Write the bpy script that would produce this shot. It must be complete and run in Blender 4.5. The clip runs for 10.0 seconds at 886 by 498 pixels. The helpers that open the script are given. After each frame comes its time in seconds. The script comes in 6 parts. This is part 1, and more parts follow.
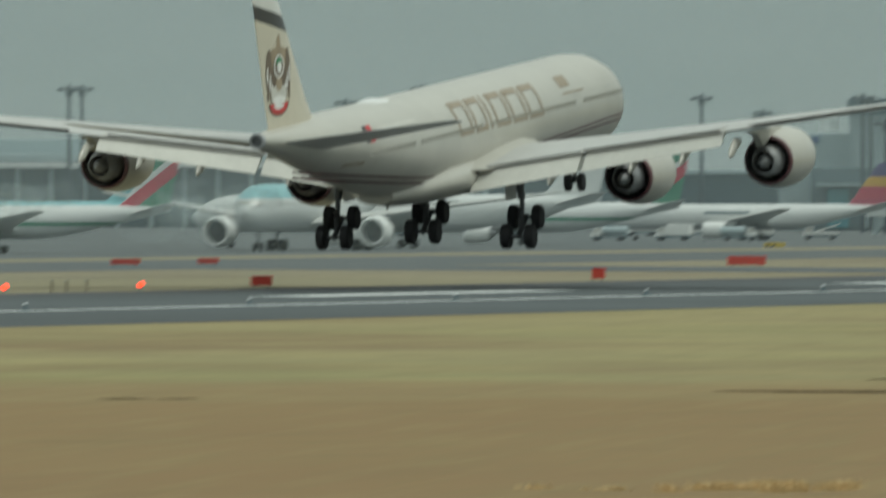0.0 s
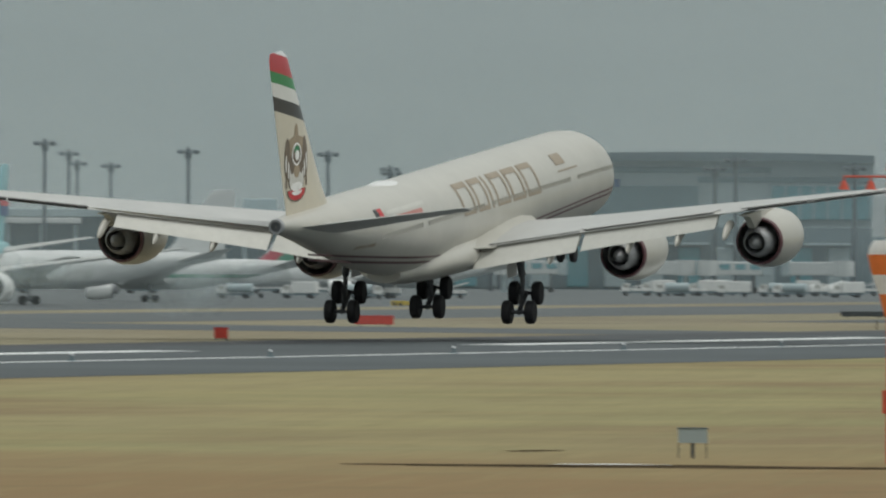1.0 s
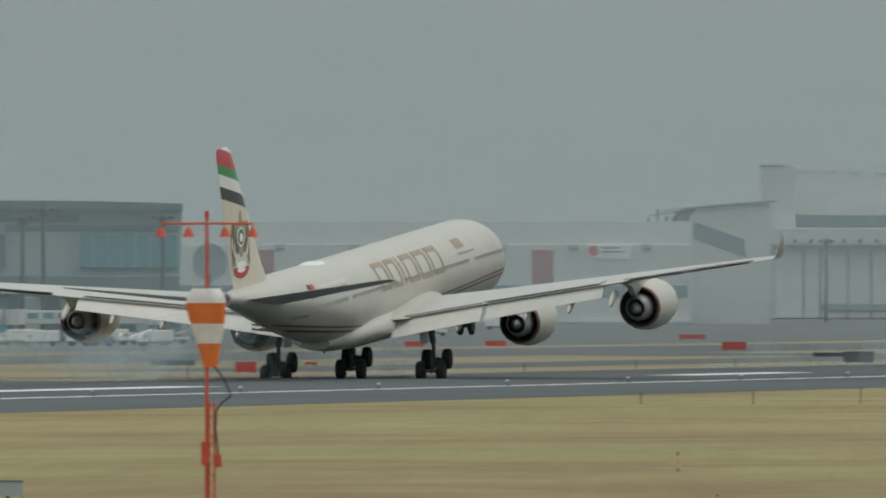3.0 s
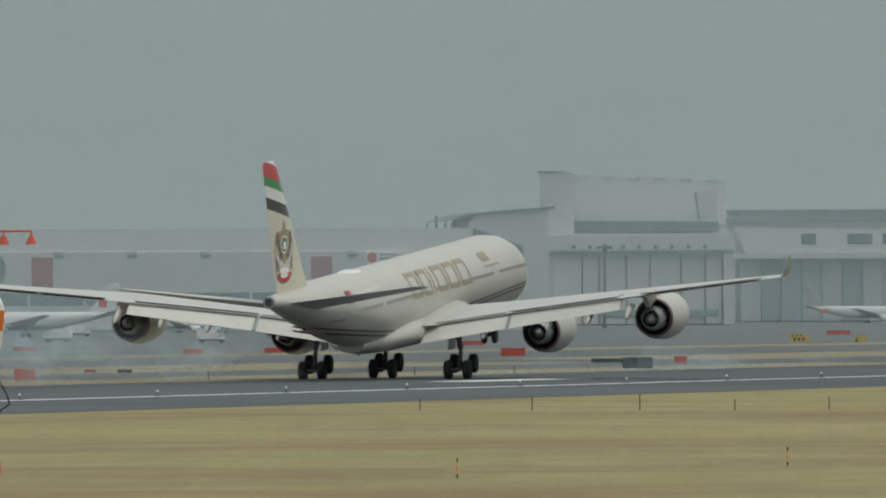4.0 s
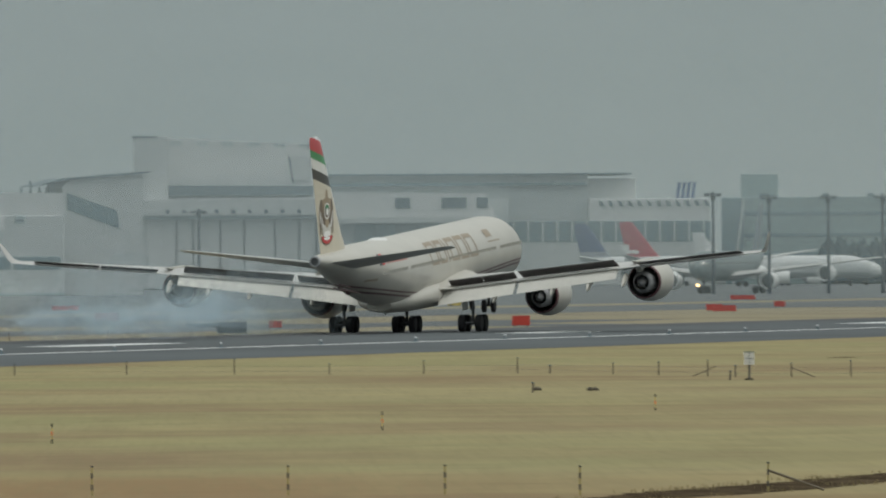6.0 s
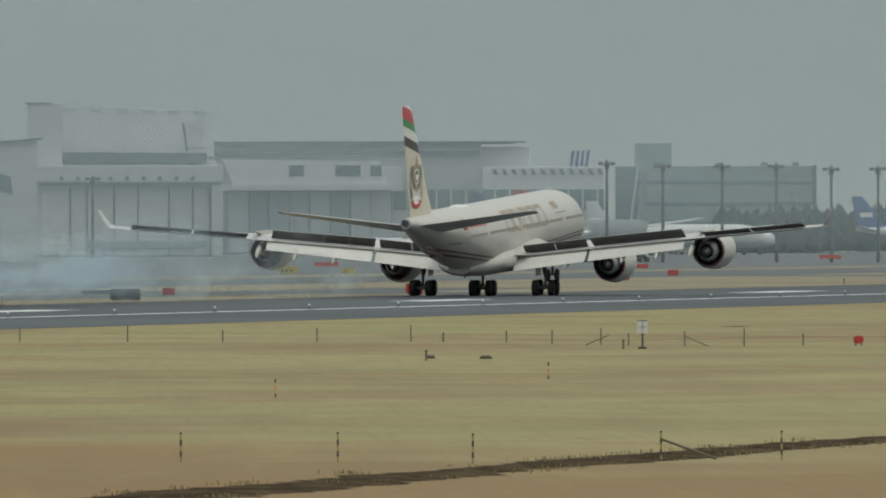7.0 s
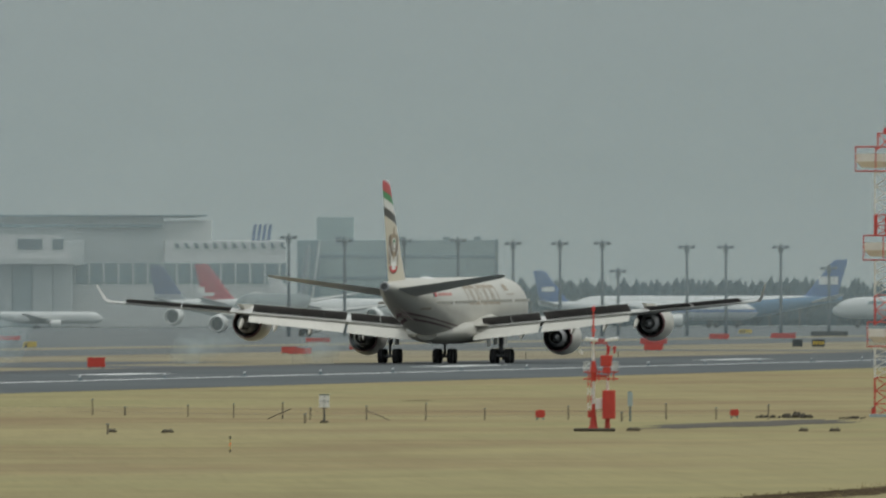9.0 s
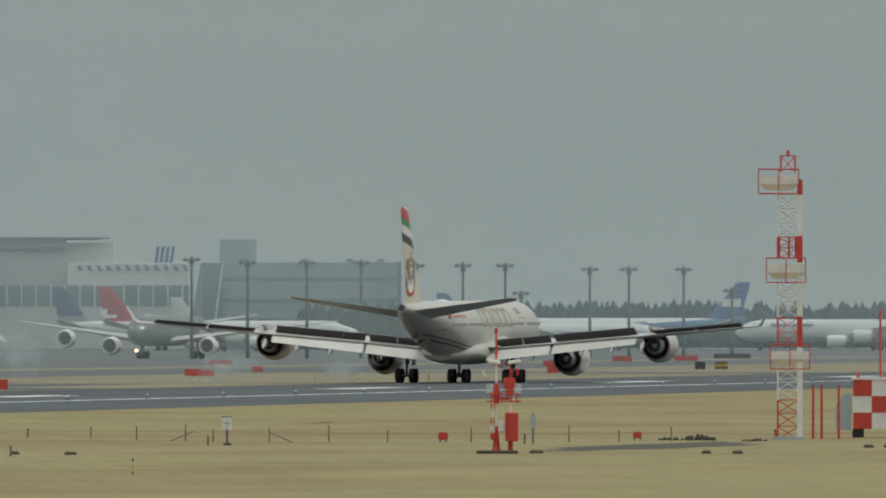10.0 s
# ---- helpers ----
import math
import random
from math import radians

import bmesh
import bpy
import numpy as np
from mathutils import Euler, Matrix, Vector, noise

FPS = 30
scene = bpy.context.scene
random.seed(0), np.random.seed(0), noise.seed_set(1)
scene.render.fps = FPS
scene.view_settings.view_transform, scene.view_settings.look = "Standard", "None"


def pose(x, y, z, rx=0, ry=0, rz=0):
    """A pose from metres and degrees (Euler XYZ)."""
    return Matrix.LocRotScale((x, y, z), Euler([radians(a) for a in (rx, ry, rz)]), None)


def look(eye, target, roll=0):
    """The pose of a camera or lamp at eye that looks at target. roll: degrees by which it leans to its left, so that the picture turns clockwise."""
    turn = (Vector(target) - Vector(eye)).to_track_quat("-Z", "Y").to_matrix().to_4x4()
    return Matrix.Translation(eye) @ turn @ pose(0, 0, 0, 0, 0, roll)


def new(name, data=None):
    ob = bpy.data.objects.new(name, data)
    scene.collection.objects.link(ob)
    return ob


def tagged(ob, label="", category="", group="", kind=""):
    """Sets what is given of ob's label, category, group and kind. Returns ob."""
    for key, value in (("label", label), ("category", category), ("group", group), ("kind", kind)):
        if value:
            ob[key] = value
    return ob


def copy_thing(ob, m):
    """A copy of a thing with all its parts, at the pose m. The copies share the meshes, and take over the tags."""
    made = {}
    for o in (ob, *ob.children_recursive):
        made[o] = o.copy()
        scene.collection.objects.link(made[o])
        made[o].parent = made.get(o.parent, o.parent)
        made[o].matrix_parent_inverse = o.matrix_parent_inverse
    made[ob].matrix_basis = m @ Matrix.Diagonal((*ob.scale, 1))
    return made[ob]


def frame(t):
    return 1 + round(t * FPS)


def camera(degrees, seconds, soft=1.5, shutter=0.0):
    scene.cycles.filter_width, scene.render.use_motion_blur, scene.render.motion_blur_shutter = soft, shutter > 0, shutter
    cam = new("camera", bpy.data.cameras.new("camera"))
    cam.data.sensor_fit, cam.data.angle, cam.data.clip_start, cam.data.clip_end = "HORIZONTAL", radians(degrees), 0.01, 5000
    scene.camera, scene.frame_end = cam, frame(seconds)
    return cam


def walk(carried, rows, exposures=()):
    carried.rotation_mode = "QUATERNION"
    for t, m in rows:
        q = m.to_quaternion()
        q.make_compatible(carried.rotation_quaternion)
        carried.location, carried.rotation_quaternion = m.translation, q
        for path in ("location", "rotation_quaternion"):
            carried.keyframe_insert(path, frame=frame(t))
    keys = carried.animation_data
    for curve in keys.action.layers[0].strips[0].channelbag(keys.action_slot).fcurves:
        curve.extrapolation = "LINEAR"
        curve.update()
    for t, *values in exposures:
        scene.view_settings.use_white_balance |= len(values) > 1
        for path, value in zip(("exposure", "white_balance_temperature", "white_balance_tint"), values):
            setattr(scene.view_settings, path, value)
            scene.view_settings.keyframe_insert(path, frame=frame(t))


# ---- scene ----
cam = camera(3.1186, 10.0, soft=1.95, shutter=0.3)
EYE_Z = 5.93


def cam_row(t, x, y, up, az, roll):
    """A camera row: place, tilt up, compass angle from +y towards +x, and lean, in degrees."""
    return (t, pose(x, y, EYE_Z, 0, 0, -az) @ pose(0, 0, 0, 90 + up) @ pose(0, 0, 0, 0, 0, roll))


walk(cam, [
    cam_row(0.0, -39.4, -11.5, -0.2325, 72.899, -0.0470),
    cam_row(0.5, -25.0, -7.3, 0.1800, 73.6749, 0.0057),
    cam_row(1.0, -8.2, -2.4, -0.0308, 74.2163, 0.2511),
    cam_row(1.5, 0.0, 0.0, 0.0673, 75.1748, 0.3028),
    cam_row(2.0, 0.0, 0.0, 0.1052, 75.5635, 0.176),
    cam_row(3.5, 0.0, 0.0, 0.1695, 77.1847, -0.0884),
    cam_row(4.0, 0.0, 0.0, 0.1681, 77.4373, -0.1682),
    cam_row(4.5, 0.0, 0.0, 0.1490, 77.6024, -0.1855),
    cam_row(5.0, 0.0, 0.0, 0.1135, 77.9463, -0.1677),
    cam_row(5.5, 0.0, 0.0, 0.1117, 78.2326, -0.1552),
    cam_row(6.0, 0.0, 0.0, 0.0376, 78.8654, -0.3011),
    cam_row(7.5, 0.0, 0.0, -0.1188, 79.4725, -0.006),
    cam_row(8.0, 0.0, 0.0, -0.0961, 79.9419, -0.0393),
    cam_row(8.5, 0.0, 0.0, -0.0548, 80.1046, -0.0252),
    cam_row(9.0, 0.0, 0.0, 0.1825, 80.3597, -0.0285),
    cam_row(9.5, 0.0, 0.0, 0.2985, 80.6183, -0.014),
    cam_row(10.0, 0.0, 0.0, 0.2608, 80.7013, -0.0061),
], exposures=((0.0, 0.04, 6500, 0), (0.3, 0.02, 6500, 6), (0.6, 0.0, 6500, 10), (6.0, 0.0, 6500, 10), (7.5, 0.08, 6500, 10), (8.5, 0.10, 6500, 10), (9.1, 0.02, 6500, 10), (10.0, 0.03, 6500, 10)))

# ---- sky and sun: a bright overcast, soft light from behind the camera's shoulder ----
world = bpy.data.worlds.new("overcast_sky")
scene.world = world
world.use_nodes = True
wn, wl = world.node_tree.nodes, world.node_tree.links
wn.clear()
w_out = wn.new("ShaderNodeOutputWorld")
w_bg = wn.new("ShaderNodeBackground")
w_sky = wn.new("ShaderNodeTexSky")
w_sky.sky_type = "NISHITA"
w_sky.sun_disc = False
w_sky.sun_elevation = radians(67)
w_sky.sun_rotation = radians(190)
w_sky.dust_density = 4.0
w_grey = wn.new("ShaderNodeHueSaturation")
w_grey.inputs["Saturation"].default_value = 0.12
w_geo = wn.new("ShaderNodeTexCoord")
w_sep = wn.new("ShaderNodeSeparateXYZ")
w_ramp = wn.new("ShaderNodeValToRGB")
w_ramp.color_ramp.elements[0].position = 0.0
w_ramp.color_ramp.elements[0].color = (0.279, 0.323, 0.313, 1)
w_ramp.color_ramp.elements[1].position = 0.6
w_ramp.color_ramp.elements[1].color = (0.61, 0.655, 0.648, 1)
mid = w_ramp.color_ramp.elements.new(0.015)
mid.color = (0.256, 0.301, 0.297, 1)
w_mix = wn.new("ShaderNodeMix")
w_mix.data_type = "RGBA"
w_mix.inputs[0].default_value = 0.985
wl.new(w_sky.outputs[0], w_grey.inputs["Color"])
wl.new(w_geo.outputs["Generated"], w_sep.inputs[0])
wl.new(w_sep.outputs["Z"], w_ramp.inputs[0])
wl.new(w_grey.outputs[0], w_mix.inputs[6])
wl.new(w_ramp.outputs[0], w_mix.inputs[7])
wl.new(w_mix.outputs[2], w_bg.inputs["Color"])
w_bg.inputs["Strength"].default_value = 1.0
wl.new(w_bg.outputs[0], w_out.inputs[0])

sun_data = bpy.data.lights.new("sun", "SUN")
sun_data.energy = 0.95
sun_data.angle = radians(12)
sun_data.color = (0.97, 0.97, 0.90)
sun = new("sun", sun_data)
sun.matrix_world = look((140, -330, 700), (0, 0, 0))
scene.cycles.transparent_max_bounces = 64


# ---- materials ----
def shader(name, base, rough=0.6, metal=0.0, vary=0.12, size=1.0, fine=8.0, bump=0.0, spec=0.5, coords="Object"):
    """A painted or natural surface with stains at a large scale and grain at a small one."""
    m = bpy.data.materials.new(name)
    m.use_nodes = True
    n, l = m.node_tree.nodes, m.node_tree.links
    b = n["Principled BSDF"]
    b.inputs["Roughness"].default_value = rough
    b.inputs["Metallic"].default_value = metal
    b.inputs["Specular IOR Level"].default_value = spec
    tc = n.new("ShaderNodeTexCoord")
    big, small = n.new("ShaderNodeTexNoise"), n.new("ShaderNodeTexNoise")
    big.inputs["Scale"].default_value = size
    big.inputs["Detail"].default_value = 4
    small.inputs["Scale"].default_value = size * fine
    small.inputs["Detail"].default_value = 3
    for tex in (big, small):
        l.new(tc.outputs[coords], tex.inputs["Vector"])
    add = n.new("ShaderNodeMath")
    add.operation = "MULTIPLY_ADD"
    l.new(small.outputs[0], add.inputs[0])
    add.inputs[1].default_value = 0.5
    l.new(big.outputs[0], add.inputs[2])
    ramp = n.new("ShaderNodeValToRGB")
    ramp.color_ramp.elements[0].position = 0.5
    ramp.color_ramp.elements[1].position = 1.0
    ramp.color_ramp.elements[0].color = (*[max(0, c * (1 - vary)) for c in base], 1)
    ramp.color_ramp.elements[1].color = (*[min(1, c * (1 + vary)) for c in base], 1)
    l.new(add.outputs[0], ramp.inputs[0])
    l.new(ramp.outputs[0], b.inputs["Base Color"])
    if bump:
        bp = n.new("ShaderNodeBump")
        bp.inputs["Strength"].default_value = bump
        l.new(small.outputs[0], bp.inputs["Height"])
        l.new(bp.outputs[0], b.inputs["Normal"])
    return m


def glow(name, color, strength):
    m = bpy.data.materials.new(name)
    m.use_nodes = True
    b = m.node_tree.nodes["Principled BSDF"]
    b.inputs["Base Color"].default_value = (*color, 1)
    b.inputs["Emission Color"].default_value = (*color, 1)
    b.inputs["Emission Strength"].default_value = strength
    return m


def bands(name, stops, kx=0.0, rough=0.35, vary=0.05):
    """Paint in bands by height: stops are (height, colour) from below; kx tips the bands along the thing's length."""
    m = bpy.data.materials.new(name)
    m.use_nodes = True
    n, l = m.node_tree.nodes, m.node_tree.links
    b = n["Principled BSDF"]
    b.inputs["Roughness"].default_value = rough
    tc, sep = n.new("ShaderNodeTexCoord"), n.new("ShaderNodeSeparateXYZ")
    l.new(tc.outputs["Object"], sep.inputs[0])
    tip = n.new("ShaderNodeMath")
    tip.operation = "MULTIPLY_ADD"
    tip.inputs[1].default_value = kx
    l.new(sep.outputs["X"], tip.inputs[0])
    l.new(sep.outputs["Z"], tip.inputs[2])
    rng = n.new("ShaderNodeMapRange")
    lo, hi = stops[0][0], stops[-1][0] + 1.0
    rng.inputs["From Min"].default_value, rng.inputs["From Max"].default_value = lo, hi
    l.new(tip.outputs[0], rng.inputs["Value"])
    ramp = n.new("ShaderNodeValToRGB")
    ramp.color_ramp.interpolation = "CONSTANT"
    els = ramp.color_ramp.elements
    els[0].position, els[0].color = 0.0, (*stops[0][1], 1)
    els[1].position, els[1].color = (stops[1][0] - lo) / (hi - lo), (*stops[1][1], 1)
    for z, c in stops[2:]:
        e = els.new((z - lo) / (hi - lo))
        e.color = (*c, 1)
    l.new(rng.outputs[0], ramp.inputs[0])
    dirt = n.new("ShaderNodeTexNoise")
    dirt.inputs["Scale"].default_value = 0.6
    dirt.inputs["Detail"].default_value = 6
    l.new(tc.outputs["Object"], dirt.inputs["Vector"])
    dr = n.new("ShaderNodeMapRange")
    dr.inputs["From Min"].default_value, dr.inputs["From Max"].default_value = 0.3, 0.75
    dr.inputs["To Min"].default_value, dr.inputs["To Max"].default_value = 1 - 2 * vary, 1.0
    l.new(dirt.outputs[0], dr.inputs["Value"])
    mul = n.new("ShaderNodeMix")
    mul.data_type, mul.blend_type = "RGBA", "MULTIPLY"
    mul.inputs[0].default_value = 1.0
    l.new(ramp.outputs[0], mul.inputs[6])
    l.new(dr.outputs[0], mul.inputs[7])
    l.new(mul.outputs[2], b.inputs["Base Color"])
    return m


def grass_material(name, straw, green, brown):
    """Mown winter turf: long mowing streaks along the runway, tufts, worn brown patches and greener ones."""
    m = bpy.data.materials.new(name)
    m.use_nodes = True
    n, l = m.node_tree.nodes, m.node_tree.links
    b = n["Principled BSDF"]
    b.inputs["Roughness"].default_value = 0.95
    b.inputs["Specular IOR Level"].default_value = 0.1
    tc = n.new("ShaderNodeTexCoord")

    def tex(sx, sy, detail, turn=0):
        mp = n.new("ShaderNodeMapping")
        mp.vector_type = "TEXTURE"
        mp.inputs["Rotation"].default_value = (0, 0, radians(turn))
        mp.inputs["Scale"].default_value = (1 / sx, 1 / sy, 1)
        l.new(tc.outputs["Object"], mp.inputs[0])
        t = n.new("ShaderNodeTexNoise")
        t.inputs["Scale"].default_value = 1.0
        t.inputs["Detail"].default_value = detail
        l.new(mp.outputs[0], t.inputs["Vector"])
        return t

    def mix(fac, a, c, lo, hi, amount=1.0):
        r = n.new("ShaderNodeMapRange")
        r.inputs["From Min"].default_value, r.inputs["From Max"].default_value = lo, hi
        r.inputs["To Max"].default_value = amount
        l.new(fac.outputs[0], r.inputs["Value"])
        x = n.new("ShaderNodeMix")
        x.data_type = "RGBA"
        l.new(r.outputs[0], x.inputs[0])
        if isinstance(a, tuple):
            x.inputs[6].default_value = (*a, 1)
        else:
            l.new(a.outputs[2], x.inputs[6])
        x.inputs[7].default_value = (*c, 1)
        return x

    c1 = mix(tex(0.011, 0.018, 4), straw, green, 0.42, 0.62, 0.9)
    c2 = mix(tex(0.018, 0.03, 5), c1, brown, 0.46, 0.64, 0.95)
    # the worn brown ground below the hill
    sx, worn = n.new("ShaderNodeSeparateXYZ"), n.new("ShaderNodeMath")
    l.new(tc.outputs["Object"], sx.inputs[0])
    worn.operation = "MULTIPLY_ADD"
    l.new(tex(0.02, 0.035, 5).outputs[0], worn.inputs[0])
    worn.inputs[1].default_value = -190.0
    l.new(sx.outputs["X"], worn.inputs[2])
    c3 = mix(tex(0.07, 0.11, 4), c2, (straw[0] * 1.25, straw[1] * 1.22, straw[2] * 1.12), 0.45, 0.7, 0.45)
    c3 = mix(worn, c3, (brown[0] * 1.06, brown[1] * 0.93, brown[2] * 0.84), 350.0, 290.0, 0.85)
    c4 = mix(tex(0.16, 0.25, 5), c3, (brown[0] * 0.78, brown[1] * 0.8, brown[2] * 0.76), 0.56, 0.74, 0.38)
    # mown rows and clumps along the strip
    c4 = mix(tex(0.022, 0.45, 4, 12), c4, (brown[0] * 0.8, brown[1] * 0.84, brown[2] * 0.8), 0.5, 0.75, 0.24)
    c4 = mix(tex(0.035, 0.9, 4, 12), c4, (straw[0] * 1.22, straw[1] * 1.22, straw[2] * 1.15), 0.52, 0.78, 0.22)
    c4 = mix(tex(0.06, 3.2, 5, 12), c4, (straw[0] * 0.68, straw[1] * 0.7, straw[2] * 0.66), 0.48, 0.72, 0.30)
    l.new(c4.outputs[2], b.inputs["Base Color"])
    return m


M_GRASS = grass_material("dry_turf", (0.302, 0.260, 0.138), (0.262, 0.243, 0.119), (0.240, 0.178, 0.100))
M_TURF2 = grass_material("pale_turf", (0.272, 0.24, 0.168), (0.25, 0.228, 0.152), (0.222, 0.187, 0.13))
M_ASPHALT = shader("runway_asphalt", (0.052, 0.064, 0.068), 0.75, vary=0.3, size=0.02, fine=14, bump=0.0, coords="Object")
M_TAXI = shader("taxiway_asphalt", (0.078, 0.088, 0.09), 0.8, vary=0.2, size=0.03, fine=9)
M_APRON = shader("apron_concrete", (0.092, 0.104, 0.107), 0.85, vary=0.2, size=0.02, fine=9)
M_LINE = shader("runway_paint", (0.72, 0.73, 0.72), 0.7, vary=0.15, size=0.3)
M_DITCH = shader("ditch_soil", (0.074, 0.056, 0.036), 0.95, vary=0.6, size=0.35, spec=0.0)
M_DARKBROWN = shader("dark_brown", (0.075, 0.064, 0.047), 0.95, vary=0.3, size=0.4)
M_CREAM = shader("cream_paint", (0.52, 0.502, 0.45), 0.32, vary=0.05, size=0.35, fine=6)
M_WHITE = shader("white_paint", (0.78, 0.78, 0.76), 0.4, vary=0.06, size=0.4, fine=6)
M_WING = shader("wing_grey_paint", (0.50, 0.495, 0.475), 0.4, vary=0.07, size=0.4, fine=6)
M_FLAP = shader("flap_paint", (0.61, 0.595, 0.545), 0.45, vary=0.08, size=0.5, fine=6)
M_RUBBERED = shader("rubbered_asphalt", (0.04, 0.044, 0.047), 0.7, vary=0.35, size=0.03, fine=12)
# dark tone that paints in the shade on spoiler undersides and ailerons
M_WINGSHADE = shader("wing_panel_shade", (0.105, 0.098, 0.096), 0.6, vary=0.2, size=0.8)
M_RUBBER = shader("tyre_rubber", (0.018, 0.018, 0.02), 0.8, vary=0.3, size=2)
M_STRUT = shader("gear_steel", (0.09, 0.095, 0.10), 0.45, 0.4, vary=0.2, size=2)
M_METAL = shader("engine_metal", (0.36, 0.365, 0.375), 0.5, 0.25, vary=0.25, size=1.5)
M_DARK = shader("engine_dark", (0.10, 0.105, 0.11), 0.6, vary=0.3, size=1.5)
M_MAROON = shader("maroon_paint", (0.125, 0.042, 0.05), 0.4, vary=0.1)
M_GOLD = shader("bronze_lettering_paint", (0.34, 0.275, 0.20), 0.45, vary=0.06)
M_REDPAINT = shader("red_paint", (0.55, 0.035, 0.04), 0.45, vary=0.1)
M_FADEDRED = shader("faded_red_lettering", (0.48, 0.20, 0.17), 0.5, vary=0.1)
M_BLACK = shader("black_paint", (0.02, 0.02, 0.022), 0.4, vary=0.1)
# glass lightened towards the hull colour, painting in the softening of distance
M_GLASS = shader("softened_glass", (0.48, 0.465, 0.42), 0.2, vary=0.1)
M_VERMILION = shader("vermilion_pole_paint", (0.62, 0.095, 0.05), 0.55, vary=0.12, size=1.5)
M_ORANGE = shader("signal_red", (0.58, 0.06, 0.042), 0.55, vary=0.12, size=1.5)
M_SIGWHITE = shader("signal_white", (0.82, 0.81, 0.78), 0.55, vary=0.1, size=1.5)
M_SOCKORANGE = shader("sock_orange", (0.85, 0.22, 0.05), 0.8, vary=0.1, size=2)
M_POLE = shader("lamp_pole_steel", (0.055, 0.07, 0.085), 0.6, 0.2, vary=0.12, size=0.3)
M_HALL = shader("hall_cladding", (0.60, 0.61, 0.60), 0.7, vary=0.05, size=0.05, fine=7)
M_HALLTOP = shader("hall_roof_cladding", (0.73, 0.73, 0.715), 0.65, vary=0.05, size=0.05, fine=7)
M_HALLGREY = shader("hangar_grey_cladding", (0.39, 0.46, 0.475), 0.7, vary=0.06, size=0.05, fine=7)
M_PALEGREY = shader("pale_grey_cladding", (0.53, 0.56, 0.56), 0.7, vary=0.06, size=0.05, fine=7)
M_DUCT = shader("duct_acoustic_lining", (0.52, 0.53, 0.54), 0.55, 0.0, vary=0.15, size=1.5)
M_SIGNBACK = shader("dark_sign_paint", (0.045, 0.052, 0.058), 0.7, vary=0.15, size=1.5)
M_DARKGLASS = shader("dark_terminal_glass", (0.055, 0.085, 0.10), 0.35, vary=0.15, size=0.08, fine=6)
M_BLUEGLASS = shader("blue_grey_glass", (0.15, 0.225, 0.25), 0.3, vary=0.12, size=0.12, fine=5)
M_TEAL = shader("teal_glass", (0.12, 0.30, 0.34), 0.25, vary=0.12, size=0.1, fine=5)
M_SLATE = shader("slate_cladding", (0.12, 0.165, 0.185), 0.6, vary=0.12, size=0.06, fine=6)
M_REDDOOR = shader("red_door_paint", (0.33, 0.075, 0.085), 0.6, vary=0.12, size=0.3)
M_GREENGLASS = shader("green_grey_panels", (0.29, 0.375, 0.375), 0.5, vary=0.1, size=0.08, fine=6)
M_TREE = shader("pine_foliage", (0.024, 0.048, 0.060), 0.95, vary=0.2, size=0.25, fine=5, spec=0.1)
M_BARK = shader("bark", (0.09, 0.075, 0.06), 0.9, vary=0.2)
M_FADED = shader("faded_yellow", (0.42, 0.35, 0.15), 0.8, vary=0.2, size=3)
M_FADEDDARK = shader("faded_black", (0.11, 0.10, 0.08), 0.8, vary=0.2, size=3)
M_YELLOW = shader("yellow_paint", (0.62, 0.44, 0.06), 0.6, vary=0.1)
M_WOOD = shader("weathered_post", (0.17, 0.145, 0.11), 0.9, vary=0.25, size=3)
M_BLUE = shader("blue_paint", (0.04, 0.085, 0.22), 0.4, vary=0.08)
M_RED_LIGHT = glow("red_lamp", (1.0, 0.035, 0.012), 4.0)
M_WARM_LIGHT = glow("landing_lamp", (1.0, 0.66, 0.28), 5.0)
M_WHITE_LAMP = shader("lamp_glass", (0.75, 0.76, 0.76), 0.3)


# ---- mesh helpers ----
def finish(name, bm, material, parent=None, label="", smooth=False, sharp=40):
    """One bmesh as one mesh object, under a thing or a part when a parent is given."""
    bmesh.ops.recalc_face_normals(bm, faces=bm.faces)
    me = bpy.data.meshes.new(name)
    if smooth:
        lim = radians(sharp)
        for e in bm.edges:
            e.smooth = not (len(e.link_faces) == 2 and e.calc_face_angle(0) > lim)
        for f in bm.faces:
            f.smooth = True
    bm.to_mesh(me)
    bm.free()
    for m in (material if isinstance(material, (list, tuple)) else [material]):
        me.materials.append(m)
    ob = new(name, me)
    if parent is not None:
        ob.parent = parent
    if label:
        tagged(ob, label=label)
    return ob


def part(name, bm, material, parent, label="", smooth=False):
    return finish(name, bm, material, parent, label, smooth)


def thing(name, m, label, category, group="", kind=""):
    e = new(name)
    e.empty_display_size = 0.5
    e.matrix_world = m
    return tagged(e, label, category, group, kind)


def box(bm, x0, x1, y0, y1, z0, z1, mat=0):
    v = [bm.verts.new(p) for p in ((x0, y0, z0), (x1, y0, z0), (x1, y1, z0), (x0, y1, z0),
                                   (x0, y0, z1), (x1, y0, z1), (x1, y1, z1), (x0, y1, z1))]
    for q in ((0, 3, 2, 1), (4, 5, 6, 7), (0, 1, 5, 4), (1, 2, 6, 5), (2, 3, 7, 6), (3, 0, 4, 7)):
        bm.faces.new([v[i] for i in q]).material_index = mat


def loft(bm, loops, mat=0, caps=True):
    """Skin closed loops of equal length."""
    rows = [[bm.verts.new(p) for p in loop] for loop in loops]
    n = len(rows[0])
    for a, b in zip(rows, rows[1:]):
        for i in range(n):
            bm.faces.new((a[i], a[(i + 1) % n], b[(i + 1) % n], b[i])).material_index = mat
    if caps:
        bm.faces.new(rows[0]).material_index = mat
        bm.faces.new(list(reversed(rows[-1]))).material_index = mat


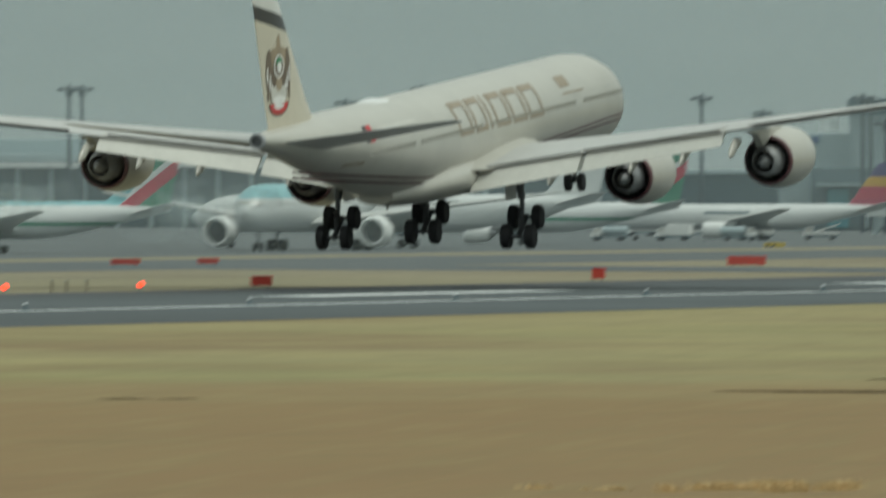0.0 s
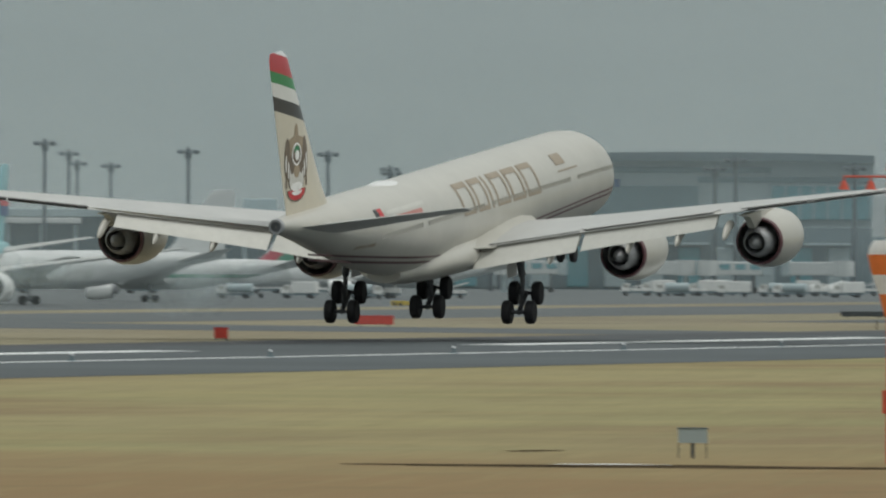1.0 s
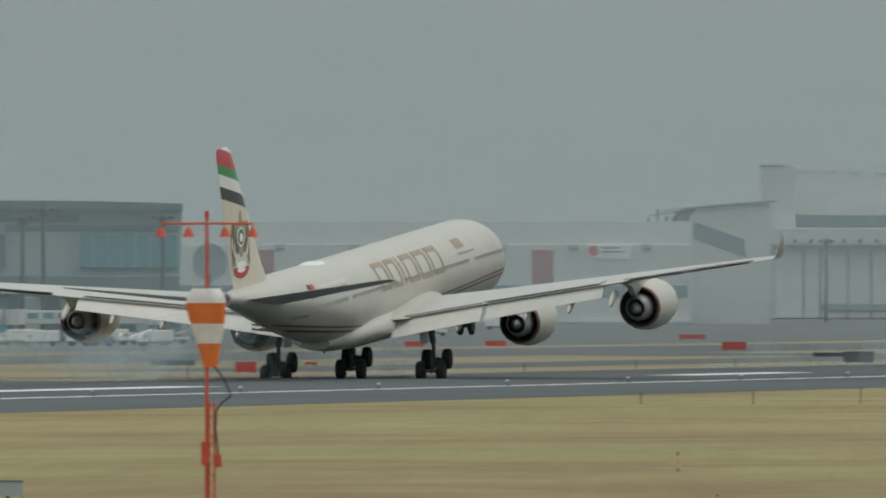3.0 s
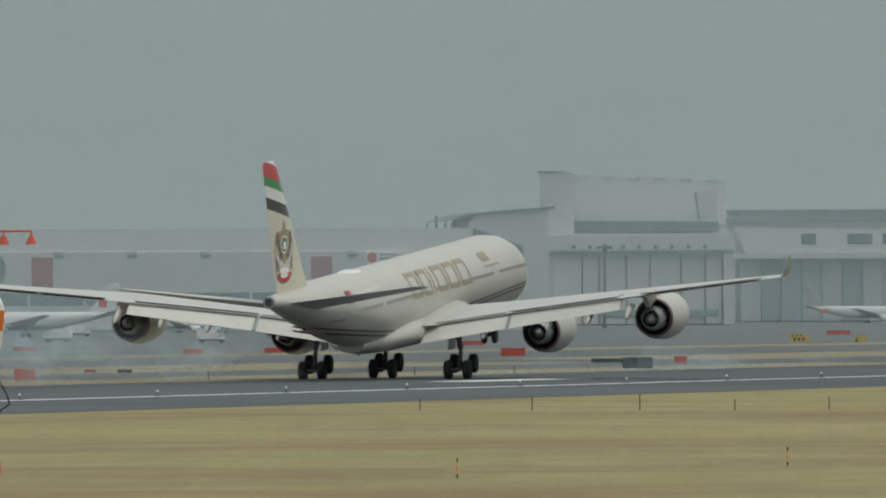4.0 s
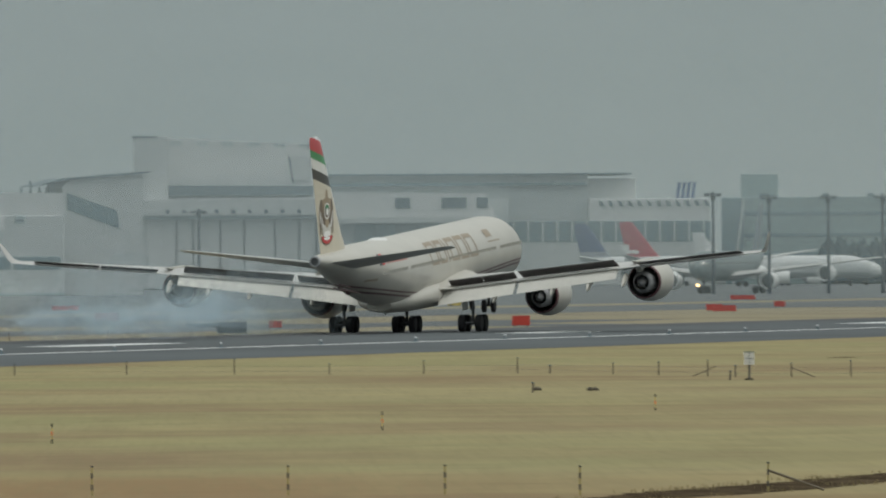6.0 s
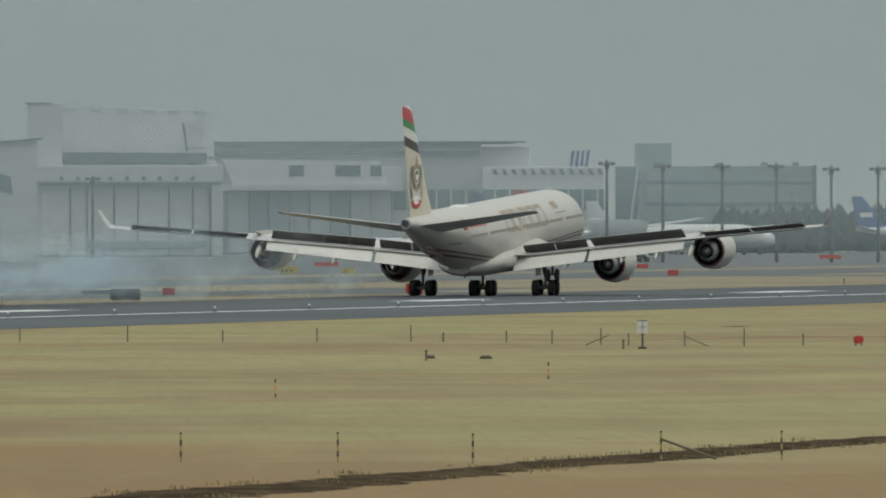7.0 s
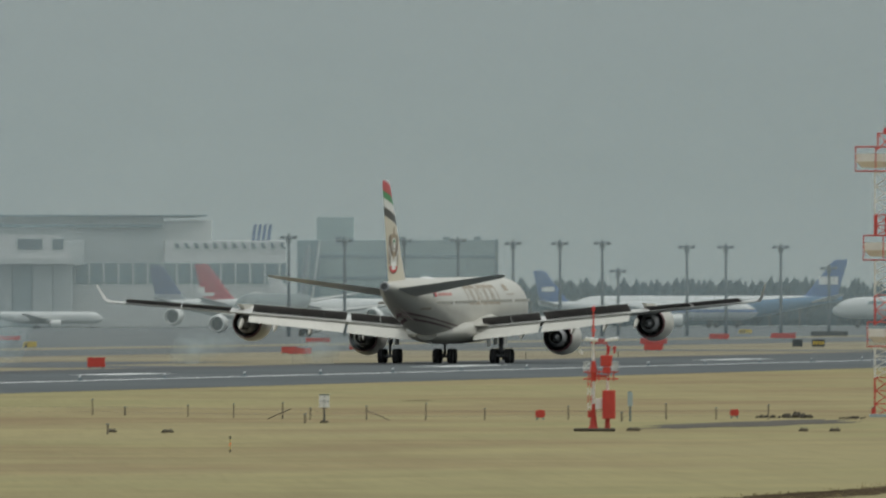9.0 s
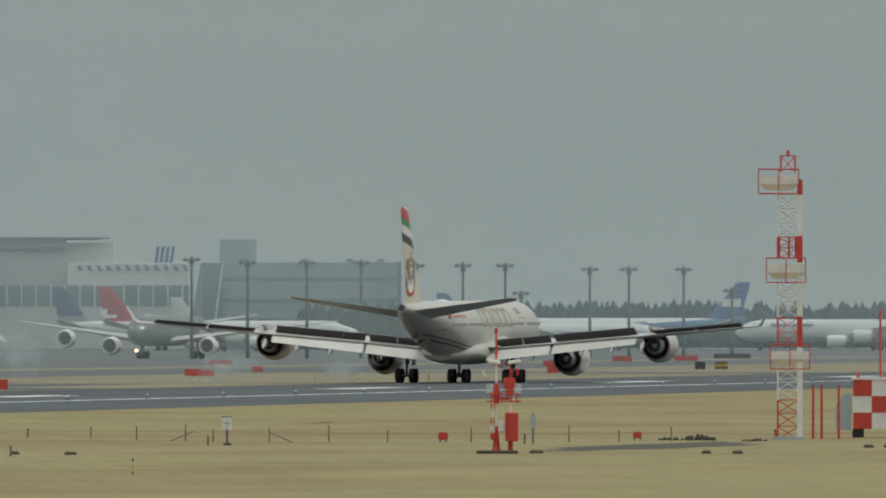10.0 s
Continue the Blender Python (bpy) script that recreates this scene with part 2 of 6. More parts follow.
def tube(bm, p, q, r0, r1=None, n=8, mat=0, caps=True):
    """A round bar from p to q."""
    p, q = Vector(p), Vector(q)
    r1 = r0 if r1 is None else r1
    d = (q - p).normalized()
    a = d.orthogonal().normalized()
    b = d.cross(a)
    ring = [(math.cos(2 * math.pi * i / n), math.sin(2 * math.pi * i / n)) for i in range(n)]
    loft(bm, [[p + (a * c + b * s) * r0 for c, s in ring], [q + (a * c + b * s) * r1 for c, s in ring]], mat, caps)


def revolve(bm, profile, n=24, mat=0, caps=False):
    """Turn (x, radius) pairs about the x axis."""
    loft(bm, [[(x, r * math.cos(2 * math.pi * i / n), r * math.sin(2 * math.pi * i / n)) for i in range(n)] for x, r in profile], mat, caps)


def blob(bm, c, r, squash=(1, 1, 1), sub=1, rough=0.25, seed=0, mat=0):
    """A rough little clump."""
    res = bmesh.ops.create_icosphere(bm, subdivisions=sub, radius=1.0)
    rr = random.Random(seed)
    off = Vector((rr.random() * 50, rr.random() * 50, rr.random() * 50))
    for v in res["verts"]:
        k = 1 + rough * noise.noise(v.co * 1.7 + off) * 2
        v.co = Vector((c[0] + v.co.x * r * squash[0] * k, c[1] + v.co.y * r * squash[1] * k, c[2] + v.co.z * r * squash[2] * k))


def polar(az, r, z=0.0):
    """A place by compass angle (from +y towards +x) and distance from the viewpoint."""
    return Vector((r * math.sin(radians(az)), r * math.cos(radians(az)), z))


FAR = 1.337  # the apron lies lower than the runway, and so much farther off than on level ground
LOW = EYE_Z * (1 - FAR)


def facing(az, r, turn=0.0):
    """A pose on the apron whose -y side faces the viewpoint; x runs to the viewer's right."""
    p = polar(az, r) * FAR
    return pose(p.x, p.y, LOW, 0, 0, -az + turn) @ Matrix.Scale(FAR, 4)


def unscaled(m):
    """The pose alone, for copies, which keep the size of what they copy."""
    return Matrix.LocRotScale(m.translation, m.to_quaternion(), None)


# ---- ground ----
def sheet(name, pts, z, material, label, category):
    bm = bmesh.new()
    vs = [bm.verts.new((x, y, z)) for x, y in pts]
    bm.faces.new(vs)
    ob = finish(name, bm, material)
    return tagged(ob, label, category, kind="structure")


def strip(name, x0, x1, y0, y1, z, material, label, category):
    return sheet(name, [(x0, y0), (x1, y0), (x1, y1), (x0, y1)], z, material, label, category)


def terrain():
    """One sheet to the horizon: level round the runway, falling gently to the apron beyond it."""
    bm = bmesh.new()
    ys = [-3000, 0, 60, 130, 200, 300, 380, 394, 440, 490, 541, 800, 6000]
    xs = [-3000, 0, 500, 1000, 1500, 2000, 3000, 4000, 5000, 9000]
    grid = [[bm.verts.new((x, y, fall(y))) for y in ys] for x in xs]
    for a, b in zip(grid, grid[1:]):
        for k in range(len(ys) - 1):
            bm.faces.new((a[k], b[k], b[k + 1], a[k + 1]))
    tagged(finish("ground", bm, M_GRASS), "dry straw-coloured mown airfield turf reaching the horizon", "grass field", kind="structure")


def fall(y):
    """Height of the land at y."""
    return max(LOW, min(0.0, -(y - 394) * 0.0137))


def apron():
    bm = bmesh.new()
    ys = [394, 440, 490, 394 - LOW / 0.0137, 700, 1600]
    a = [bm.verts.new((-500, y, fall(y) + 0.02)) for y in ys]
    b = [bm.verts.new((6500, y, fall(y) + 0.02)) for y in ys]
    for k in range(len(ys) - 1):
        bm.faces.new((a[k], b[k], b[k + 1], a[k + 1]))
    tagged(finish("apron", bm, M_APRON), "grey concrete apron before the terminal and hangars", "apron", kind="structure")


terrain()
apron()
strip("runway", -500, 4200, 202.5, 267, 0.012, M_ASPHALT, "dark grey asphalt runway with worn white markings", "runway")
strip("turf_strip", 300, 4400, 267, 334, 0.006, M_TURF2, "pale dry turf strip between runway and taxiway", "grass strip")
strip("taxiway", 300, 4400, 334, 378, 0.014, M_TAXI, "grey asphalt taxiway running beside the runway", "taxiway")
strip("turf_strip_far", 300, 4400, 378, 394, 0.010, M_TURF2, "narrow dry turf strip beyond the taxiway", "grass strip")


strip("service_road", 1150, 1560, 283, 303, 0.016, M_TAXI, "grey service road crossing the turf strip", "road")
for x in (985, 1410, 1880):
    sheet("turnoff", [(x, 266.5), (x + 42, 266.5), (x + 100, 335), (x + 40, 335)], 0.018, M_TAXI, "grey asphalt turn-off between runway and taxiway", "taxiway")


def runway_marks():
    bm = bmesh.new()
    box(bm, 300, 4200, 228.2, 229.4, 0.014, 0.020)
    ob = finish("edge_line", bm, M_LINE)
    tagged(ob, "long worn white runway edge line", "runway marking", kind="structure")
    for x0, x1 in ((640, 676), (769, 817), (880, 971), (1106, 1145), (1280, 1308), (1441, 1475), (1606, 1640), (1770, 1806), (1936, 1970)):
        bm = bmesh.new()
        box(bm, x0, x1, 244.2, 247.8, 0.014, 0.022)
        tagged(finish("touchdown_stripe", bm, M_LINE), "wide white painted touchdown stripe on the runway", "runway marking", kind="structure")


runway_marks()
strip("rubber_deposit", 560, 2600, 256.5, 266.6, 0.0165, M_RUBBERED, "dark tyre-rubber deposits along the runway", "runway marking")


# ---- airliners: x forward, y to port, z up, standing on z = 0 ----
# hull sections: distance behind the nose, half width, top, bottom
HULL = [(0, 0.06, 4.78, 4.58), (0.3, 0.5, 5.26, 4.08), (0.9, 0.98, 5.78, 3.55), (1.8, 1.5, 6.43, 3.08), (3, 2, 7.08, 2.75), (4.6, 2.42, 7.63, 2.55), (6.6, 2.7, 8.00, 2.43), (9, 2.82, 8.15, 2.40), (44, 2.82, 8.15, 2.40), (48, 2.82, 8.15, 2.50), (52, 2.78, 8.15, 2.90), (56, 2.62, 8.16, 3.56), (60, 2.34, 8.18, 4.36), (64, 1.96, 8.10, 5.15), (68, 1.45, 8.02, 5.97), (74, 0.46, 7.82, 7.06)]


def body_loops(stations, n=36, power=2.0):
    """Rings from (x, half width, top, bottom)."""
    out = []
    for x, w, top, bot in stations:
        c, r = (top + bot) / 2, (top - bot) / 2
        out.append([(x, w * math.cos(2 * math.pi * i / n), c + r * math.sin(2 * math.pi * i / n)) for i in range(n)])
    return out


# tail fin sections: height, leading edge, chord, half thickness
FIN_SECTIONS = [(7.0, -21.4, 11.0, 0.48), (8.1, -24.0, 8.5, 0.46), (9.2, -25.3, 7.7, 0.42), (16.2, -31.3, 4.1, 0.2), (16.95, -31.9, 3.7, 0.17), (17.3, -32.8, 2.6, 0.06)]

AIRFOIL = [(0.0, 0.0), (0.015, 0.32), (0.08, 0.72), (0.25, 1.0), (0.45, 0.92), (0.7, 0.55), (1.0, 0.03),
           (1.0, -0.03), (0.7, -0.38), (0.4, -0.62), (0.15, -0.6), (0.03, -0.36)]


def foil(y, x_le, chord, z, thick, drop=0.0, twist=0.0):
    """An aerofoil loop: leading edge at x_le, running aft; thick is half of the greatest thickness."""
    pts = []
    for u, w in AIRFOIL:
        a, b = -u * chord, w * thick
        ca, sa = math.cos(radians(twist)), math.sin(radians(twist))
        pts.append((x_le + a * ca - b * sa * 0, y, z + b * ca + a * sa - drop * u))
    return pts


def plate(bm, pts, half, mat=0):
    """A fin-like plate: pts are (x, z) corners, half its half thickness in y."""
    n = len(pts)
    a = [bm.verts.new((x, -half, z)) for x, z in pts]
    b = [bm.verts.new((x, half, z)) for x, z in pts]
    bm.faces.new(a).material_index = mat
    bm.faces.new(list(reversed(b))).material_index = mat
    for i in range(n):
        bm.faces.new((a[i], b[i], b[(i + 1) % n], a[(i + 1) % n])).material_index = mat


def wheel(parent, x, y, z, r=0.7, w=0.5, hub=True):
    bm = bmesh.new()
    prof = [(-w / 2, r * 0.55), (-w / 2, r * 0.88), (-w * 0.36, r * 0.98), (0, r), (w * 0.36, r * 0.98), (w / 2, r * 0.88), (w / 2, r * 0.55)]
    n = 20
    loft(bm, [[(q * math.cos(2 * math.pi * i / n), t, q * math.sin(2 * math.pi * i / n)) for i in range(n)] for t, q in prof])
    t = part("tyre", bm, M_RUBBER, parent, smooth=True)
    t.location = (x, y, z)
    return t


def bogie(parent, x, y, name):
    """A four-wheel truck, pivoting at axle height."""
    bm = bmesh.new()
    tube(bm, (-1.05, 0, 0), (1.05, 0, 0), 0.16, n=10)
    for ax in (-0.99, 0.99):
        tube(bm, (ax, -0.7, 0), (ax, 0.7, 0), 0.11, n=8)
    tube(bm, (-0.6, 0, 0.1), (-0.25, 0, 0.75), 0.06, n=6)
    tube(bm, (0, 0, 0), (0, 0, 1.1), 0.12, n=8)
    b = part(name, bm, M_STRUT, parent, "steel truck beam with two axles", smooth=True)
    b.location = (x, y, 0.7)
    for ax in (-0.99, 0.99):
        for ay in (-0.7, 0.7):
            wheel(b, ax, ay, 0)
    return b


def leg(parent, name, x, y, z1, lean=0.0, doors=True):
    bm = bmesh.new()
    tube(bm, (x, y, 0.7), (x + 0.05, y, 1.9), 0.13, n=10)
    tube(bm, (x + 0.05, y, 1.8), (x + 0.1, y + lean, z1), 0.22, n=12)
    tube(bm, (x, y, 2.1), (x + 1.6, y + lean * 0.5, z1), 0.09, n=8)
    tube(bm, (x + 0.2, y, 1.0), (x + 0.45, y, 1.5), 0.06, n=6)
    tube(bm, (x + 0.45, y, 1.5), (x + 0.1, y, 2.0), 0.06, n=6)
    return part(name, bm, M_STRUT, parent, "steel oleo leg with drag brace", smooth=True)


def engine(parent, x_exit, y, z, r, wing_z, wing_x, cowl_mat, rim_mat, scale=1.0):
    """A turbofan with cowl, rim, fan duct, core and plug; x_exit is the fan nozzle's plane."""
    L = 5.0 * scale
    bm = bmesh.new()
    revolve(bm, [(L, r * 0.80), (L + 0.12, r * 0.90), (L, r * 0.98), (L * 0.8, r * 1.06), (L * 0.55, r * 1.08), (L * 0.25, r * 1.0),
                 (0.25, r * 0.87), (0.0, r * 0.83), (0.02, r * 0.79), (L * 0.25, r * 0.86), (L * 0.6, r * 0.86), (L, r * 0.80)], 32)
    cowl = part("nacelle", bm, cowl_mat, parent, smooth=True)
    cowl.location = (x_exit, y, z)
    bm = bmesh.new()
    revolve(bm, [(0.30, r * 0.882), (-0.03, r * 0.842), (-0.03, r * 0.775), (0.5, r * 0.80)], 32)
    rim = part("nozzle_rim", bm, rim_mat, cowl, "dark maroon nozzle rim", smooth=True)
    bm = bmesh.new()
    revolve(bm, [(L * 0.55, r * 0.86), (L * 0.55, r * 0.3), (L * 0.5, 0.02)], 32)
    part("fan_duct", bm, M_DARK, cowl, smooth=True)
    bm = bmesh.new()
    revolve(bm, [(0.04, r * 0.772), (L * 0.25, r * 0.845), (L * 0.54, r * 0.845)], 32)
    part("duct_lining", bm, M_DUCT, cowl, "grey duct lining", smooth=True)
    bm = bmesh.new()
    revolve(bm, [(L * 0.5, r * 0.6), (0.1, r * 0.58), (-0.9 * scale, r * 0.42), (-0.95 * scale, r * 0.38), (-0.3, r * 0.36), (0.2, r * 0.3)], 24)
    part("core_cowl", bm, M_METAL, cowl, "bare metal core cowl", smooth=True)
    bm = bmesh.new()
    revolve(bm, [(0.2, r * 0.30), (-0.8 * scale, r * 0.25), (-1.5 * scale, r * 0.06), (-1.55 * scale, 0.01)], 20)
    part("exhaust_plug", bm, M_METAL, cowl, smooth=True)
    bm = bmesh.new()
    lo = [(L * 0.75, r * 1.02), (0.4, r * 0.85), (-1.6 * scale, r * 0.5 + 0.1), (-2.8 * scale, wing_z - z - 0.15), (wing_x - x_exit, wing_z - z + 0.1), (L * 0.45, wing_z - z)]
    plate(bm, lo, 0.2)
    part("pylon", bm, cowl_mat, cowl)
    return cowl


def airliner(name, m, label, group, livery, length=74.0, detail=False, span=31.0, engines=4, tail_h=17.1, label_paint=None):
    """A wide-body airliner. livery: fuselage, fin, wing, nacelle, rim materials. Sizes scale from a 74 m four-engined one."""
    A = thing(name, m, label, "airliner", group)
    k = length / 74.0
    nose = 39.5
    st = HULL
    bm = bmesh.new()
    loft(bm, body_loops([(nose * k - x * k, w, t, b) for x, w, t, b in st], 40 if detail else 20))
    f = part("fuselage", bm, livery[0], A, smooth=True)
    # tail fin
    bm = bmesh.new()
    top = tail_h

    def fin_loop(z, xl, chord, th):
        return [(xl - u * chord, w * th, z) for u, w in AIRFOIL[:7]] + [(xl - u * chord, -w * th, z) for u, w in reversed(AIRFOIL[1:7])]
    loft(bm, [fin_loop(z - 17.1 + top if z > 12 else z, x * k, c, t) for z, x, c, t in FIN_SECTIONS])
    fin = part("tail_fin", bm, livery[1], A, smooth=True)
    # tailplane
    for s in (1, -1):
        bm = bmesh.new()
        loft(bm, [foil(s * 0.9, -25.4 * k, 7.0, 6.45, 0.36, twist=-6.5), foil(s * 10.6, -32.2 * k, 2.6, 8.2, 0.12, twist=-6.5), foil(s * 11.1, -32.9 * k, 1.7, 8.32, 0.05, twist=-6.5)])
        part("tailplane", bm, livery[2], A, "grey tailplane with dark underside" if detail else "", smooth=True)
    # wings: built about the root so that they can flex
    wings = []
    for s in (1, -1):
        sc = span / 31.0
        secs = [(1.5, 14.2, 14.0, 3.35, 0.85), (2.8, 13.0, 13.6, 3.45, 0.80), (9.5, 8.6, 9.4, 4.35, 0.55), (19.4 * sc, 2.0, 5.9, 5.65, 0.33),
                (28.0 * sc, -3.7, 3.7, 6.75, 0.20), (31.0 * sc, -5.8, 2.6, 7.15, 0.12)]
        bm = bmesh.new()
        loft(bm, [foil(s * y, x * k, c, z - 3.4, t) for y, x, c, z, t in secs])
        w = part("wing", bm, livery[2], A, "pale grey swept wing" if detail else "", smooth=True)
        w.location = (0, 0, 3.4)
        wings.append(w)
        if detail:
            wing_details(w, s, livery)
        for i, (yy, zz, xe, wz) in enumerate(((9.4, 2.41, 8.7, 4.3), (19.4, 3.80, 1.5, 5.6)) if engines == 4 else ((9.8, 2.35, 8.6, 4.3),)):
            engine(A, xe * k, s * yy * (sc if i else 1), zz, 1.6 if engines == 4 else 1.75, wz, xe * k - 4.4, livery[3], livery[4])
    # undercarriage
    gear = []
    for y in (5.38, -5.38):
        leg(A, "main_leg", 0.35, y, 3.6, -0.3 if y > 0 else 0.3)
        gear.append(bogie(A, 0.35, y, "wing_bogie"))
    if detail:
        leg(A, "centre_leg", -0.3, 0, 2.6)
        gear.append(bogie(A, -0.3, 0, "centre_bogie"))
    bm = bmesh.new()
    tube(bm, (32.5 * k, 0, 0.6), (32.4 * k, 0, 2.8), 0.13, n=10)
    tube(bm, (32.5 * k, -0.45, 0.6), (32.5 * k, 0.45, 0.6), 0.09, n=8)
    tube(bm, (32.4 * k, 0, 1.6), (34.0 * k, 0, 2.6), 0.07, n=6)
    ng = part("nose_leg", bm, M_STRUT, A, "steel nose leg", smooth=True)
    for y in (-0.4, 0.4):
        wheel(ng, 32.5 * k, y, 0.55, 0.55, 0.32)
    # windows along both sides
    for s in (1, -1):
        xs = [33.0 - (0.53 if detail else 1.06) * i for i in range(104 if detail else 52)]
        xs = [x for x in xs if not (22.5 < x < 24 or 2 < x < 3.6 or -12.5 < x < -11)]
        if detail:
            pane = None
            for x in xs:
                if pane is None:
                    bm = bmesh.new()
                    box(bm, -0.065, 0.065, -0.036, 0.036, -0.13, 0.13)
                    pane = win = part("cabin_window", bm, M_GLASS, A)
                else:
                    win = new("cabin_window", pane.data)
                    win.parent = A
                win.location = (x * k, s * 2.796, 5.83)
        else:
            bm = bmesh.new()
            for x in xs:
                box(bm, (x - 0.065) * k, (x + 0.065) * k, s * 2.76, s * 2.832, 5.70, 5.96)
            tagged(part("window_band", bm, M_GLASS, A, "band of small cabin windows in a lightened tone"), kind="stuff")
        for x in (30.5, 23.2, 2.8, -11.8, -21.0) if detail else ():
            bm = bmesh.new()
            for dx in (-0.55, 0.5):
                wrap(bm, s, x + dx, x + dx + 0.05, 4.5, 6.3, 0.012)
            wrap(bm, s, x - 0.55, x + 0.55, 6.27, 6.31, 0.012)
            part("door_seam", bm, M_WING, A)
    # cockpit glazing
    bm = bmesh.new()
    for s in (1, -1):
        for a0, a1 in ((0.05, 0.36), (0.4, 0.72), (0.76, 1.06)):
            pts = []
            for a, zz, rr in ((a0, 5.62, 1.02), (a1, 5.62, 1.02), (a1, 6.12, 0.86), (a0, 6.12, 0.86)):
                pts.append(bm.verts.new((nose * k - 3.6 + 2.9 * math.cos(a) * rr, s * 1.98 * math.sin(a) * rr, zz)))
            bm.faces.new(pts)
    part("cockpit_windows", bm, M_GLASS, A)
    return A, f, fin, wings, gear


SPOILERS = []
AILERONS = []


def wing_details(w, s, livery):
    """Flaps, spoilers, track fairings and winglet on one wing; z is counted from the root."""
    def te(y):
        if y < 9.5:
            return -0.6 + (y - 2.8) * (-0.2 / 6.7)
        return -0.8 + (y - 9.5) * (-3.1 / 9.9) if y < 19.4 else -3.9 - (y - 19.4) * 0.4
    def zw(y):
        return (0.05 + (y - 2.8) * (0.9 / 6.7)) if y < 9.5 else 0.95 + (y - 9.5) * (1.3 / 9.9)
    for y0, y1, c0, c1 in ((3.0, 9.2, 2.3, 2.05), (9.5, 18.2, 2.05, 1.6)):
        bm = bmesh.new()
        loft(bm, [foil(s * y, te(y) + 0.75, c * 1.1, zw(y) + 0.10, 0.17, twist=30) for y, c in ((y0, c0), ((y0 + y1) / 2, (c0 + c1) / 2), (y1, c1))])
        part("flap", bm, livery[5], w, "lowered white trailing-edge flap", smooth=True)
    for y in (7.6, 12.6, 15.8, 18.9):
        bm = bmesh.new()
        prof = [(1.8, 0.04), (1.2, 0.17), (0.4, 0.25), (-0.3, 0.26), (-0.8, 0.18), (-1.15, 0.03)]
        loft(bm, [[(x, q * 0.75 * math.cos(2 * math.pi * i / 12), q * 1.35 * math.sin(2 * math.pi * i / 12) + 0.42 * min(0.5, x)) for i in range(12)] for x, q in prof])
        pf = part("flap_track_fairing", bm, livery[3], w, smooth=True)
        pf.location = (te(y) - 0.35, s * y, zw(y) - 0.95)
    for y0, y1 in ((3.6, 6.3), (6.35, 9.1), (9.6, 11.7), (11.72, 13.82), (13.84, 15.94), (15.96, 18.1)):
        ym = (y0 + y1) / 2
        sl = (te(y1) - te(y0)) / (y1 - y0)
        zl = (zw(y1) - zw(y0)) / (y1 - y0)
        yy = Vector((s * sl, 1, s * zl)).normalized()
        xx = yy.cross(Vector((0, 0, 1))).normalized()
        hinge = Matrix((xx, yy, xx.cross(yy))).transposed().to_4x4()
        hinge.translation = (te(ym) + 1.35, s * ym, zw(ym) + 0.17)
        bm = bmesh.new()
        half = (y1 - y0) / 2 * math.sqrt(1 + sl * sl + zl * zl)
        box(bm, -1.05, 0, -half, half, 0.035, 0.06, 0)
        # lower layer coloured dark, so the underside's shade is in the paint
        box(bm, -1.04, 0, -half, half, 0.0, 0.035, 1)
        sp = part("spoiler", bm, (livery[2], M_WINGSHADE), w, "grey wing spoiler panel, shade painted on its underside")
        sp.matrix_local = hinge
        SPOILERS.append((sp, hinge))
    # ailerons, which rise with the spoilers; painted dark for the shade behind
    for y0, y1 in ((20.0, 24.4), (24.45, 29.4)):
        ym, sl, zl = (y0 + y1) / 2, -0.407, 0.128
        yy = Vector((s * sl, 1, s * zl)).normalized()
        xx = yy.cross(Vector((0, 0, 1))).normalized()
        hinge = Matrix((xx, yy, xx.cross(yy))).transposed().to_4x4()
        hinge.translation = (-3.9 - (ym - 19.4) * 0.407 + 0.72, s * ym, 2.25 + (ym - 19.4) * zl + 0.09)
        bm = bmesh.new()
        half = (y1 - y0) / 2 * 1.07
        box(bm, -0.78, 0, -half, half, 0, 0.05)
        al = part("aileron", bm, M_WINGSHADE, w, "aileron with shade painted in dark grey")
        al.matrix_local = hinge
        AILERONS.append((al, hinge))
    # winglet
    bm = bmesh.new()
    loft(bm, [foil(s * 30.9, -5.7, 2.6, 3.74, 0.11), foil(s * 31.25, -6.6, 2.0, 4.05, 0.09), foil(s * 31.75, -8.4, 0.9, 5.35, 0.05)])
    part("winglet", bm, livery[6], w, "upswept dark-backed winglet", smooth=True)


FIN_MAT = bands("fin_livery", [(2.0, (0.68, 0.62, 0.50)), (7.78, (0.03, 0.028, 0.03)), (8.58, (0.78, 0.77, 0.73)), (9.34, (0.03, 0.26, 0.08)), (9.97, (0.52, 0.035, 0.045)), (11.05, (0.8, 0.8, 0.8)), (11.6, (0.8, 0.8, 0.8))], kx=0.18)


def fin_half(x, z):
    """Half thickness of the tail fin at a point of its side."""
    for (z0, x0, c0, t0), (z1, x1, c1, t1) in zip(FIN_SECTIONS, FIN_SECTIONS[1:]):
        if z0 <= z <= z1:
            q = (z - z0) / (z1 - z0)
            u = max(0.0, min(1.0, (x0 + (x1 - x0) * q - x) / (c0 + (c1 - c0) * q)))
            for (ua, wa), (ub, wb) in zip(AIRFOIL[:7], AIRFOIL[1:7]):
                if ua <= u <= ub:
                    return (wa + (wb - wa) * (u - ua) / (ub - ua)) * (t0 + (t1 - t0) * q)
    return 0.1


M_CRESTDARK = shader("crest_brown_paint", (0.16, 0.12, 0.085), 0.45, vary=0.08)
M_CRESTPALE = shader("crest_tan_paint", (0.36, 0.28, 0.19), 0.45, vary=0.12, size=1.5)
M_CRESTGREEN = shader("crest_green_paint", (0.03, 0.22, 0.09), 0.45, vary=0.08)


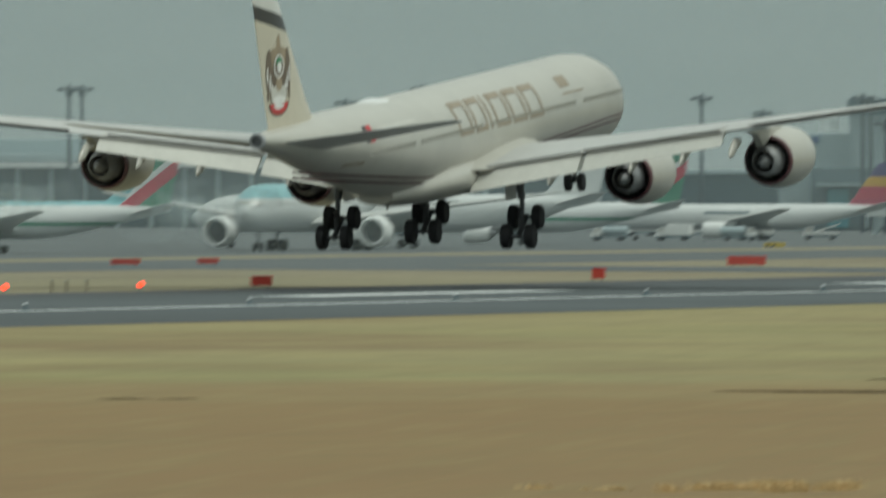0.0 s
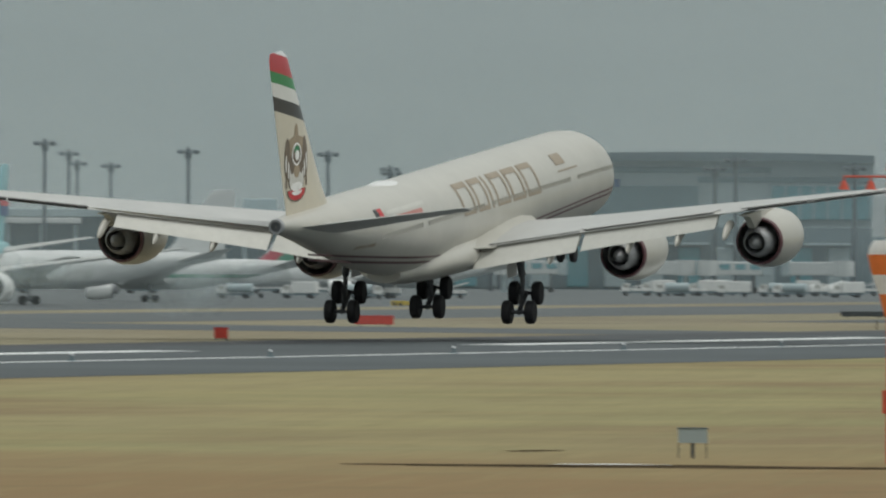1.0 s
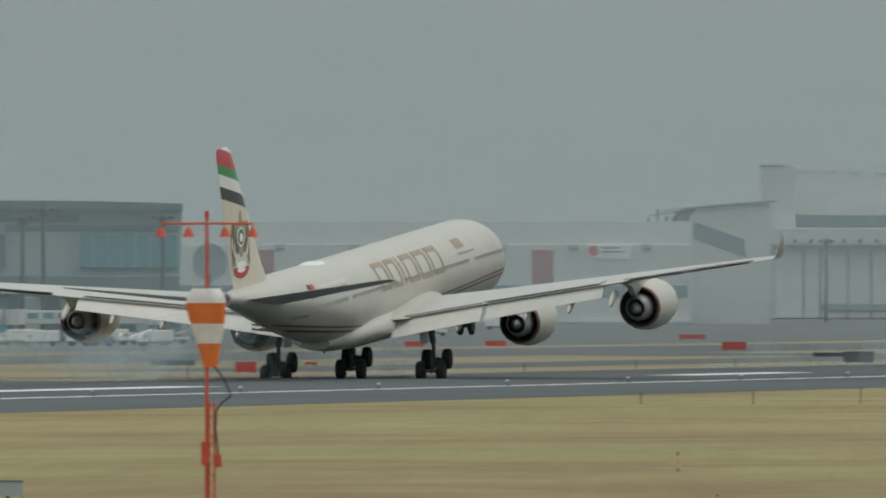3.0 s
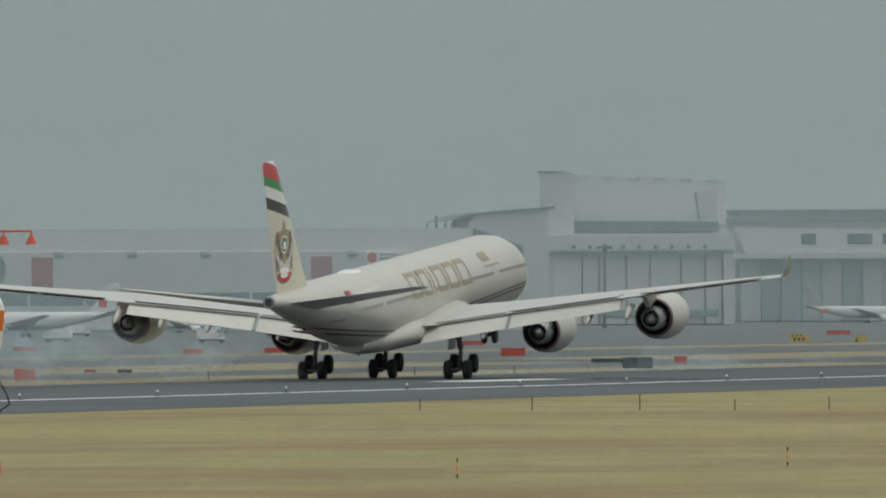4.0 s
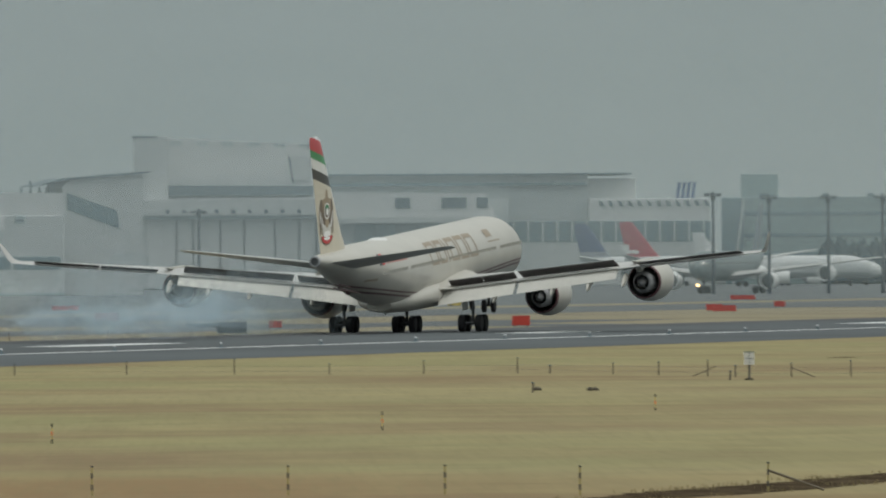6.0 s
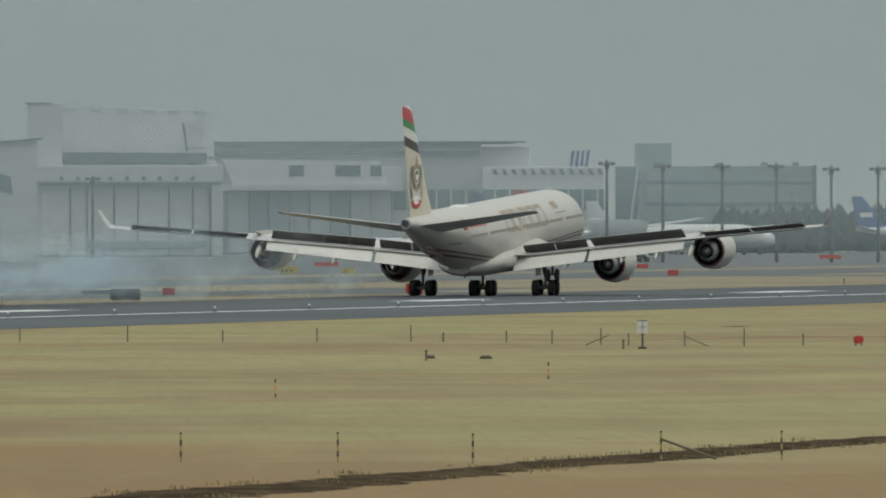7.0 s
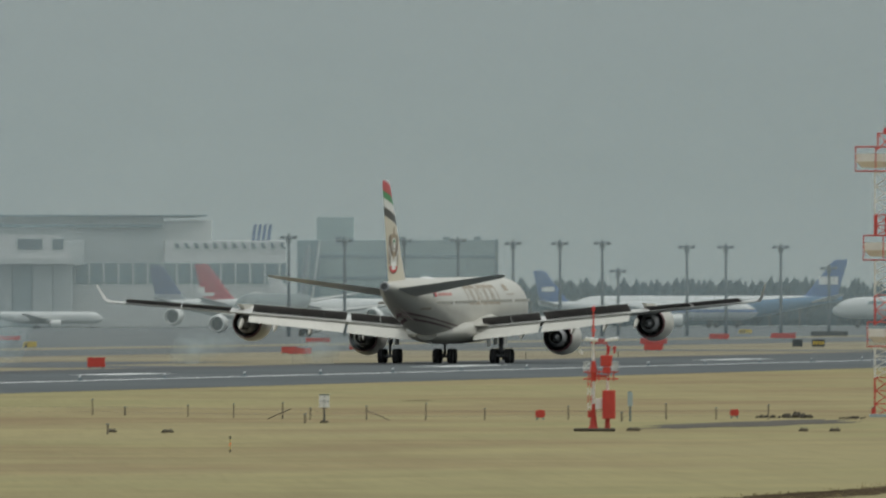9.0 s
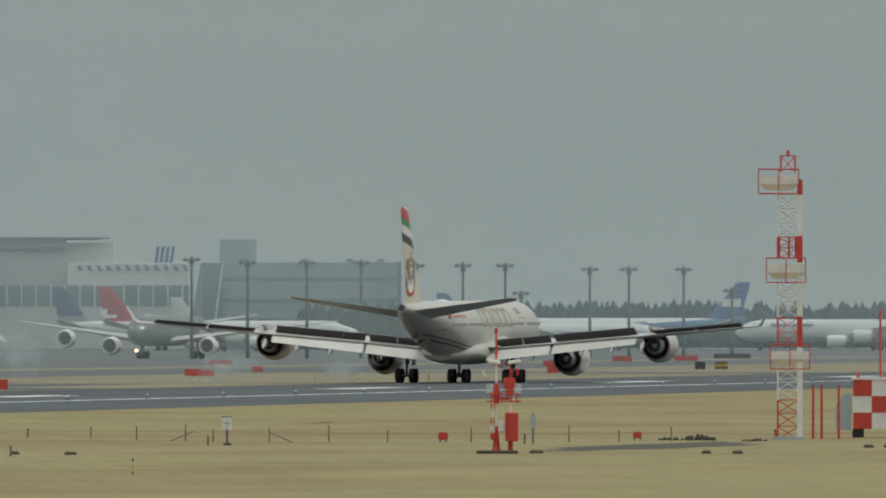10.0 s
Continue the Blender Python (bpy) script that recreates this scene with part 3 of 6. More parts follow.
def main_airliner():
    A, f, fin, wings, gear = airliner("airliner", pose(0, 0, 0), "cream four-engined airliner with striped tail touching down on runway", "", (M_CREAM, FIN_MAT, M_WING, M_CREAM, M_MAROON, M_FLAP, M_WING), detail=True)
    # belly fairing
    bm = bmesh.new()
    loft(bm, body_loops([(17, 1.2, 3.4, 2.3), (15.5, 2.4, 4.2, 1.98), (12, 3.15, 4.4, 1.86), (4, 3.35, 4.5, 1.8), (-4, 3.1, 4.4, 1.86), (-8, 2.4, 4.0, 2.0), (-11, 1.0, 3.2, 2.3)], 28))
    part("belly_fairing", bm, M_CREAM, A, smooth=True)
    # wing root fillet
    for s in (1, -1):
        bm = bmesh.new()
        loft(bm, [foil(s * 1.9, 16.5, 18.5, 3.7, 1.25), foil(s * 3.1, 14.0, 15.5, 3.55, 0.9), foil(s * 4.1, 12.3, 13.2, 3.58, 0.66)])
        part("wing_root_fairing", bm, M_CREAM, A, smooth=True)
    # APU outlet
    bm = bmesh.new()
    revolve(bm, [(0.0, 0.46), (-0.35, 0.42), (-0.36, 0.30), (0.4, 0.28)], 20)
    apu = part("exhaust_outlet", bm, M_METAL, A, "bare metal tail exhaust outlet", smooth=True)
    apu.location = (-34.5, 0, 7.44)
    bm = bmesh.new()
    revolve(bm, [(0.05, 0.36), (0.05, 0.02)], 20)
    ap2 = part("exhaust_hole", bm, M_DARK, apu)
    ap2.location = (-0.3, 0, 0)
    # dome and aerials
    bm = bmesh.new()
    loft(bm, body_loops([(-8.6, 0.2, 7.85, 7.6), (-9.2, 0.75, 8.15, 7.6), (-11.0, 0.85, 8.28, 7.6), (-13.2, 0.75, 8.15, 7.6), (-14, 0.2, 7.9, 7.6)], 16))
    part("antenna_dome", bm, M_WHITE, A, "white antenna dome", smooth=True)
    bm = bmesh.new()
    loft(bm, body_loops([(27.0, 0.1, 7.8, 7.6), (26.6, 0.35, 8.0, 7.6), (25.4, 0.35, 8.0, 7.6), (24.8, 0.1, 7.8, 7.6)], 12))
    part("small_antenna_dome", bm, M_WHITE, A, smooth=True)
    # a maroon double cheat line sweeping along the lower side
    for s in (1, -1):
        for off, hh, mat in ((0.0, 0.13, M_MAROON), (0.30, 0.11, M_MAROON)):
            bm = bmesh.new()
            prev = None
            for i in range(61):
                x = 37.0 - i * (37.0 + 27.0) / 60
                z = 4.15 + off - 0.9 * max(0, min(1, (30 - x) / 30)) + (1.6 * max(0, (-6 - x) / 20) ** 1.3 if x < -6 else 0)
                d = 39.5 - x
                w, top, bot = width_at(d)
                c, r = (top + bot) / 2, (top - bot) / 2
                pts = []
                for zz in (z - hh / 2, z + hh / 2):
                    q = max(-0.99, min(0.99, (zz - c) / r))
                    pts.append(bm.verts.new((x, s * (w * math.sqrt(1 - q * q) + 0.014), zz)))
                if prev:
                    bm.faces.new((prev[0], pts[0], pts[1], prev[1]))
                prev = pts
            part("cheat_line", bm, mat, A)
    # wording on the side as plain slanted frames, each wrapped on the hull
    for s in (1, -1):
        x = -2.9
        for i, ww in enumerate((2.9, 2.7, 0.75, 3.0, 3.1, 3.1)):
            bm = bmesh.new()
            x0, x1 = x, x + ww
            wrap(bm, s, x0, x0 + 0.42, 5.55, 7.4)
            if ww > 1:
                wrap(bm, s, x0 + 0.42, x1, 7.1, 7.4)
                wrap(bm, s, x0 + 0.42, x1, 5.55, 5.83)
                wrap(bm, s, x1 - 0.4, x1, 5.83, 7.1)
            part("wording_frame", bm, M_GOLD, A, "bronze lettering shape")
            x += ww + 0.55
        for x0, x1, z0, z1, mat in ((-18.6, -10.6, 6.9, 7.1, M_FLAP), (-18.6, -11.6, 6.5, 6.75, M_FADEDRED), (-20.8, -20.2, 6.4, 7.3, M_BLACK), (-20.1, -19.3, 6.4, 7.3, M_REDPAINT),
                                    (-23.0, -20.5, 5.2, 5.4, M_GOLD), (20.6, 22.8, 6.8, 7.4, M_GOLD), (20.4, 25.0, 6.4, 6.5, M_GOLD)):
            bm = bmesh.new()
            wrap(bm, s, x0, x1, z0, z1)
            part("marking", bm, mat, A)
        # crest on the fin: plain shapes
        def oval(cx, cz, rx, rz, a0=0, a1=360, n=14):
            return [(cx + rx * math.cos(radians(a0 + (a1 - a0) * q / n)), cz + rz * math.sin(radians(a0 + (a1 - a0) * q / n))) for q in range(n + (1 if a1 - a0 < 360 else 0))]
        cx = -31.0
        crest = [(oval(cx, 12.45, 0.34, 0.62), M_CRESTPALE, 0.0), (oval(cx, 11.75, 1.75, 0.62), M_CRESTPALE, 0.002), (oval(cx, 10.75, 0.95, 1.25), M_CRESTDARK, 0.004)]
        for side in (-1, 1):
            crest += [(oval(cx + side * 1.5, 11.1, 0.48, 1.2), M_CRESTDARK, 0.006), (oval(cx + side * 1.05, 10.35, 0.34, 0.95), M_CRESTDARK, 0.008), (oval(cx + side * 1.72, 10.85, 0.11, 0.5), M_SIGWHITE, 0.012),
                      (oval(cx + side * 1.3, 10.45, 0.11, 0.5), M_SIGWHITE, 0.014), (oval(cx + side * 1.62, 9.75, 0.13, 0.35), M_CRESTDARK, 0.015), (oval(cx + side * 1.0, 10.05, 0.1, 0.4), M_SIGWHITE, 0.016)]
        crest += [(oval(cx, 9.75, 1.2, 0.6), M_FLAP, 0.018), (oval(cx, 10.35, 0.5, 0.4), M_CRESTPALE, 0.020), (oval(cx, 9.3, 1.55, 0.72, 180, 360, 14), M_CRESTDARK, 0.022), (oval(cx, 9.28, 1.38, 0.6, 180, 360, 14), M_REDPAINT, 0.026),
                  (oval(cx, 9.2, 0.85, 0.24, 180, 360, 12), M_SIGWHITE, 0.030), (oval(cx, 9.45, 0.95, 0.26), M_SIGWHITE, 0.032), (oval(cx, 11.3, 0.80, 0.66), M_SIGWHITE, 0.022), (oval(cx, 11.3, 0.64, 0.54), M_CRESTDARK, 0.026),
                  (oval(cx, 11.58, 0.46, 0.22), M_CRESTGREEN, 0.030), (oval(cx + 0.05, 11.24, 0.36, 0.30), M_SIGWHITE, 0.032)]
        for pts, mat, dy in crest:
            bm = bmesh.new()
            mx, mz = sum(p[0] for p in pts) / len(pts), sum(p[1] for p in pts) / len(pts)
            c = bm.verts.new((mx, s * (fin_half(mx, mz) + 0.015 + dy), mz))
            inner = [bm.verts.new((x, s * (fin_half(x, z) + 0.015 + dy), z)) for x, z in [((a + mx) / 2, (b + mz) / 2) for a, b in pts]]
            outer = [bm.verts.new((x, s * (fin_half(x, z) + 0.015 + dy), z)) for x, z in pts]
            for q in range(len(pts)):
                w = (q + 1) % len(pts)
                bm.faces.new((c, inner[q], inner[w]))
                bm.faces.new((inner[q], outer[q], outer[w], inner[w]))
            part("tail_crest", bm, mat, fin)
    # gear doors
    for s in (1, -1):
        bm = bmesh.new()
        box(bm, -0.6, 1.6, s * 4.72 - 0.03, s * 4.72 + 0.03, 1.75, 3.6)
        part("gear_door", bm, M_WING, A)
        bm = bmesh.new()
        box(bm, 29.5, 31.8, s * 0.8 - 0.02, s * 0.8 + 0.02, 1.35, 2.4)
        part("nose_gear_door", bm, M_CREAM, A)
    bm = bmesh.new()
    blob(bm, (-8.5, 0, 1.98), 0.12, sub=1, rough=0)
    part("belly_beacon", bm, M_WHITE_LAMP, A)
    return A, wings, gear


def width_at(d):
    """Half width, top and bottom of the hull at a distance behind the nose."""
    for a, b in zip(HULL, HULL[1:]):
        if a[0] <= d <= b[0]:
            u = (d - a[0]) / (b[0] - a[0])
            return tuple(a[i] + (b[i] - a[i]) * u for i in (1, 2, 3))
    return HULL[-1][1:]


def wrap(bm, s, x0, x1, z0, z1, lift=0.02):
    """A painted patch that follows the hull."""
    n, mcount = 4, max(1, int((x1 - x0) / 3))
    rows = []
    for j in range(mcount + 1):
        x = x0 + (x1 - x0) * j / mcount
        w, top, bot = width_at(39.5 - x)
        c, r = (top + bot) / 2, (top - bot) / 2
        row = []
        for i in range(n + 1):
            z = z0 + (z1 - z0) * i / n
            q = max(-0.99, min(0.99, (z - c) / r))
            row.append(bm.verts.new((x, s * (w * math.sqrt(1 - q * q) + lift), z + lift * q)))
        rows.append(row)
    for a, b in zip(rows, rows[1:]):
        for i in range(n):
            bm.faces.new((a[i], b[i], b[i + 1], a[i + 1]))


AIRLINER, WINGS, GEAR = main_airliner()


# ---- buildings beyond the apron; local x to the right, y away from the viewpoint ----
def bear(a, u):
    return a + u / 502.7


def high(r, v):
    """Height at distance r of a sight line v small steps above the eye's level."""
    return EYE_Z + r * v / 28801


def block(name, parent, x0, x1, y0, y1, z0, z1, mat, label=""):
    bm = bmesh.new()
    box(bm, x0, x1, y0, y1, z0, z1)
    bmesh.ops.bevel(bm, geom=bm.edges[:], offset=min(0.12, (x1 - x0) * 0.1, (z1 - z0) * 0.1), segments=1, affect="EDGES")
    return part(name, bm, mat, parent, label)


def prism(name, parent, pts, y0, y1, mat, label=""):
    """A front outline (x, z) carried back from y0 to y1."""
    bm = bmesh.new()
    loft(bm, [[(x, y0, z) for x, z in pts], [(x, y1, z) for x, z in pts]])
    return part(name, bm, mat, parent, label)


def long_hall():
    r, az = 2835, bear(78.2326, -784 + 0)
    H = thing("maintenance_hall", facing(az, r, 4), "long white clad maintenance hall with red doors", "hangar")
    u = r / 28801

    def X(a):
        return r * math.tan(radians(a - az))
    xl, xr = X(75.72), X(77.535)
    zt = high(r, 122)
    wall_z = high(r, 82)
    block("wall", H, xl, xr, 0.0, 40, 0, wall_z, M_HALL, "grey-white clad wall")
    prism("roof", H, [(xl, wall_z), (xr, wall_z), (xr, zt), (xl, zt)], 0.4, 39, M_HALLTOP, "white clad roof band")
    block("window_band", H, xl, xr - 0.6, -0.12, 0.3, high(r, -14), high(r, 9), M_BLUEGLASS, "dark ribbon of glazing")
    x = xl + 3
    while x < xr - 3:
        block("mullion", H, x - 0.2, x + 0.2, -0.25, 0.1, high(r, -14), high(r, 9), M_HALL)
        x += 9.7
    for a in (75.988, 76.973):
        block("red_door", H, X(a), X(a) + 3.7, -0.15, 0.4, high(r, 11), high(r, 72), M_REDDOOR, "faded red wall door panel")
    x = X(75.988) - 8
    while x < xr - 4:
        block("vent", H, x - 0.9, x + 0.9, -0.3, 0.3, high(r, 68), high(r, 82), M_HALLGREY, "small louvred vent")
        block("vent_louvre", H, x - 0.8, x + 0.8, -0.36, -0.2, high(r, 72), high(r, 75), M_SLATE)
        x += 12.8
    block("sign", H, X(bear(78.2326, -537)), X(bear(78.2326, -458)), -0.4, 0.2, high(r, 55), high(r, 82), M_SIGWHITE, "white sign board with small emblem")
    bm = bmesh.new()
    tube(bm, (X(bear(78.2326, -525)), -0.5, high(r, 70)), (X(bear(78.2326, -525)), -0.3, high(r, 70)), 0.9, n=16)
    part("emblem", bm, M_REDPAINT, H)
    for k, (a, b) in enumerate(((-512, -480), (-512, -470))):
        block("sign_line", H, X(bear(78.2326, a)), X(bear(78.2326, b)), -0.5, -0.3, high(r, 74 - 7 * k), high(r, 76.5 - 7 * k), M_SLATE)
    block("kerb", H, xl, xr, -2, 0, 0, 0.5, M_HALLGREY)
    # sloping bridge to the tall hangar, with its parallelogram of glass
    a0, a1 = X(77.535), X(77.82)
    prism("link_block", H, [(a0, 0), (a1, 0), (a1, high(r, 158)), (a0 + 2, high(r, 150)), (a0, high(r, 132))], 3, 40, M_HALL, "grey link block with sloping roof")
    prism("link_roof", H, [(a0 - 4, high(r, 136)), (a0, high(r, 148)), (a1 + 1, high(r, 160)), (a1 + 1, high(r, 156)), (a0, high(r, 144)), (a0 - 4, high(r, 134))], 2, 41, M_SLATE, "dark roof edge")
    prism("slanted_window", H, [(a0 + 0.8, high(r, 122)), (a0 + 9.5, high(r, 90)), (a0 + 9.9, high(r, 58)), (a0 + 0.8, high(r, 92))], 2.8, 3.2, M_BLUEGLASS, "slanted glazed panel")
    for i in range(4):
        bm = bmesh.new()
        box(bm, a0 - 6 + i * 1.6, a0 - 5.6 + i * 1.6, 20, 20.4, zt, zt + 1.0 + (i % 2) * 1.2)
        part("roof_mast", bm, M_SLATE, H)
    return H


def tall_hangar():
    r, az = 3330, 78.1
    H = thing("tall_hangar", facing(az, r, 0), "tall pale grey hangar with sliding doors and stepped front", "hangar")

    def X(px):
        return r * math.tan(radians(bear(77.4373, px - 784) - az))

    def Z(py):
        return high(r, 526 - py)
    block("tower_block", H, X(955), X(1016), 2, 60, 0, Z(306), M_HALL, "pale tower block")
    block("cap", H, X(951), X(998), 1.6, 60.4, Z(307), Z(304), M_SLATE)
    prism("upper_hall", H, [(X(1016), Z(400)), (X(1285), Z(400)), (X(1285), Z(322)), (X(1016), Z(308))], 6, 60, M_HALLTOP, "pale upper hall wall")
    prism("dark_band", H, [(X(1000), Z(392)), (X(1272), Z(394)), (X(1272), Z(410)), (X(1012), Z(410))], 4, 7, M_SLATE, "dark glazed band")
    block("canopy", H, X(968), X(1300), -3, 8, Z(446), Z(416), M_HALL, "pale canopy beam over the doors")
    # darker strip that draws the shade under the canopy beam
    block("canopy_shade", H, X(970), X(1298), -1.5, 6, Z(452), Z(446), M_HALLGREY)
    block("side_wall", H, X(1012), X(1290), 5.5, 59, 0, Z(408), M_HALL)
    for i in range(9):
        x = X(1015 + i * 29)
        bm = bmesh.new()
        tube(bm, (x, -3.4, Z(439)), (x, -3.0, Z(439)), 0.45, n=10)
        part("canopy_lamp", bm, M_SLATE, H)
    for i in range(6):
        x = X(1024 + i * 46)
        block("roof_fan", H, x - 0.45, x + 0.45, 5.7, 6.3, Z(321 + i), Z(314 + i), M_HALLGREY)
        block("roof_fan", H, x + 0.9, x + 1.8, 5.7, 6.3, Z(321 + i), Z(314 + i), M_HALLGREY)
    xs = [978, 1030, 1060, 1108, 1150, 1205, 1248, 1278]
    for a, b in zip(xs, xs[1:]):
        block("door_leaf", H, X(a) + 0.15, X(b) - 0.15, 1 + (a % 3) * 0.5, 3 + (a % 3) * 0.5, 0.2, Z(448), M_HALLTOP, "tall pale sliding door leaf")
    block("door_band", H, X(1060), X(1272), 0.8, 1.2, Z(562), Z(550), M_GREENGLASS, "glazed strip in the doors")
    block("pier", H, X(1280), X(1300), -2, 6, 0, Z(450), M_HALL)
    prism("badge_stripe", H, [(X(1229), Z(342)), (X(1232), Z(342)), (X(1239), Z(390)), (X(1236), Z(390))], 5.6, 5.9, M_SLATE)
    block("badge_panel", H, X(1234), X(1268), 5.7, 5.95, Z(385), Z(340), M_HALL)
    return H


def wide_hangar():
    r, az = 3640, 78.9
    H = thing("wide_hangar", facing(az, r, 2), "wide low grey hangar with glazed doors and flat roof", "hangar")

    def X(px):
        return r * math.tan(radians(bear(78.2326, px - 784) - az))

    def Z(py):
        return high(r, 495 - py)
    block("main_hall", H, X(888), X(1364), 14, 80, 0, Z(345), M_PALEGREY, "grey clad main hall")
    block("roof_edge", H, X(886), X(1440), 12, 82, Z(345), Z(342), M_BLUEGLASS, "dark roof edge")
    block("fascia", H, X(888), X(1360), 12, 15, Z(364), Z(359), M_BLUEGLASS)
    block("front_wall", H, X(905), X(1220), 6, 15, Z(432), Z(388), M_PALEGREY)
    prism("sloping_front", H, [(X(900), Z(374)), (X(1178), Z(378)), (X(1196), Z(420)), (X(920), Z(420))], 0, 14, M_HALLTOP, "white sloping front canopy")
    for a, b in ((1018, 1044), (1100, 1144), (1162, 1182)):
        block("canopy_vent", H, X(a), X(b), -0.4, 0.4, Z(404), Z(385), M_SLATE, "dark vent")
    block("canopy_beam", H, X(900), X(1200), -1, 14, Z(430), Z(421), M_HALL)
    for i, x in enumerate(range(912, 1170, 36)):
        block("door_leaf", H, X(x), X(x + 35), 4 + (i % 2), 6 + (i % 2), 0.2, Z(431), M_HALLGREY if i in (1, 2, 5) else M_PALEGREY, "tall hangar door leaf")
    block("east_hall", H, X(1364), X(1580), 10, 80, 0, Z(388), M_HALLTOP, "white clad eastern hall")
    block("east_roof", H, X(1364), X(1450), 16, 80, Z(389), Z(352), M_HALL)
    block("east_band", H, X(1175), X(1580), 9.6, 11, Z(465), Z(428), M_BLUEGLASS, "ribbon of blue-grey glazing")
    x = 1178
    while x < 1580:
        block("glazing_post", H, X(x) - 0.2, X(x) + 0.2, 9.2, 9.8, Z(465), Z(428), M_HALL)
        x += 26
    block("east_wall", H, X(1175), X(1580), 9.8, 14, 0, Z(464), M_HALL)
    for i in range(12):
        x = X(1385 + i * 17)
        prism("roof_cowl", H, [(x, Z(402)), (x + 0.9, Z(402)), (x + 0.2, Z(392)), (x - 0.5, Z(392))], 9.4, 10.2, M_SLATE)
    for i in range(4):
        prism("roof_sign_bar", H, [(X(1520 + i * 9), Z(388)), (X(1526 + i * 9), Z(388)), (X(1530 + i * 9), Z(358)), (X(1524 + i * 9), Z(360))], 14, 14.6, M_BLUE, "blue roof sign shape")
    return H


def glass_building():
    r, az = 3700, 80.2
    H = thing("office_building", facing(az, r), "grey-green banded office building with rooftop block", "building")

    def X(px):
        return r * math.tan(radians(bear(79.4725, px - 784) - az))

    def Z(py):
        return high(r, 381 - py)
    block("core", H, X(975), X(1327), 0, 40, 0, Z(273), M_GREENGLASS, "grey-green panelled block")
    block("rooftop_block", H, X(1006), X(1072), 8, 30, Z(274), Z(232), M_GREENGLASS)
    for a, b in ((306, 299), (344, 337), (380, 372)):
        block("window_band", H, X(1010), X(1325), -0.2, 0.4, Z(a), Z(b), M_BLUEGLASS, "dark ribbon window")
    block("stair_tower", H, X(972), X(1012), -1.5, 5, 0, Z(274), M_BLUEGLASS, "glazed stair tower")
    prism("stair_flight", H, [(X(990), 0), (X(994), 0), (X(1014), Z(276)), (X(1010), Z(276))], -1.9, -1.5, M_HALL)
    for px in (1040, 1150, 1230, 1285):
        block("rooftop_unit", H, X(px), X(px + 12), 4, 8, Z(273), Z(267), M_SLATE)
    block("edge_trim", H, X(1322), X(1328), -0.4, 0.2, 0, Z(272), M_SLATE)
    return H


def cargo_terminal():
    r, az = 1985, 75.0
    H = thing("cargo_terminal", facing(az, r), "blue-grey cargo terminal with curved roof and teal glass", "terminal")

    def X(px):
        return r * math.tan(radians(bear(75.5635, px - 784) - az))

    def Z(py):
        return high(r, 494 - py)
    xs = [165 + i * 59 for i in range(13)]
    top = [(X(x), Z(346 - 11 * math.sin(math.pi * min(1, (x - 120) / 900)))) for x in xs]
    low = [(X(x), Z(356 - 6 * math.sin(math.pi * min(1, (x - 120) / 900)))) for x in xs]
    prism("roof", H, top + low[::-1], -3, 40, M_SLATE, "dark gently curved roof edge")
    prism("upper_wall", H, [(X(175), Z(470))] + [(x, z) for x, z in low[::1]] + [(X(868), Z(470))], 0, 38, M_HALLGREY, "blue-grey upper wall")
    prism("sign_wall", H, [(X(265), Z(455)), (X(265), Z(398)), (X(560), Z(395)), (X(560), Z(455))], -0.6, 0.2, M_BLUEGLASS)
    for i in range(7):
        block("sign_block", H, X(290 + i * 20), X(302 + i * 20), -1.0, -0.5, Z(398), Z(384), M_BLUE, "blue sign shape")
    block("teal_glass_wall", H, X(690), X(868), -1.0, 0.5, Z(455), Z(395), M_TEAL, "teal glazed wall")
    for i in range(8):
        block("glass_post", H, X(690 + i * 25) - 0.08, X(690 + i * 25) + 0.08, -1.2, -0.9, Z(455), Z(395), M_HALLGREY)
    block("window_band", H, X(175), X(690), -0.3, 0.3, Z(372), Z(362), M_BLUEGLASS, "high ribbon window")
    block("window_band", H, X(560), X(868), -0.3, 0.3, Z(389), Z(379), M_BLUEGLASS)
    block("low_wall", H, X(100), X(868), -4, 38, 0, Z(468), M_SLATE, "dark lower wall with loading bays")
    for i in range(11):
        block("dock_door", H, X(130 + i * 66), X(168 + i * 66), -4.3, -3.8, 0.3, Z(505), M_HALLGREY if i % 3 else M_TEAL, "roller door of a loading bay")
    for i in range(6):
        block("dock_canopy", H, X(110 + i * 125), X(205 + i * 125), -7, -4, Z(500), Z(496), M_HALLGREY)
    bm = bmesh.new()
    tube(bm, (X(126), 30, Z(400)), (X(126), 30, Z(388)), 1.2)
    blob(bm, (X(126), 30, Z(379)), 1.25, sub=2, rough=0)
    part("radar_dome", bm, M_WHITE, H, "white radar dome", smooth=True)
    block("annex", H, X(40), X(175), 4, 34, 0, Z(405), M_HALLGREY, "pale annex")
    for i in range(3):
        block("annex_sign", H, X(62 + i * 19), X(76 + i * 19), 3.6, 4.1, Z(424), Z(410), M_BLUE)
    return H


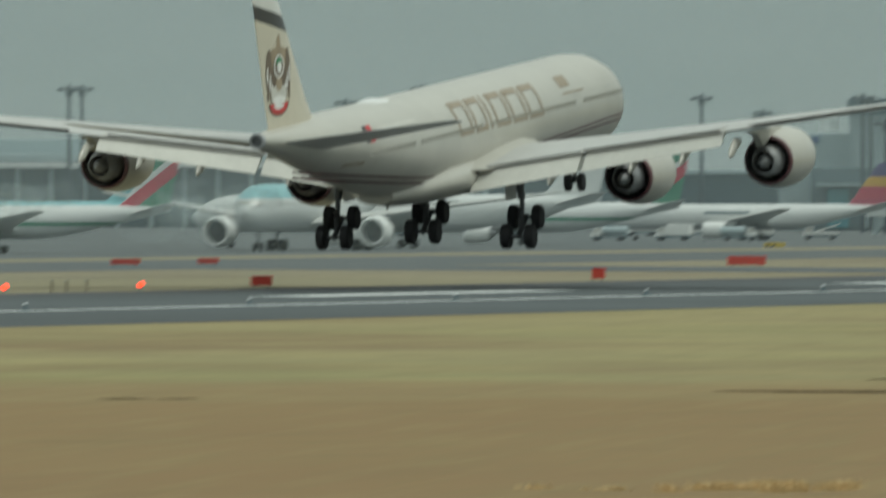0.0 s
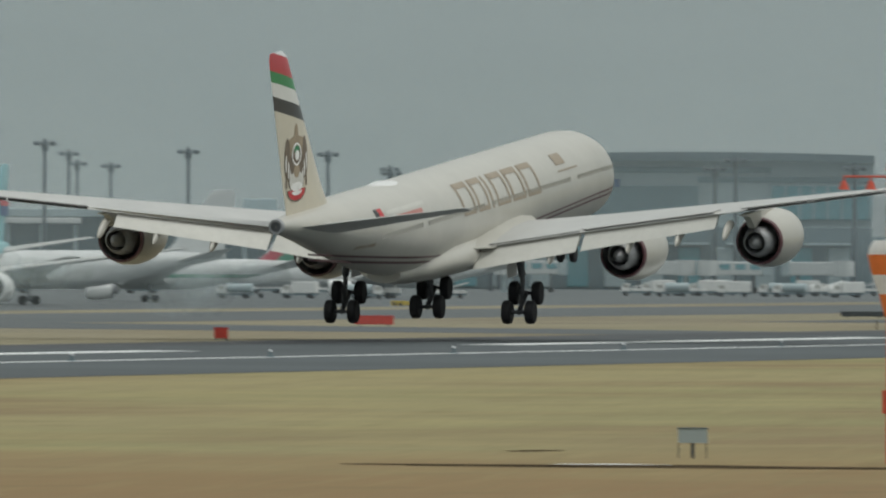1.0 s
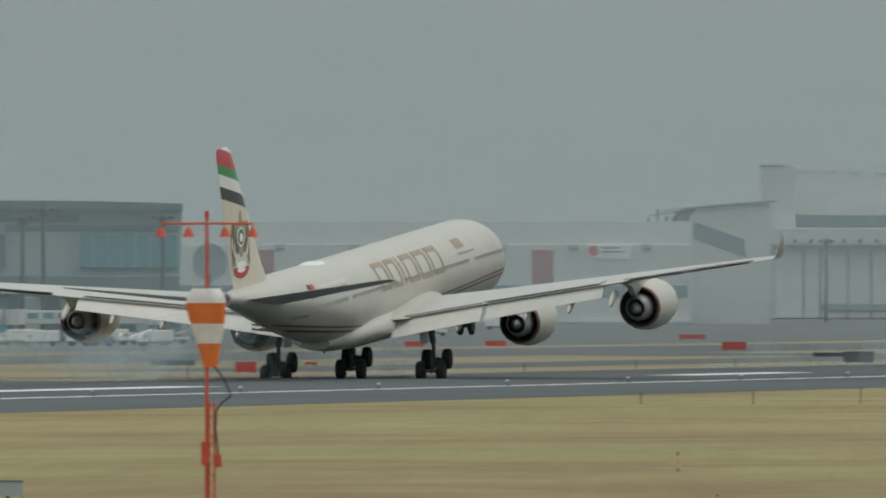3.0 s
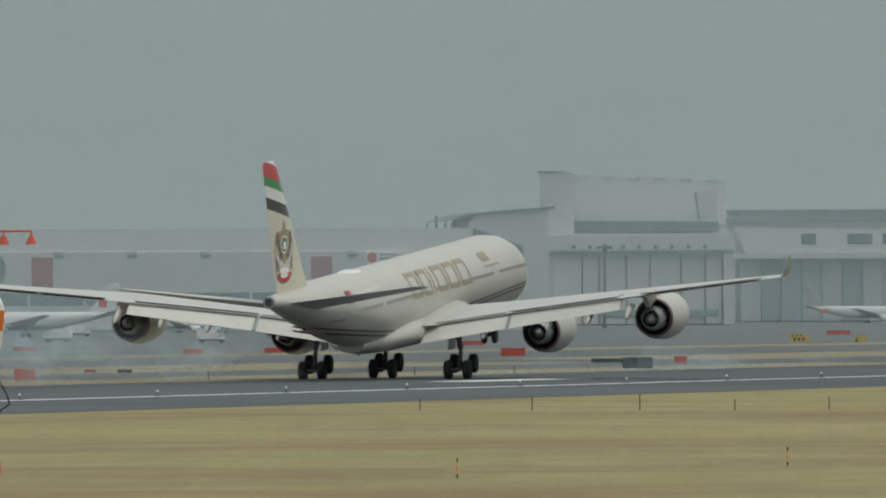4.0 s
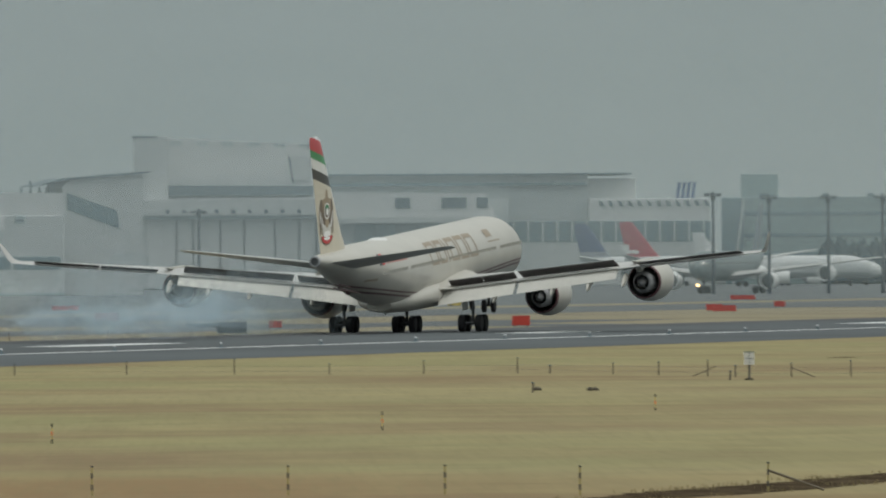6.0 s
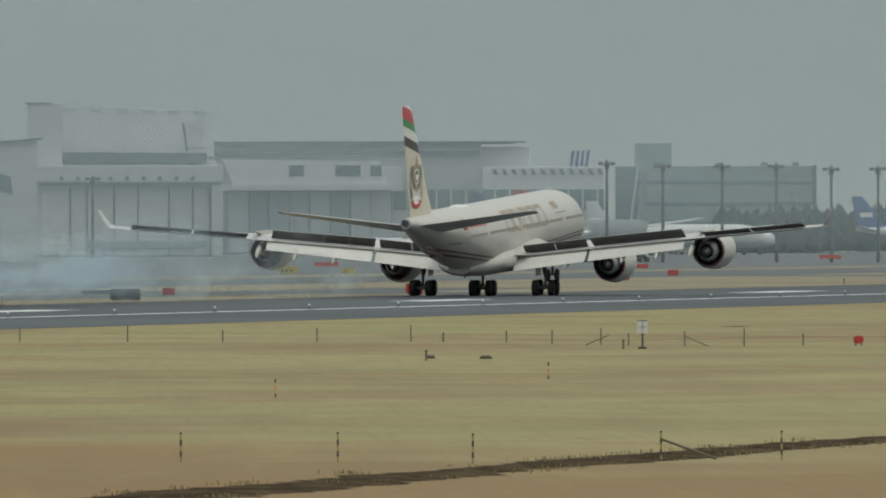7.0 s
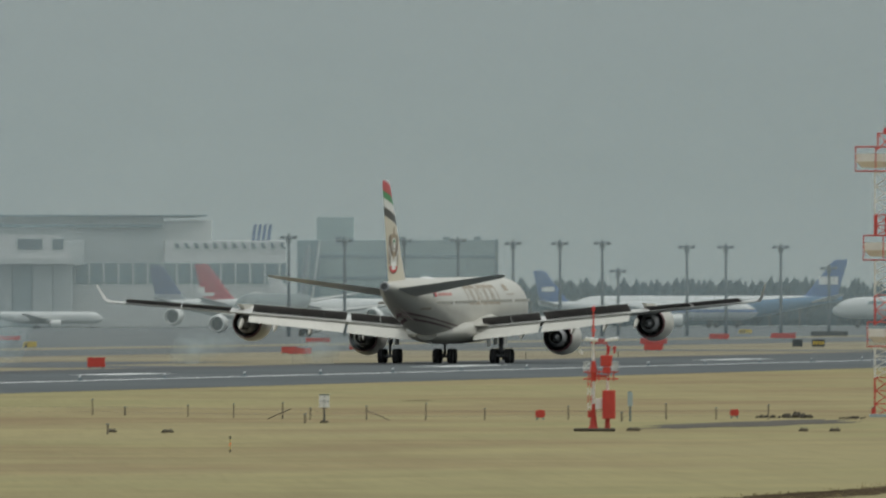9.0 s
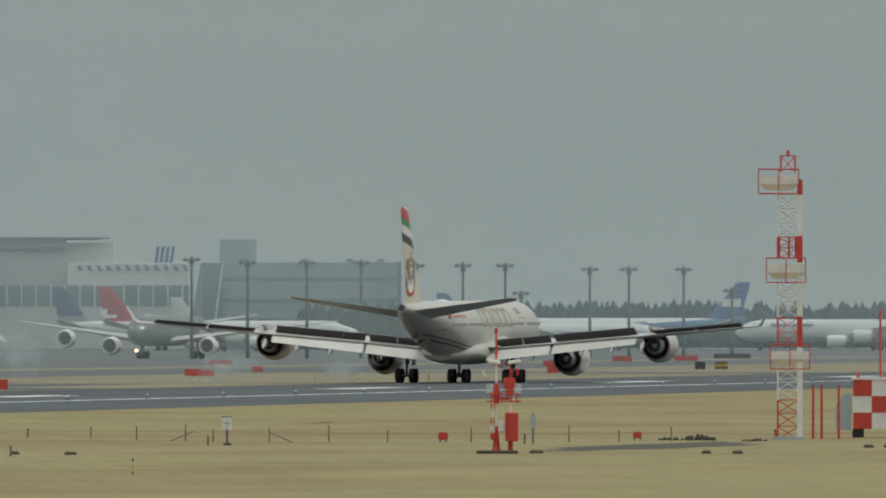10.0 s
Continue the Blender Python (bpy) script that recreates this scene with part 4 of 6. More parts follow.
def low_terminal():
    r, az = 2150, 73.0
    H = thing("passenger_terminal", facing(az, r), "long dark blue-grey passenger terminal behind parked aircraft", "terminal")

    def X(px):
        return r * math.tan(radians(bear(74.2208, px - 784) - az))

    def Z(py):
        return high(r, 425 - py)
    block("roof", H, X(-1500), X(500), -2, 60, Z(386), Z(372), M_HALLGREY, "pale flat roof")
    block("glass_front", H, X(-1500), X(500), 0, 58, 0, Z(386), M_DARKGLASS, "dark glazed front")
    block("white_fascia", H, X(-1500), X(140), -2.5, 0, Z(398), Z(388), M_HALLTOP)
    x = -1490
    while x < 500:
        block("column", H, X(x) - 0.3, X(x) + 0.3, -0.6, 0.2, 0, Z(400), M_HALLGREY)
        x += 60
    for px, w, h in ((430, 60, 352), (-200, 120, 350), (-700, 160, 345), (220, 50, 362)):
        block("rooftop_plant", H, X(px), X(px + w), 15, 30, Z(373), Z(h), M_HALLGREY)
    block("pier_roof", H, X(500), X(900), -4, 20, Z(410), Z(402), M_HALLGREY)
    block("pier", H, X(500), X(900), -3, 18, 0, Z(410), M_DARKGLASS)
    return H


long_hall()
tall_hangar()
wide_hangar()
glass_building()
cargo_terminal()
low_terminal()


# ---- high-mast apron lamps ----
def mast_lamp(m, h, label, group):
    P = thing("floodlight_mast", m, label, "floodlight", group)
    bm = bmesh.new()
    tube(bm, (0, 0, 0), (0, 0, h - 0.8), 0.32, 0.2, n=10)
    part("pole", bm, M_POLE, P, smooth=True)
    bm = bmesh.new()
    tube(bm, (0, 0, h - 1.5), (0, 0, h - 0.5), 0.42, 0.5, n=10)
    tube(bm, (0, 0, h - 0.62), (0, 0, h - 0.5), 0.8, n=12)
    part("lamp_ring", bm, M_POLE, P)
    for i in range(8):
        a = 2 * math.pi * (i + 0.25) / 8
        bm = bmesh.new()
        c, s = math.cos(a), math.sin(a)
        tube(bm, (c * 0.5, s * 0.5, h - 0.55), (c * 1.2, s * 1.2, h - 0.55), 0.07, n=5)
        out = 1.45 if i % 2 else 1.15
        tube(bm, (c * (out - 0.1), s * (out - 0.1), h - 0.35), (c * (out + 0.12), s * (out + 0.12), h - 0.8 + 0.12 * (i % 2)), 0.2, 0.27, n=6)
        part("floodlight", bm, M_POLE, P)
    bm = bmesh.new()
    tube(bm, (0, 0, h - 0.4), (0, 0, h + 0.1), 0.25, 0.15, n=8)
    part("cap", bm, M_POLE, P)
    return P


MASTS = [(79.4725, 957, 381 - 262, 2700), (79.4725, 1056, 381 - 266, 2700), (79.4725, 1161, 381 - 267, 2700), (79.4725, 1257, 381 - 269, 2700), (79.4725, 1354, 381 - 272, 2700),
         (79.4725, 1437, 381 - 274, 2700), (79.4725, 1512, 381 - 276, 2700), (80.7013, 1044, 572 - 470, 2740), (80.7013, 1113, 572 - 471, 2740), (80.7013, 1210, 572 - 473, 2740),
         (80.3597, 1094, 533 - 474, 2760), (80.3597, 1467, 533 - 470, 2760), (80.7013, 1640, 572 - 474, 2740), (74.2208, 75, 425 - 250, 2050), (74.2208, 118, 425 - 270, 2300), (74.2208, 133, 425 - 287, 2500),
         (74.2208, 193, 425 - 290, 2350), (74.2208, 330, 425 - 259, 2050), (74.2208, 578, 425 - 265, 2100), (73.6949, 171 + 32, 533 - 380, 2100), (72.8564, 128, 318 - 143, 2050), (72.8564, 151, 318 - 143, 2050),
         (75.5635, 193, 494 - 334, 1900), (75.5635, 207, 494 - 340, 1960), (75.5635, 235, 494 - 377, 1900), (75.5635, 590, 494 - 353, 1900), (75.5635, 627, 494 - 343, 1900), (74.2208, 690, 425 - 300, 2200),
         (77.4373, 1070, 526 - 432, 3000), (75.1748, 208, 475 - 345, 2300), (74.2208, 1513, 425 - 283, 1880)]
masts = {}
for a, px, v, r in MASTS:
    h = round(high(r, v) * 2) / 2
    m = facing(bear(a, px - 784), r)
    if h in masts:
        copy_thing(masts[h], unscaled(m))
    else:
        masts[h] = mast_lamp(m, h, "dark steel high-mast floodlight pole beside the apron", "apron floodlights")


# ---- pine wood on the horizon ----
def forest():
    """Pines as tapering tiers of ragged boughs, in one mesh."""
    rng = random.Random(5)
    verts, faces = [], []
    for i in range(900):
        az = 80.2 + rng.random() * 4.2
        r = 4850 + rng.random() * 110
        p = polar(az, r)
        h = high(r, 30 + 13 * noise.noise(Vector((az * 2.3, 0, 0))) + 17 * rng.random() ** 3)
        w = 2.8 + 2.2 * rng.random()
        tiers = 7
        for j in range(tiers):
            u = j / tiers
            z0 = LOW + (h - LOW) * (0.06 + 0.80 * u)
            z1 = z0 + (h - LOW) * (0.30 - 0.10 * u)
            k = w * (1.15 - 0.85 * u) * rng.uniform(0.75, 1.2)
            cx, cy = p.x + rng.uniform(-0.5, 0.5), p.y + rng.uniform(-0.6, 0.6)
            n, m = len(verts), 9
            verts.append((cx, cy, min(z1, h)))
            for q in range(m):
                a, f = 2 * math.pi * (q + rng.random() * 0.5) / m, rng.uniform(0.55, 1.15)
                verts.append((cx + k * f * math.cos(a), cy + k * f * math.sin(a), z0 + rng.uniform(-0.5, 0.5)))
            faces += [(n, n + 1 + q, n + 1 + (q + 1) % m) for q in range(m)]
    me = bpy.data.meshes.new("pine_wood")
    me.from_pydata(verts, [], faces)
    me.materials.append(M_TREE)
    tagged(new("pine_wood", me), "dark blue-green pine wood along the far edge", "woodland", kind="stuff")
    bm = bmesh.new()
    for i in range(40):
        p = polar(80.25 + i * 0.105, 4820)
        tube(bm, (p.x, p.y, LOW), (p.x, p.y, 6), 0.25, n=5)
    tagged(finish("pine_trunks", bm, M_BARK), "bare dark trunks under the far pines", "woodland", kind="stuff")


forest()


# ---- parked and taxiing airliners ----
def fin_bands(name, *stops, kx=0.0):
    return bands(name, list(stops), kx=kx)


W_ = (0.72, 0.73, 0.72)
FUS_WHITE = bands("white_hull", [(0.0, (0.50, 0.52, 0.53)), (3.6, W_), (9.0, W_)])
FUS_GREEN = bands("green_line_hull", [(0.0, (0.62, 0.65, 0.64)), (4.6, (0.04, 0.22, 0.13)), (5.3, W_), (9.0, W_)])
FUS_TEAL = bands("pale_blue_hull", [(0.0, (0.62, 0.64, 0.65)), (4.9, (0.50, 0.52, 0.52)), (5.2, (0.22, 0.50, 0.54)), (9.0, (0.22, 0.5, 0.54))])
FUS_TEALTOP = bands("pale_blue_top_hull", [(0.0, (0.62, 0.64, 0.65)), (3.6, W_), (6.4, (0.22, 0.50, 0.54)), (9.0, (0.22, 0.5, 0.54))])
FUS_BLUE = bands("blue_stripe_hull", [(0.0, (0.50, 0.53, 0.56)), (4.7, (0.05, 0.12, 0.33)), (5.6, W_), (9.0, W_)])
FUS_SWEEP = bands("blue_sweep_hull", [(0.0, (0.08, 0.20, 0.36)), (6.2, W_), (12.0, W_)], kx=0.07)
FIN_TRI = fin_bands("tricolour_fin", (-16.0, (0.05, 0.22, 0.13)), (-10.6, (0.50, 0.04, 0.07)), (-8.0, W_), (-6.9, (0.05, 0.22, 0.13)), (0.0, (0.05, 0.22, 0.13)), kx=0.8)
FIN_MULTI = fin_bands("red_yellow_fin", (2.0, (0.38, 0.05, 0.10)), (9.2, (0.45, 0.05, 0.09)), (12.0, (0.62, 0.36, 0.06)), (14.2, (0.10, 0.08, 0.20)), (19.0, (0.1, 0.08, 0.2)))
FIN_WHITE = fin_bands("white_fin", (2.0, W_), (10.0, W_), (18.0, W_))
FIN_TEAL = fin_bands("pale_blue_fin", (2.0, (0.22, 0.50, 0.54)), (12.0, (0.25, 0.52, 0.56)), (19.0, (0.22, 0.5, 0.54)))
FIN_BLUE = fin_bands("navy_fin", (2.0, (0.30, 0.32, 0.36)), (9.5, (0.06, 0.09, 0.20)), (18.0, (0.06, 0.09, 0.2)))
FIN_RED = fin_bands("red_fin", (2.0, (0.46, 0.015, 0.035)), (9.0, (0.46, 0.015, 0.035)), (18.0, (0.46, 0.015, 0.035)))
FIN_NAVY = fin_bands("dark_blue_fin", (2.0, (0.035, 0.11, 0.33)), (11.0, (0.035, 0.11, 0.33)), (18.0, (0.035, 0.11, 0.33)))
FIN_SKY = fin_bands("pale_blue_fin", (2.0, (0.16, 0.30, 0.42)), (9.0, (0.16, 0.30, 0.42)), (18.0, (0.16, 0.30, 0.42)))
FIN_JET = fin_bands("silver_fin", (2.0, (0.30, 0.32, 0.33)), (9.0, (0.33, 0.35, 0.36)), (18.0, (0.3, 0.3, 0.3)))


def parked(az_fin, r, left, size, length, hull, fin_mat, engines, label, marks=(), name="parked_airliner", swing=0.0):
    """A parked airliner placed by the bearing of its fin; left: it points to the viewer's left."""
    k = length / 74.0
    turn = 180 if left else 0
    # the fin stands 31 k metres behind the main wheels
    a = az_fin + math.degrees(math.atan((-31 if left else 31) * k * size / r))
    m = facing(az_fin if swing else a, r, turn + swing) @ Matrix.Scale(size, 4)
    A, f, fin, wings, gear = airliner(name, m, label, "airliners on the apron", (hull, fin_mat, M_WING, M_WHITE, M_METAL), length=length, engines=engines, span=31.0 if engines == 4 else 29.0)
    for x0, x1, z0, z1, mat in marks:
        for s in (1, -1):
            bm = bmesh.new()
            if z0 > 8.4:
                box(bm, x0, x1, s * 0.46, s * 0.5, z0, z1)
            else:
                wrap(bm, s, x0, x1, z0, z1, 0.05)
            part("marking", bm, mat, A)
    return A


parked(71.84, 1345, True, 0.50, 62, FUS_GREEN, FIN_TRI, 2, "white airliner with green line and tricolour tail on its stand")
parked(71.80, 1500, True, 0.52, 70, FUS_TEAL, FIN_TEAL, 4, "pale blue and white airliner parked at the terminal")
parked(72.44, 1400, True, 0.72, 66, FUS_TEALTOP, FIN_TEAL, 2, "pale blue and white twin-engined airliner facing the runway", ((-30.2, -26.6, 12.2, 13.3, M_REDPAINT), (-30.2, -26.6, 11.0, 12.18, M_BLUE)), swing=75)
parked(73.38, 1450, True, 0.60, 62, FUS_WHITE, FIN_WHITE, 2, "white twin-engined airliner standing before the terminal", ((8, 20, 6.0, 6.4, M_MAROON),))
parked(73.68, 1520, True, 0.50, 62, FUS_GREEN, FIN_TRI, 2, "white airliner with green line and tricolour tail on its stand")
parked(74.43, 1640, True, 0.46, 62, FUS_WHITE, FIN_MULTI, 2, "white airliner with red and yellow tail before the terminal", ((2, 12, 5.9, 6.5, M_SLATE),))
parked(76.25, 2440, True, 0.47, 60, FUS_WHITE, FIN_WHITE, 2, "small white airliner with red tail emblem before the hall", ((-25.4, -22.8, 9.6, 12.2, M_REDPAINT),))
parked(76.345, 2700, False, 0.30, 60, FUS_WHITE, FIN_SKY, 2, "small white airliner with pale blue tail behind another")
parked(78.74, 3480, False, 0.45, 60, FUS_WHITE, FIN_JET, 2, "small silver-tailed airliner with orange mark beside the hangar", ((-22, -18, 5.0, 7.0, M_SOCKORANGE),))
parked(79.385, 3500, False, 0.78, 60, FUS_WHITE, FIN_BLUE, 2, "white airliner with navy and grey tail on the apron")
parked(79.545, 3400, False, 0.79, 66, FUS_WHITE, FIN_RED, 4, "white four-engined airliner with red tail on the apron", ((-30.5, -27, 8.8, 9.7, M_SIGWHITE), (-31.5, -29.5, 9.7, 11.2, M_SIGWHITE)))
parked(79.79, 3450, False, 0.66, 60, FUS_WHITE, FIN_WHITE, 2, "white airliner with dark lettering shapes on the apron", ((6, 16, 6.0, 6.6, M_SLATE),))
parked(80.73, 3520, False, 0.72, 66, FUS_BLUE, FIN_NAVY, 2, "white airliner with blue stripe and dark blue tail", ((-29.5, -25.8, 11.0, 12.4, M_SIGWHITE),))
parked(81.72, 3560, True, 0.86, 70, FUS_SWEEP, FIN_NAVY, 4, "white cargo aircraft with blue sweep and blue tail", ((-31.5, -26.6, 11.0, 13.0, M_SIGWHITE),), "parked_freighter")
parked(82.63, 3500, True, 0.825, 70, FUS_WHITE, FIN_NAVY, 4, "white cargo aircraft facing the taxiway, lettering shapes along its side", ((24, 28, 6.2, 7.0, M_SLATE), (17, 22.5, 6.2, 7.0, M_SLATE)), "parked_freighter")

FUS_DARK = shader("grey_green_hull_paint", (0.135, 0.165, 0.165), 0.45, vary=0.12, size=0.4)
FIN_SLATE = fin_bands("slate_fin", (2.0, (0.10, 0.13, 0.15)), (9.0, (0.10, 0.13, 0.15)), (18.0, (0.12, 0.15, 0.17)))
TAXIING = parked(79.882, 2750, True, 0.88, 60, FUS_DARK, FIN_SLATE, 4, "dark grey airliner with lit landing lamp taxiing on the apron", name="taxiing_airliner", swing=78)
bm = bmesh.new()
blob(bm, (27, -0.9, 1.6), 0.3, sub=2, rough=0)
part("landing_lamp", bm, M_WARM_LIGHT, TAXIING, "lit warm landing lamp", smooth=True)


# ---- service vehicles on the apron ----
def truck(m, kind, label):
    T = thing("service_truck", m, label, "truck", "apron service vehicles")
    bm = bmesh.new()
    box(bm, -3.2, 3.2, -1.1, 1.1, 0.55, 0.95)
    part("chassis", bm, M_SLATE, T)
    bm = bmesh.new()
    loft(bm, [[(-3.4, y, 0.9), (-1.6, y, 0.9), (-1.6, y, 2.5), (-2.7, y, 2.5), (-3.4, y, 1.7)] for y in (-1.05, 1.05)])
    cab = part("cab", bm, M_SIGWHITE, T)
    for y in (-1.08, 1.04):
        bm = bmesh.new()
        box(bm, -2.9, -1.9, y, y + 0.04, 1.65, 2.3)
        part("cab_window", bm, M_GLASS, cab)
    bm = bmesh.new()
    if kind == 0:
        box(bm, -1.4, 3.3, -1.15, 1.15, 1.0, 3.1)
        bmesh.ops.bevel(bm, geom=bm.edges[:], offset=0.1, segments=1, affect="EDGES")
    elif kind == 1:
        box(bm, -1.4, 3.3, -1.1, 1.1, 1.0, 1.5)
        loft(bm, [[(-1.0, y, 1.5), (3.4, y, 2.9), (3.4, y, 3.1), (-1.0, y, 1.8)] for y in (-0.8, 0.8)])
    else:
        loft(bm, [[(x, 1.0 * math.cos(a), 1.9 + 0.85 * math.sin(a)) for a in [2 * math.pi * i / 14 for i in range(14)]] for x in (-1.3, 3.3)])
    part("load_body", bm, M_SIGWHITE if kind != 2 else M_HALLGREY, T)
    for x in (-2.5, 2.0):
        for y in (-1.0, 1.0):
            wheel(T, x, y, 0.45, 0.45, 0.3)
    return T


rng = random.Random(11)
firsts = {}
for a, px, r in [(74.2208, p, 1745 + rng.uniform(-25, 40)) for p in (20, 250, 470, 570, 1130, 1165, 1190, 1220, 1250, 1275, 1300, 1375, 1400, 1440, 1465, 1500, 1530)] + \
        [(75.1748, p, 2150 + rng.uniform(-60, 90)) for p in (150, 420, 560, 950, 985, 1240, 1510)] + \
        [(72.8564, p, 1650 + rng.uniform(-30, 30)) for p in (1100, 1215, 1330, 1360, 1480)] + [(75.5635, p, 2400 + rng.uniform(-40, 90)) for p in (1080, 1310, 1430, 1500)]:
    kind = rng.choice((0, 0, 1, 2))
    m = facing(bear(a, px - 784), r, rng.choice((0, 180, 20, -15))) @ Matrix.Scale(0.55, 4)
    if kind in firsts:
        copy_thing(firsts[kind], unscaled(m))
    else:
        firsts[kind] = truck(m, kind, ("white box-bodied service truck on the apron", "white conveyor-belt loader truck on the apron", "white tanker truck with grey tank on the apron")[kind])


# ---- passenger bridges before the terminal ----
def passenger_bridge(m):
    B = thing("passenger_bridge", m, "grey-white passenger bridge with teal windows before the terminal", "boarding bridge", "passenger bridges")
    bm = bmesh.new()
    tube(bm, (-4.2, 0, 0), (-4.2, 0, 3.0), 0.5, n=10)
    part("column", bm, M_HALLGREY, B, smooth=True)
    bm = bmesh.new()
    tube(bm, (-4.2, 0, 2.9), (-4.2, 0, 5.4), 1.7, n=14)
    part("rotunda", bm, M_HALL, B, "pale round rotunda", smooth=True)
    bm = bmesh.new()
    box(bm, -3.0, 4.6, -1.1, 1.1, 3.0, 5.2)
    bmesh.ops.bevel(bm, geom=bm.edges[:], offset=0.12, segments=1, affect="EDGES")
    tunnel = part("tunnel", bm, M_HALL, B, "pale box tunnel")
    for x in (-2.4, 0.2, 2.6):
        bm = bmesh.new()
        box(bm, x, x + 1.7, -1.16, -1.08, 3.9, 4.8)
        part("window", bm, M_TEAL, tunnel)
    bm = bmesh.new()
    for y in (-0.9, 0.9):
        tube(bm, (3.4, y, 0.4), (3.4, y, 3.1), 0.18, n=8)
    tube(bm, (3.4, -1.2, 0.45), (3.4, 1.2, 0.45), 0.25, n=8)
    part("drive_leg", bm, M_STRUT, B)
    bm = bmesh.new()
    box(bm, 4.6, 6.0, -1.5, 1.5, 2.8, 5.5)
    bmesh.ops.bevel(bm, geom=bm.edges[:], offset=0.2, segments=1, affect="EDGES")
    part("cab", bm, M_HALLGREY, B, "grey docking cab")
    for y in (-1.2, 1.2):
        wheel(B, 3.4, y, 0.45, 0.45, 0.3)
    return B


bridge = passenger_bridge(facing(bear(74.2163, 940 - 784), 1850) @ Matrix.Scale(0.7, 4))
for px, turn in ((1170, 180), (1300, 10), (1452, 170)):
    copy_thing(bridge, unscaled(facing(bear(74.2163, px - 784), 1850, turn)))


# ---- round lattice antenna on a mast beyond the terminal ----
def round_antenna():
    A = thing("round_antenna", facing(bear(75.1748, 1117 - 784), 2500), "grey round lattice antenna on a mast behind the terminal", "antenna")
    bm = bmesh.new()
    tube(bm, (0, 0, 0), (0, 0, 8.5), 0.35, 0.25, n=8)
    part("mast", bm, M_POLE, A)
    bm = bmesh.new()
    loft(bm, [[(2.7 * k * math.cos(a), y, 10.2 + 3.0 * k * math.sin(a)) for a in [2 * math.pi * i / 24 for i in range(24)]] for y, k in ((0.5, 0.35), (0.3, 0.8), (-0.15, 1.0), (-0.05, 0.97), (0.4, 0.78), (0.62, 0.3))])
    part("dish", bm, M_HALLGREY, A, smooth=True)
    for i in range(7):
        bm = bmesh.new()
        x = -2.1 + i * 0.7
        z = 2.85 * math.sqrt(1 - (x / 2.7) ** 2)
        tube(bm, (x, -0.2, 10.2 - z), (x, -0.2, 10.2 + z), 0.07, n=5)
        part("rib", bm, M_POLE, A)


round_antenna()


# ---- runway edge lights, guidance signs and markers ----
def edge_light(m):
    L = thing("runway_light", m, "low white elevated runway edge light", "runway light", "runway edge lights")
    bm = bmesh.new()
    tube(bm, (0, 0, 0.0), (0, 0, 0.06), 0.24, 0.2, n=10)
    tube(bm, (0, 0, 0.06), (0, 0, 0.28), 0.07, n=8)
    part("stem", bm, M_SLATE, L)
    bm = bmesh.new()
    tube(bm, (0, 0, 0.26), (0, 0, 0.33), 0.065, 0.08, n=10)
    tube(bm, (0, 0, 0.33), (0, 0, 0.39), 0.075, 0.04, n=10)
    part("lens", bm, M_WHITE_LAMP, L, "clear glass lens")
    return L


first = edge_light(pose(675.8, 228.8, 0.012))
for i in range(-4, 42):
    if i:
        copy_thing(first, pose(675.8 + 34.021 * i, 228.8, 0.012))


def guidance_sign(x, y, w, h, label, dark=False, group="orange guidance signs"):
    """A boxed airfield sign on two short legs, its face towards the viewpoint."""
    m = pose(x, y, 0.012, 0, 0, math.degrees(math.atan2(y, x)) - 90)
    G = thing("guidance_sign", m, label, "airfield sign", group)
    bm = bmesh.new()
    box(bm, -w / 2, w / 2, -0.12, 0.12, 0.12, h)
    bmesh.ops.bevel(bm, geom=bm.edges[:], offset=0.03, segments=1, affect="EDGES")
    part("sign_box", bm, M_SIGNBACK if dark else M_ORANGE, G)
    for s in (-1, 1):
        bm = bmesh.new()
        tube(bm, (s * w * 0.36, 0, 0), (s * w * 0.36, 0, 0.16), 0.05, n=6)
        part("leg", bm, M_STRUT, G)
    bm = bmesh.new()
    box(bm, -w / 2 - 0.02, w / 2 + 0.02, -0.14, 0.14, h - 0.04, h + 0.02)
    part("top_edge", bm, M_SIGNBACK if dark else M_REDPAINT, G)
    return G


for x, y, w, h in ((837.4, 269, 1.2, 0.65), (904.3, 269, 0.8, 0.75), (1065.5, 306, 2.7, 0.72), (1065, 352, 2.1, 0.5), (1078, 350, 1.5, 0.5), (1555.8, 339.7, 2.4, 0.85), (1397, 290, 1.0, 0.6),
                   (1120, 280, 1.5, 0.85), (1402, 269, 1.55, 0.95), (1376.4, 285.7, 1.1, 0.7), (2486, 369, 3.8, 0.9), (1753.6, 313.8, 2.6, 0.75), (1914, 335.8, 1.3, 0.75),
                   (2165, 339, 3.6, 0.85), (2150, 344, 2.2, 0.8), (1885.9, 295.4, 2.0, 0.9), (1923, 301, 2.1, 0.85), (1782, 320, 1.8, 0.8), (2440, 372, 3.0, 0.9), (1233, 303, 0.9, 0.3), (1640, 392, 2.0, 0.6), (1660, 388, 2.2, 0.6),
                   (2380, 470, 3.6, 0.7), (1900, 420, 3.2, 0.6), (2900, 480, 4.0, 0.8), (1720, 430, 2.6, 0.6), (2250, 400, 3.4, 0.7)):
    guidance_sign(x, y, w, h, "orange-red boxed airfield guidance sign on short legs")
for x, y, w, h in ((1278.8, 269, 2.4, 1.0), (1218.9, 310.5, 3.4, 0.5), (2036.7, 300.5, 1.3, 1.0), (2642, 384.5, 6.0, 0.9), (1228, 299, 1.1, 0.3), (1395, 296, 3.0, 0.45)):
    guidance_sign(x, y, w, h, "dark grey back of an airfield guidance sign", True, "dark guidance signs")
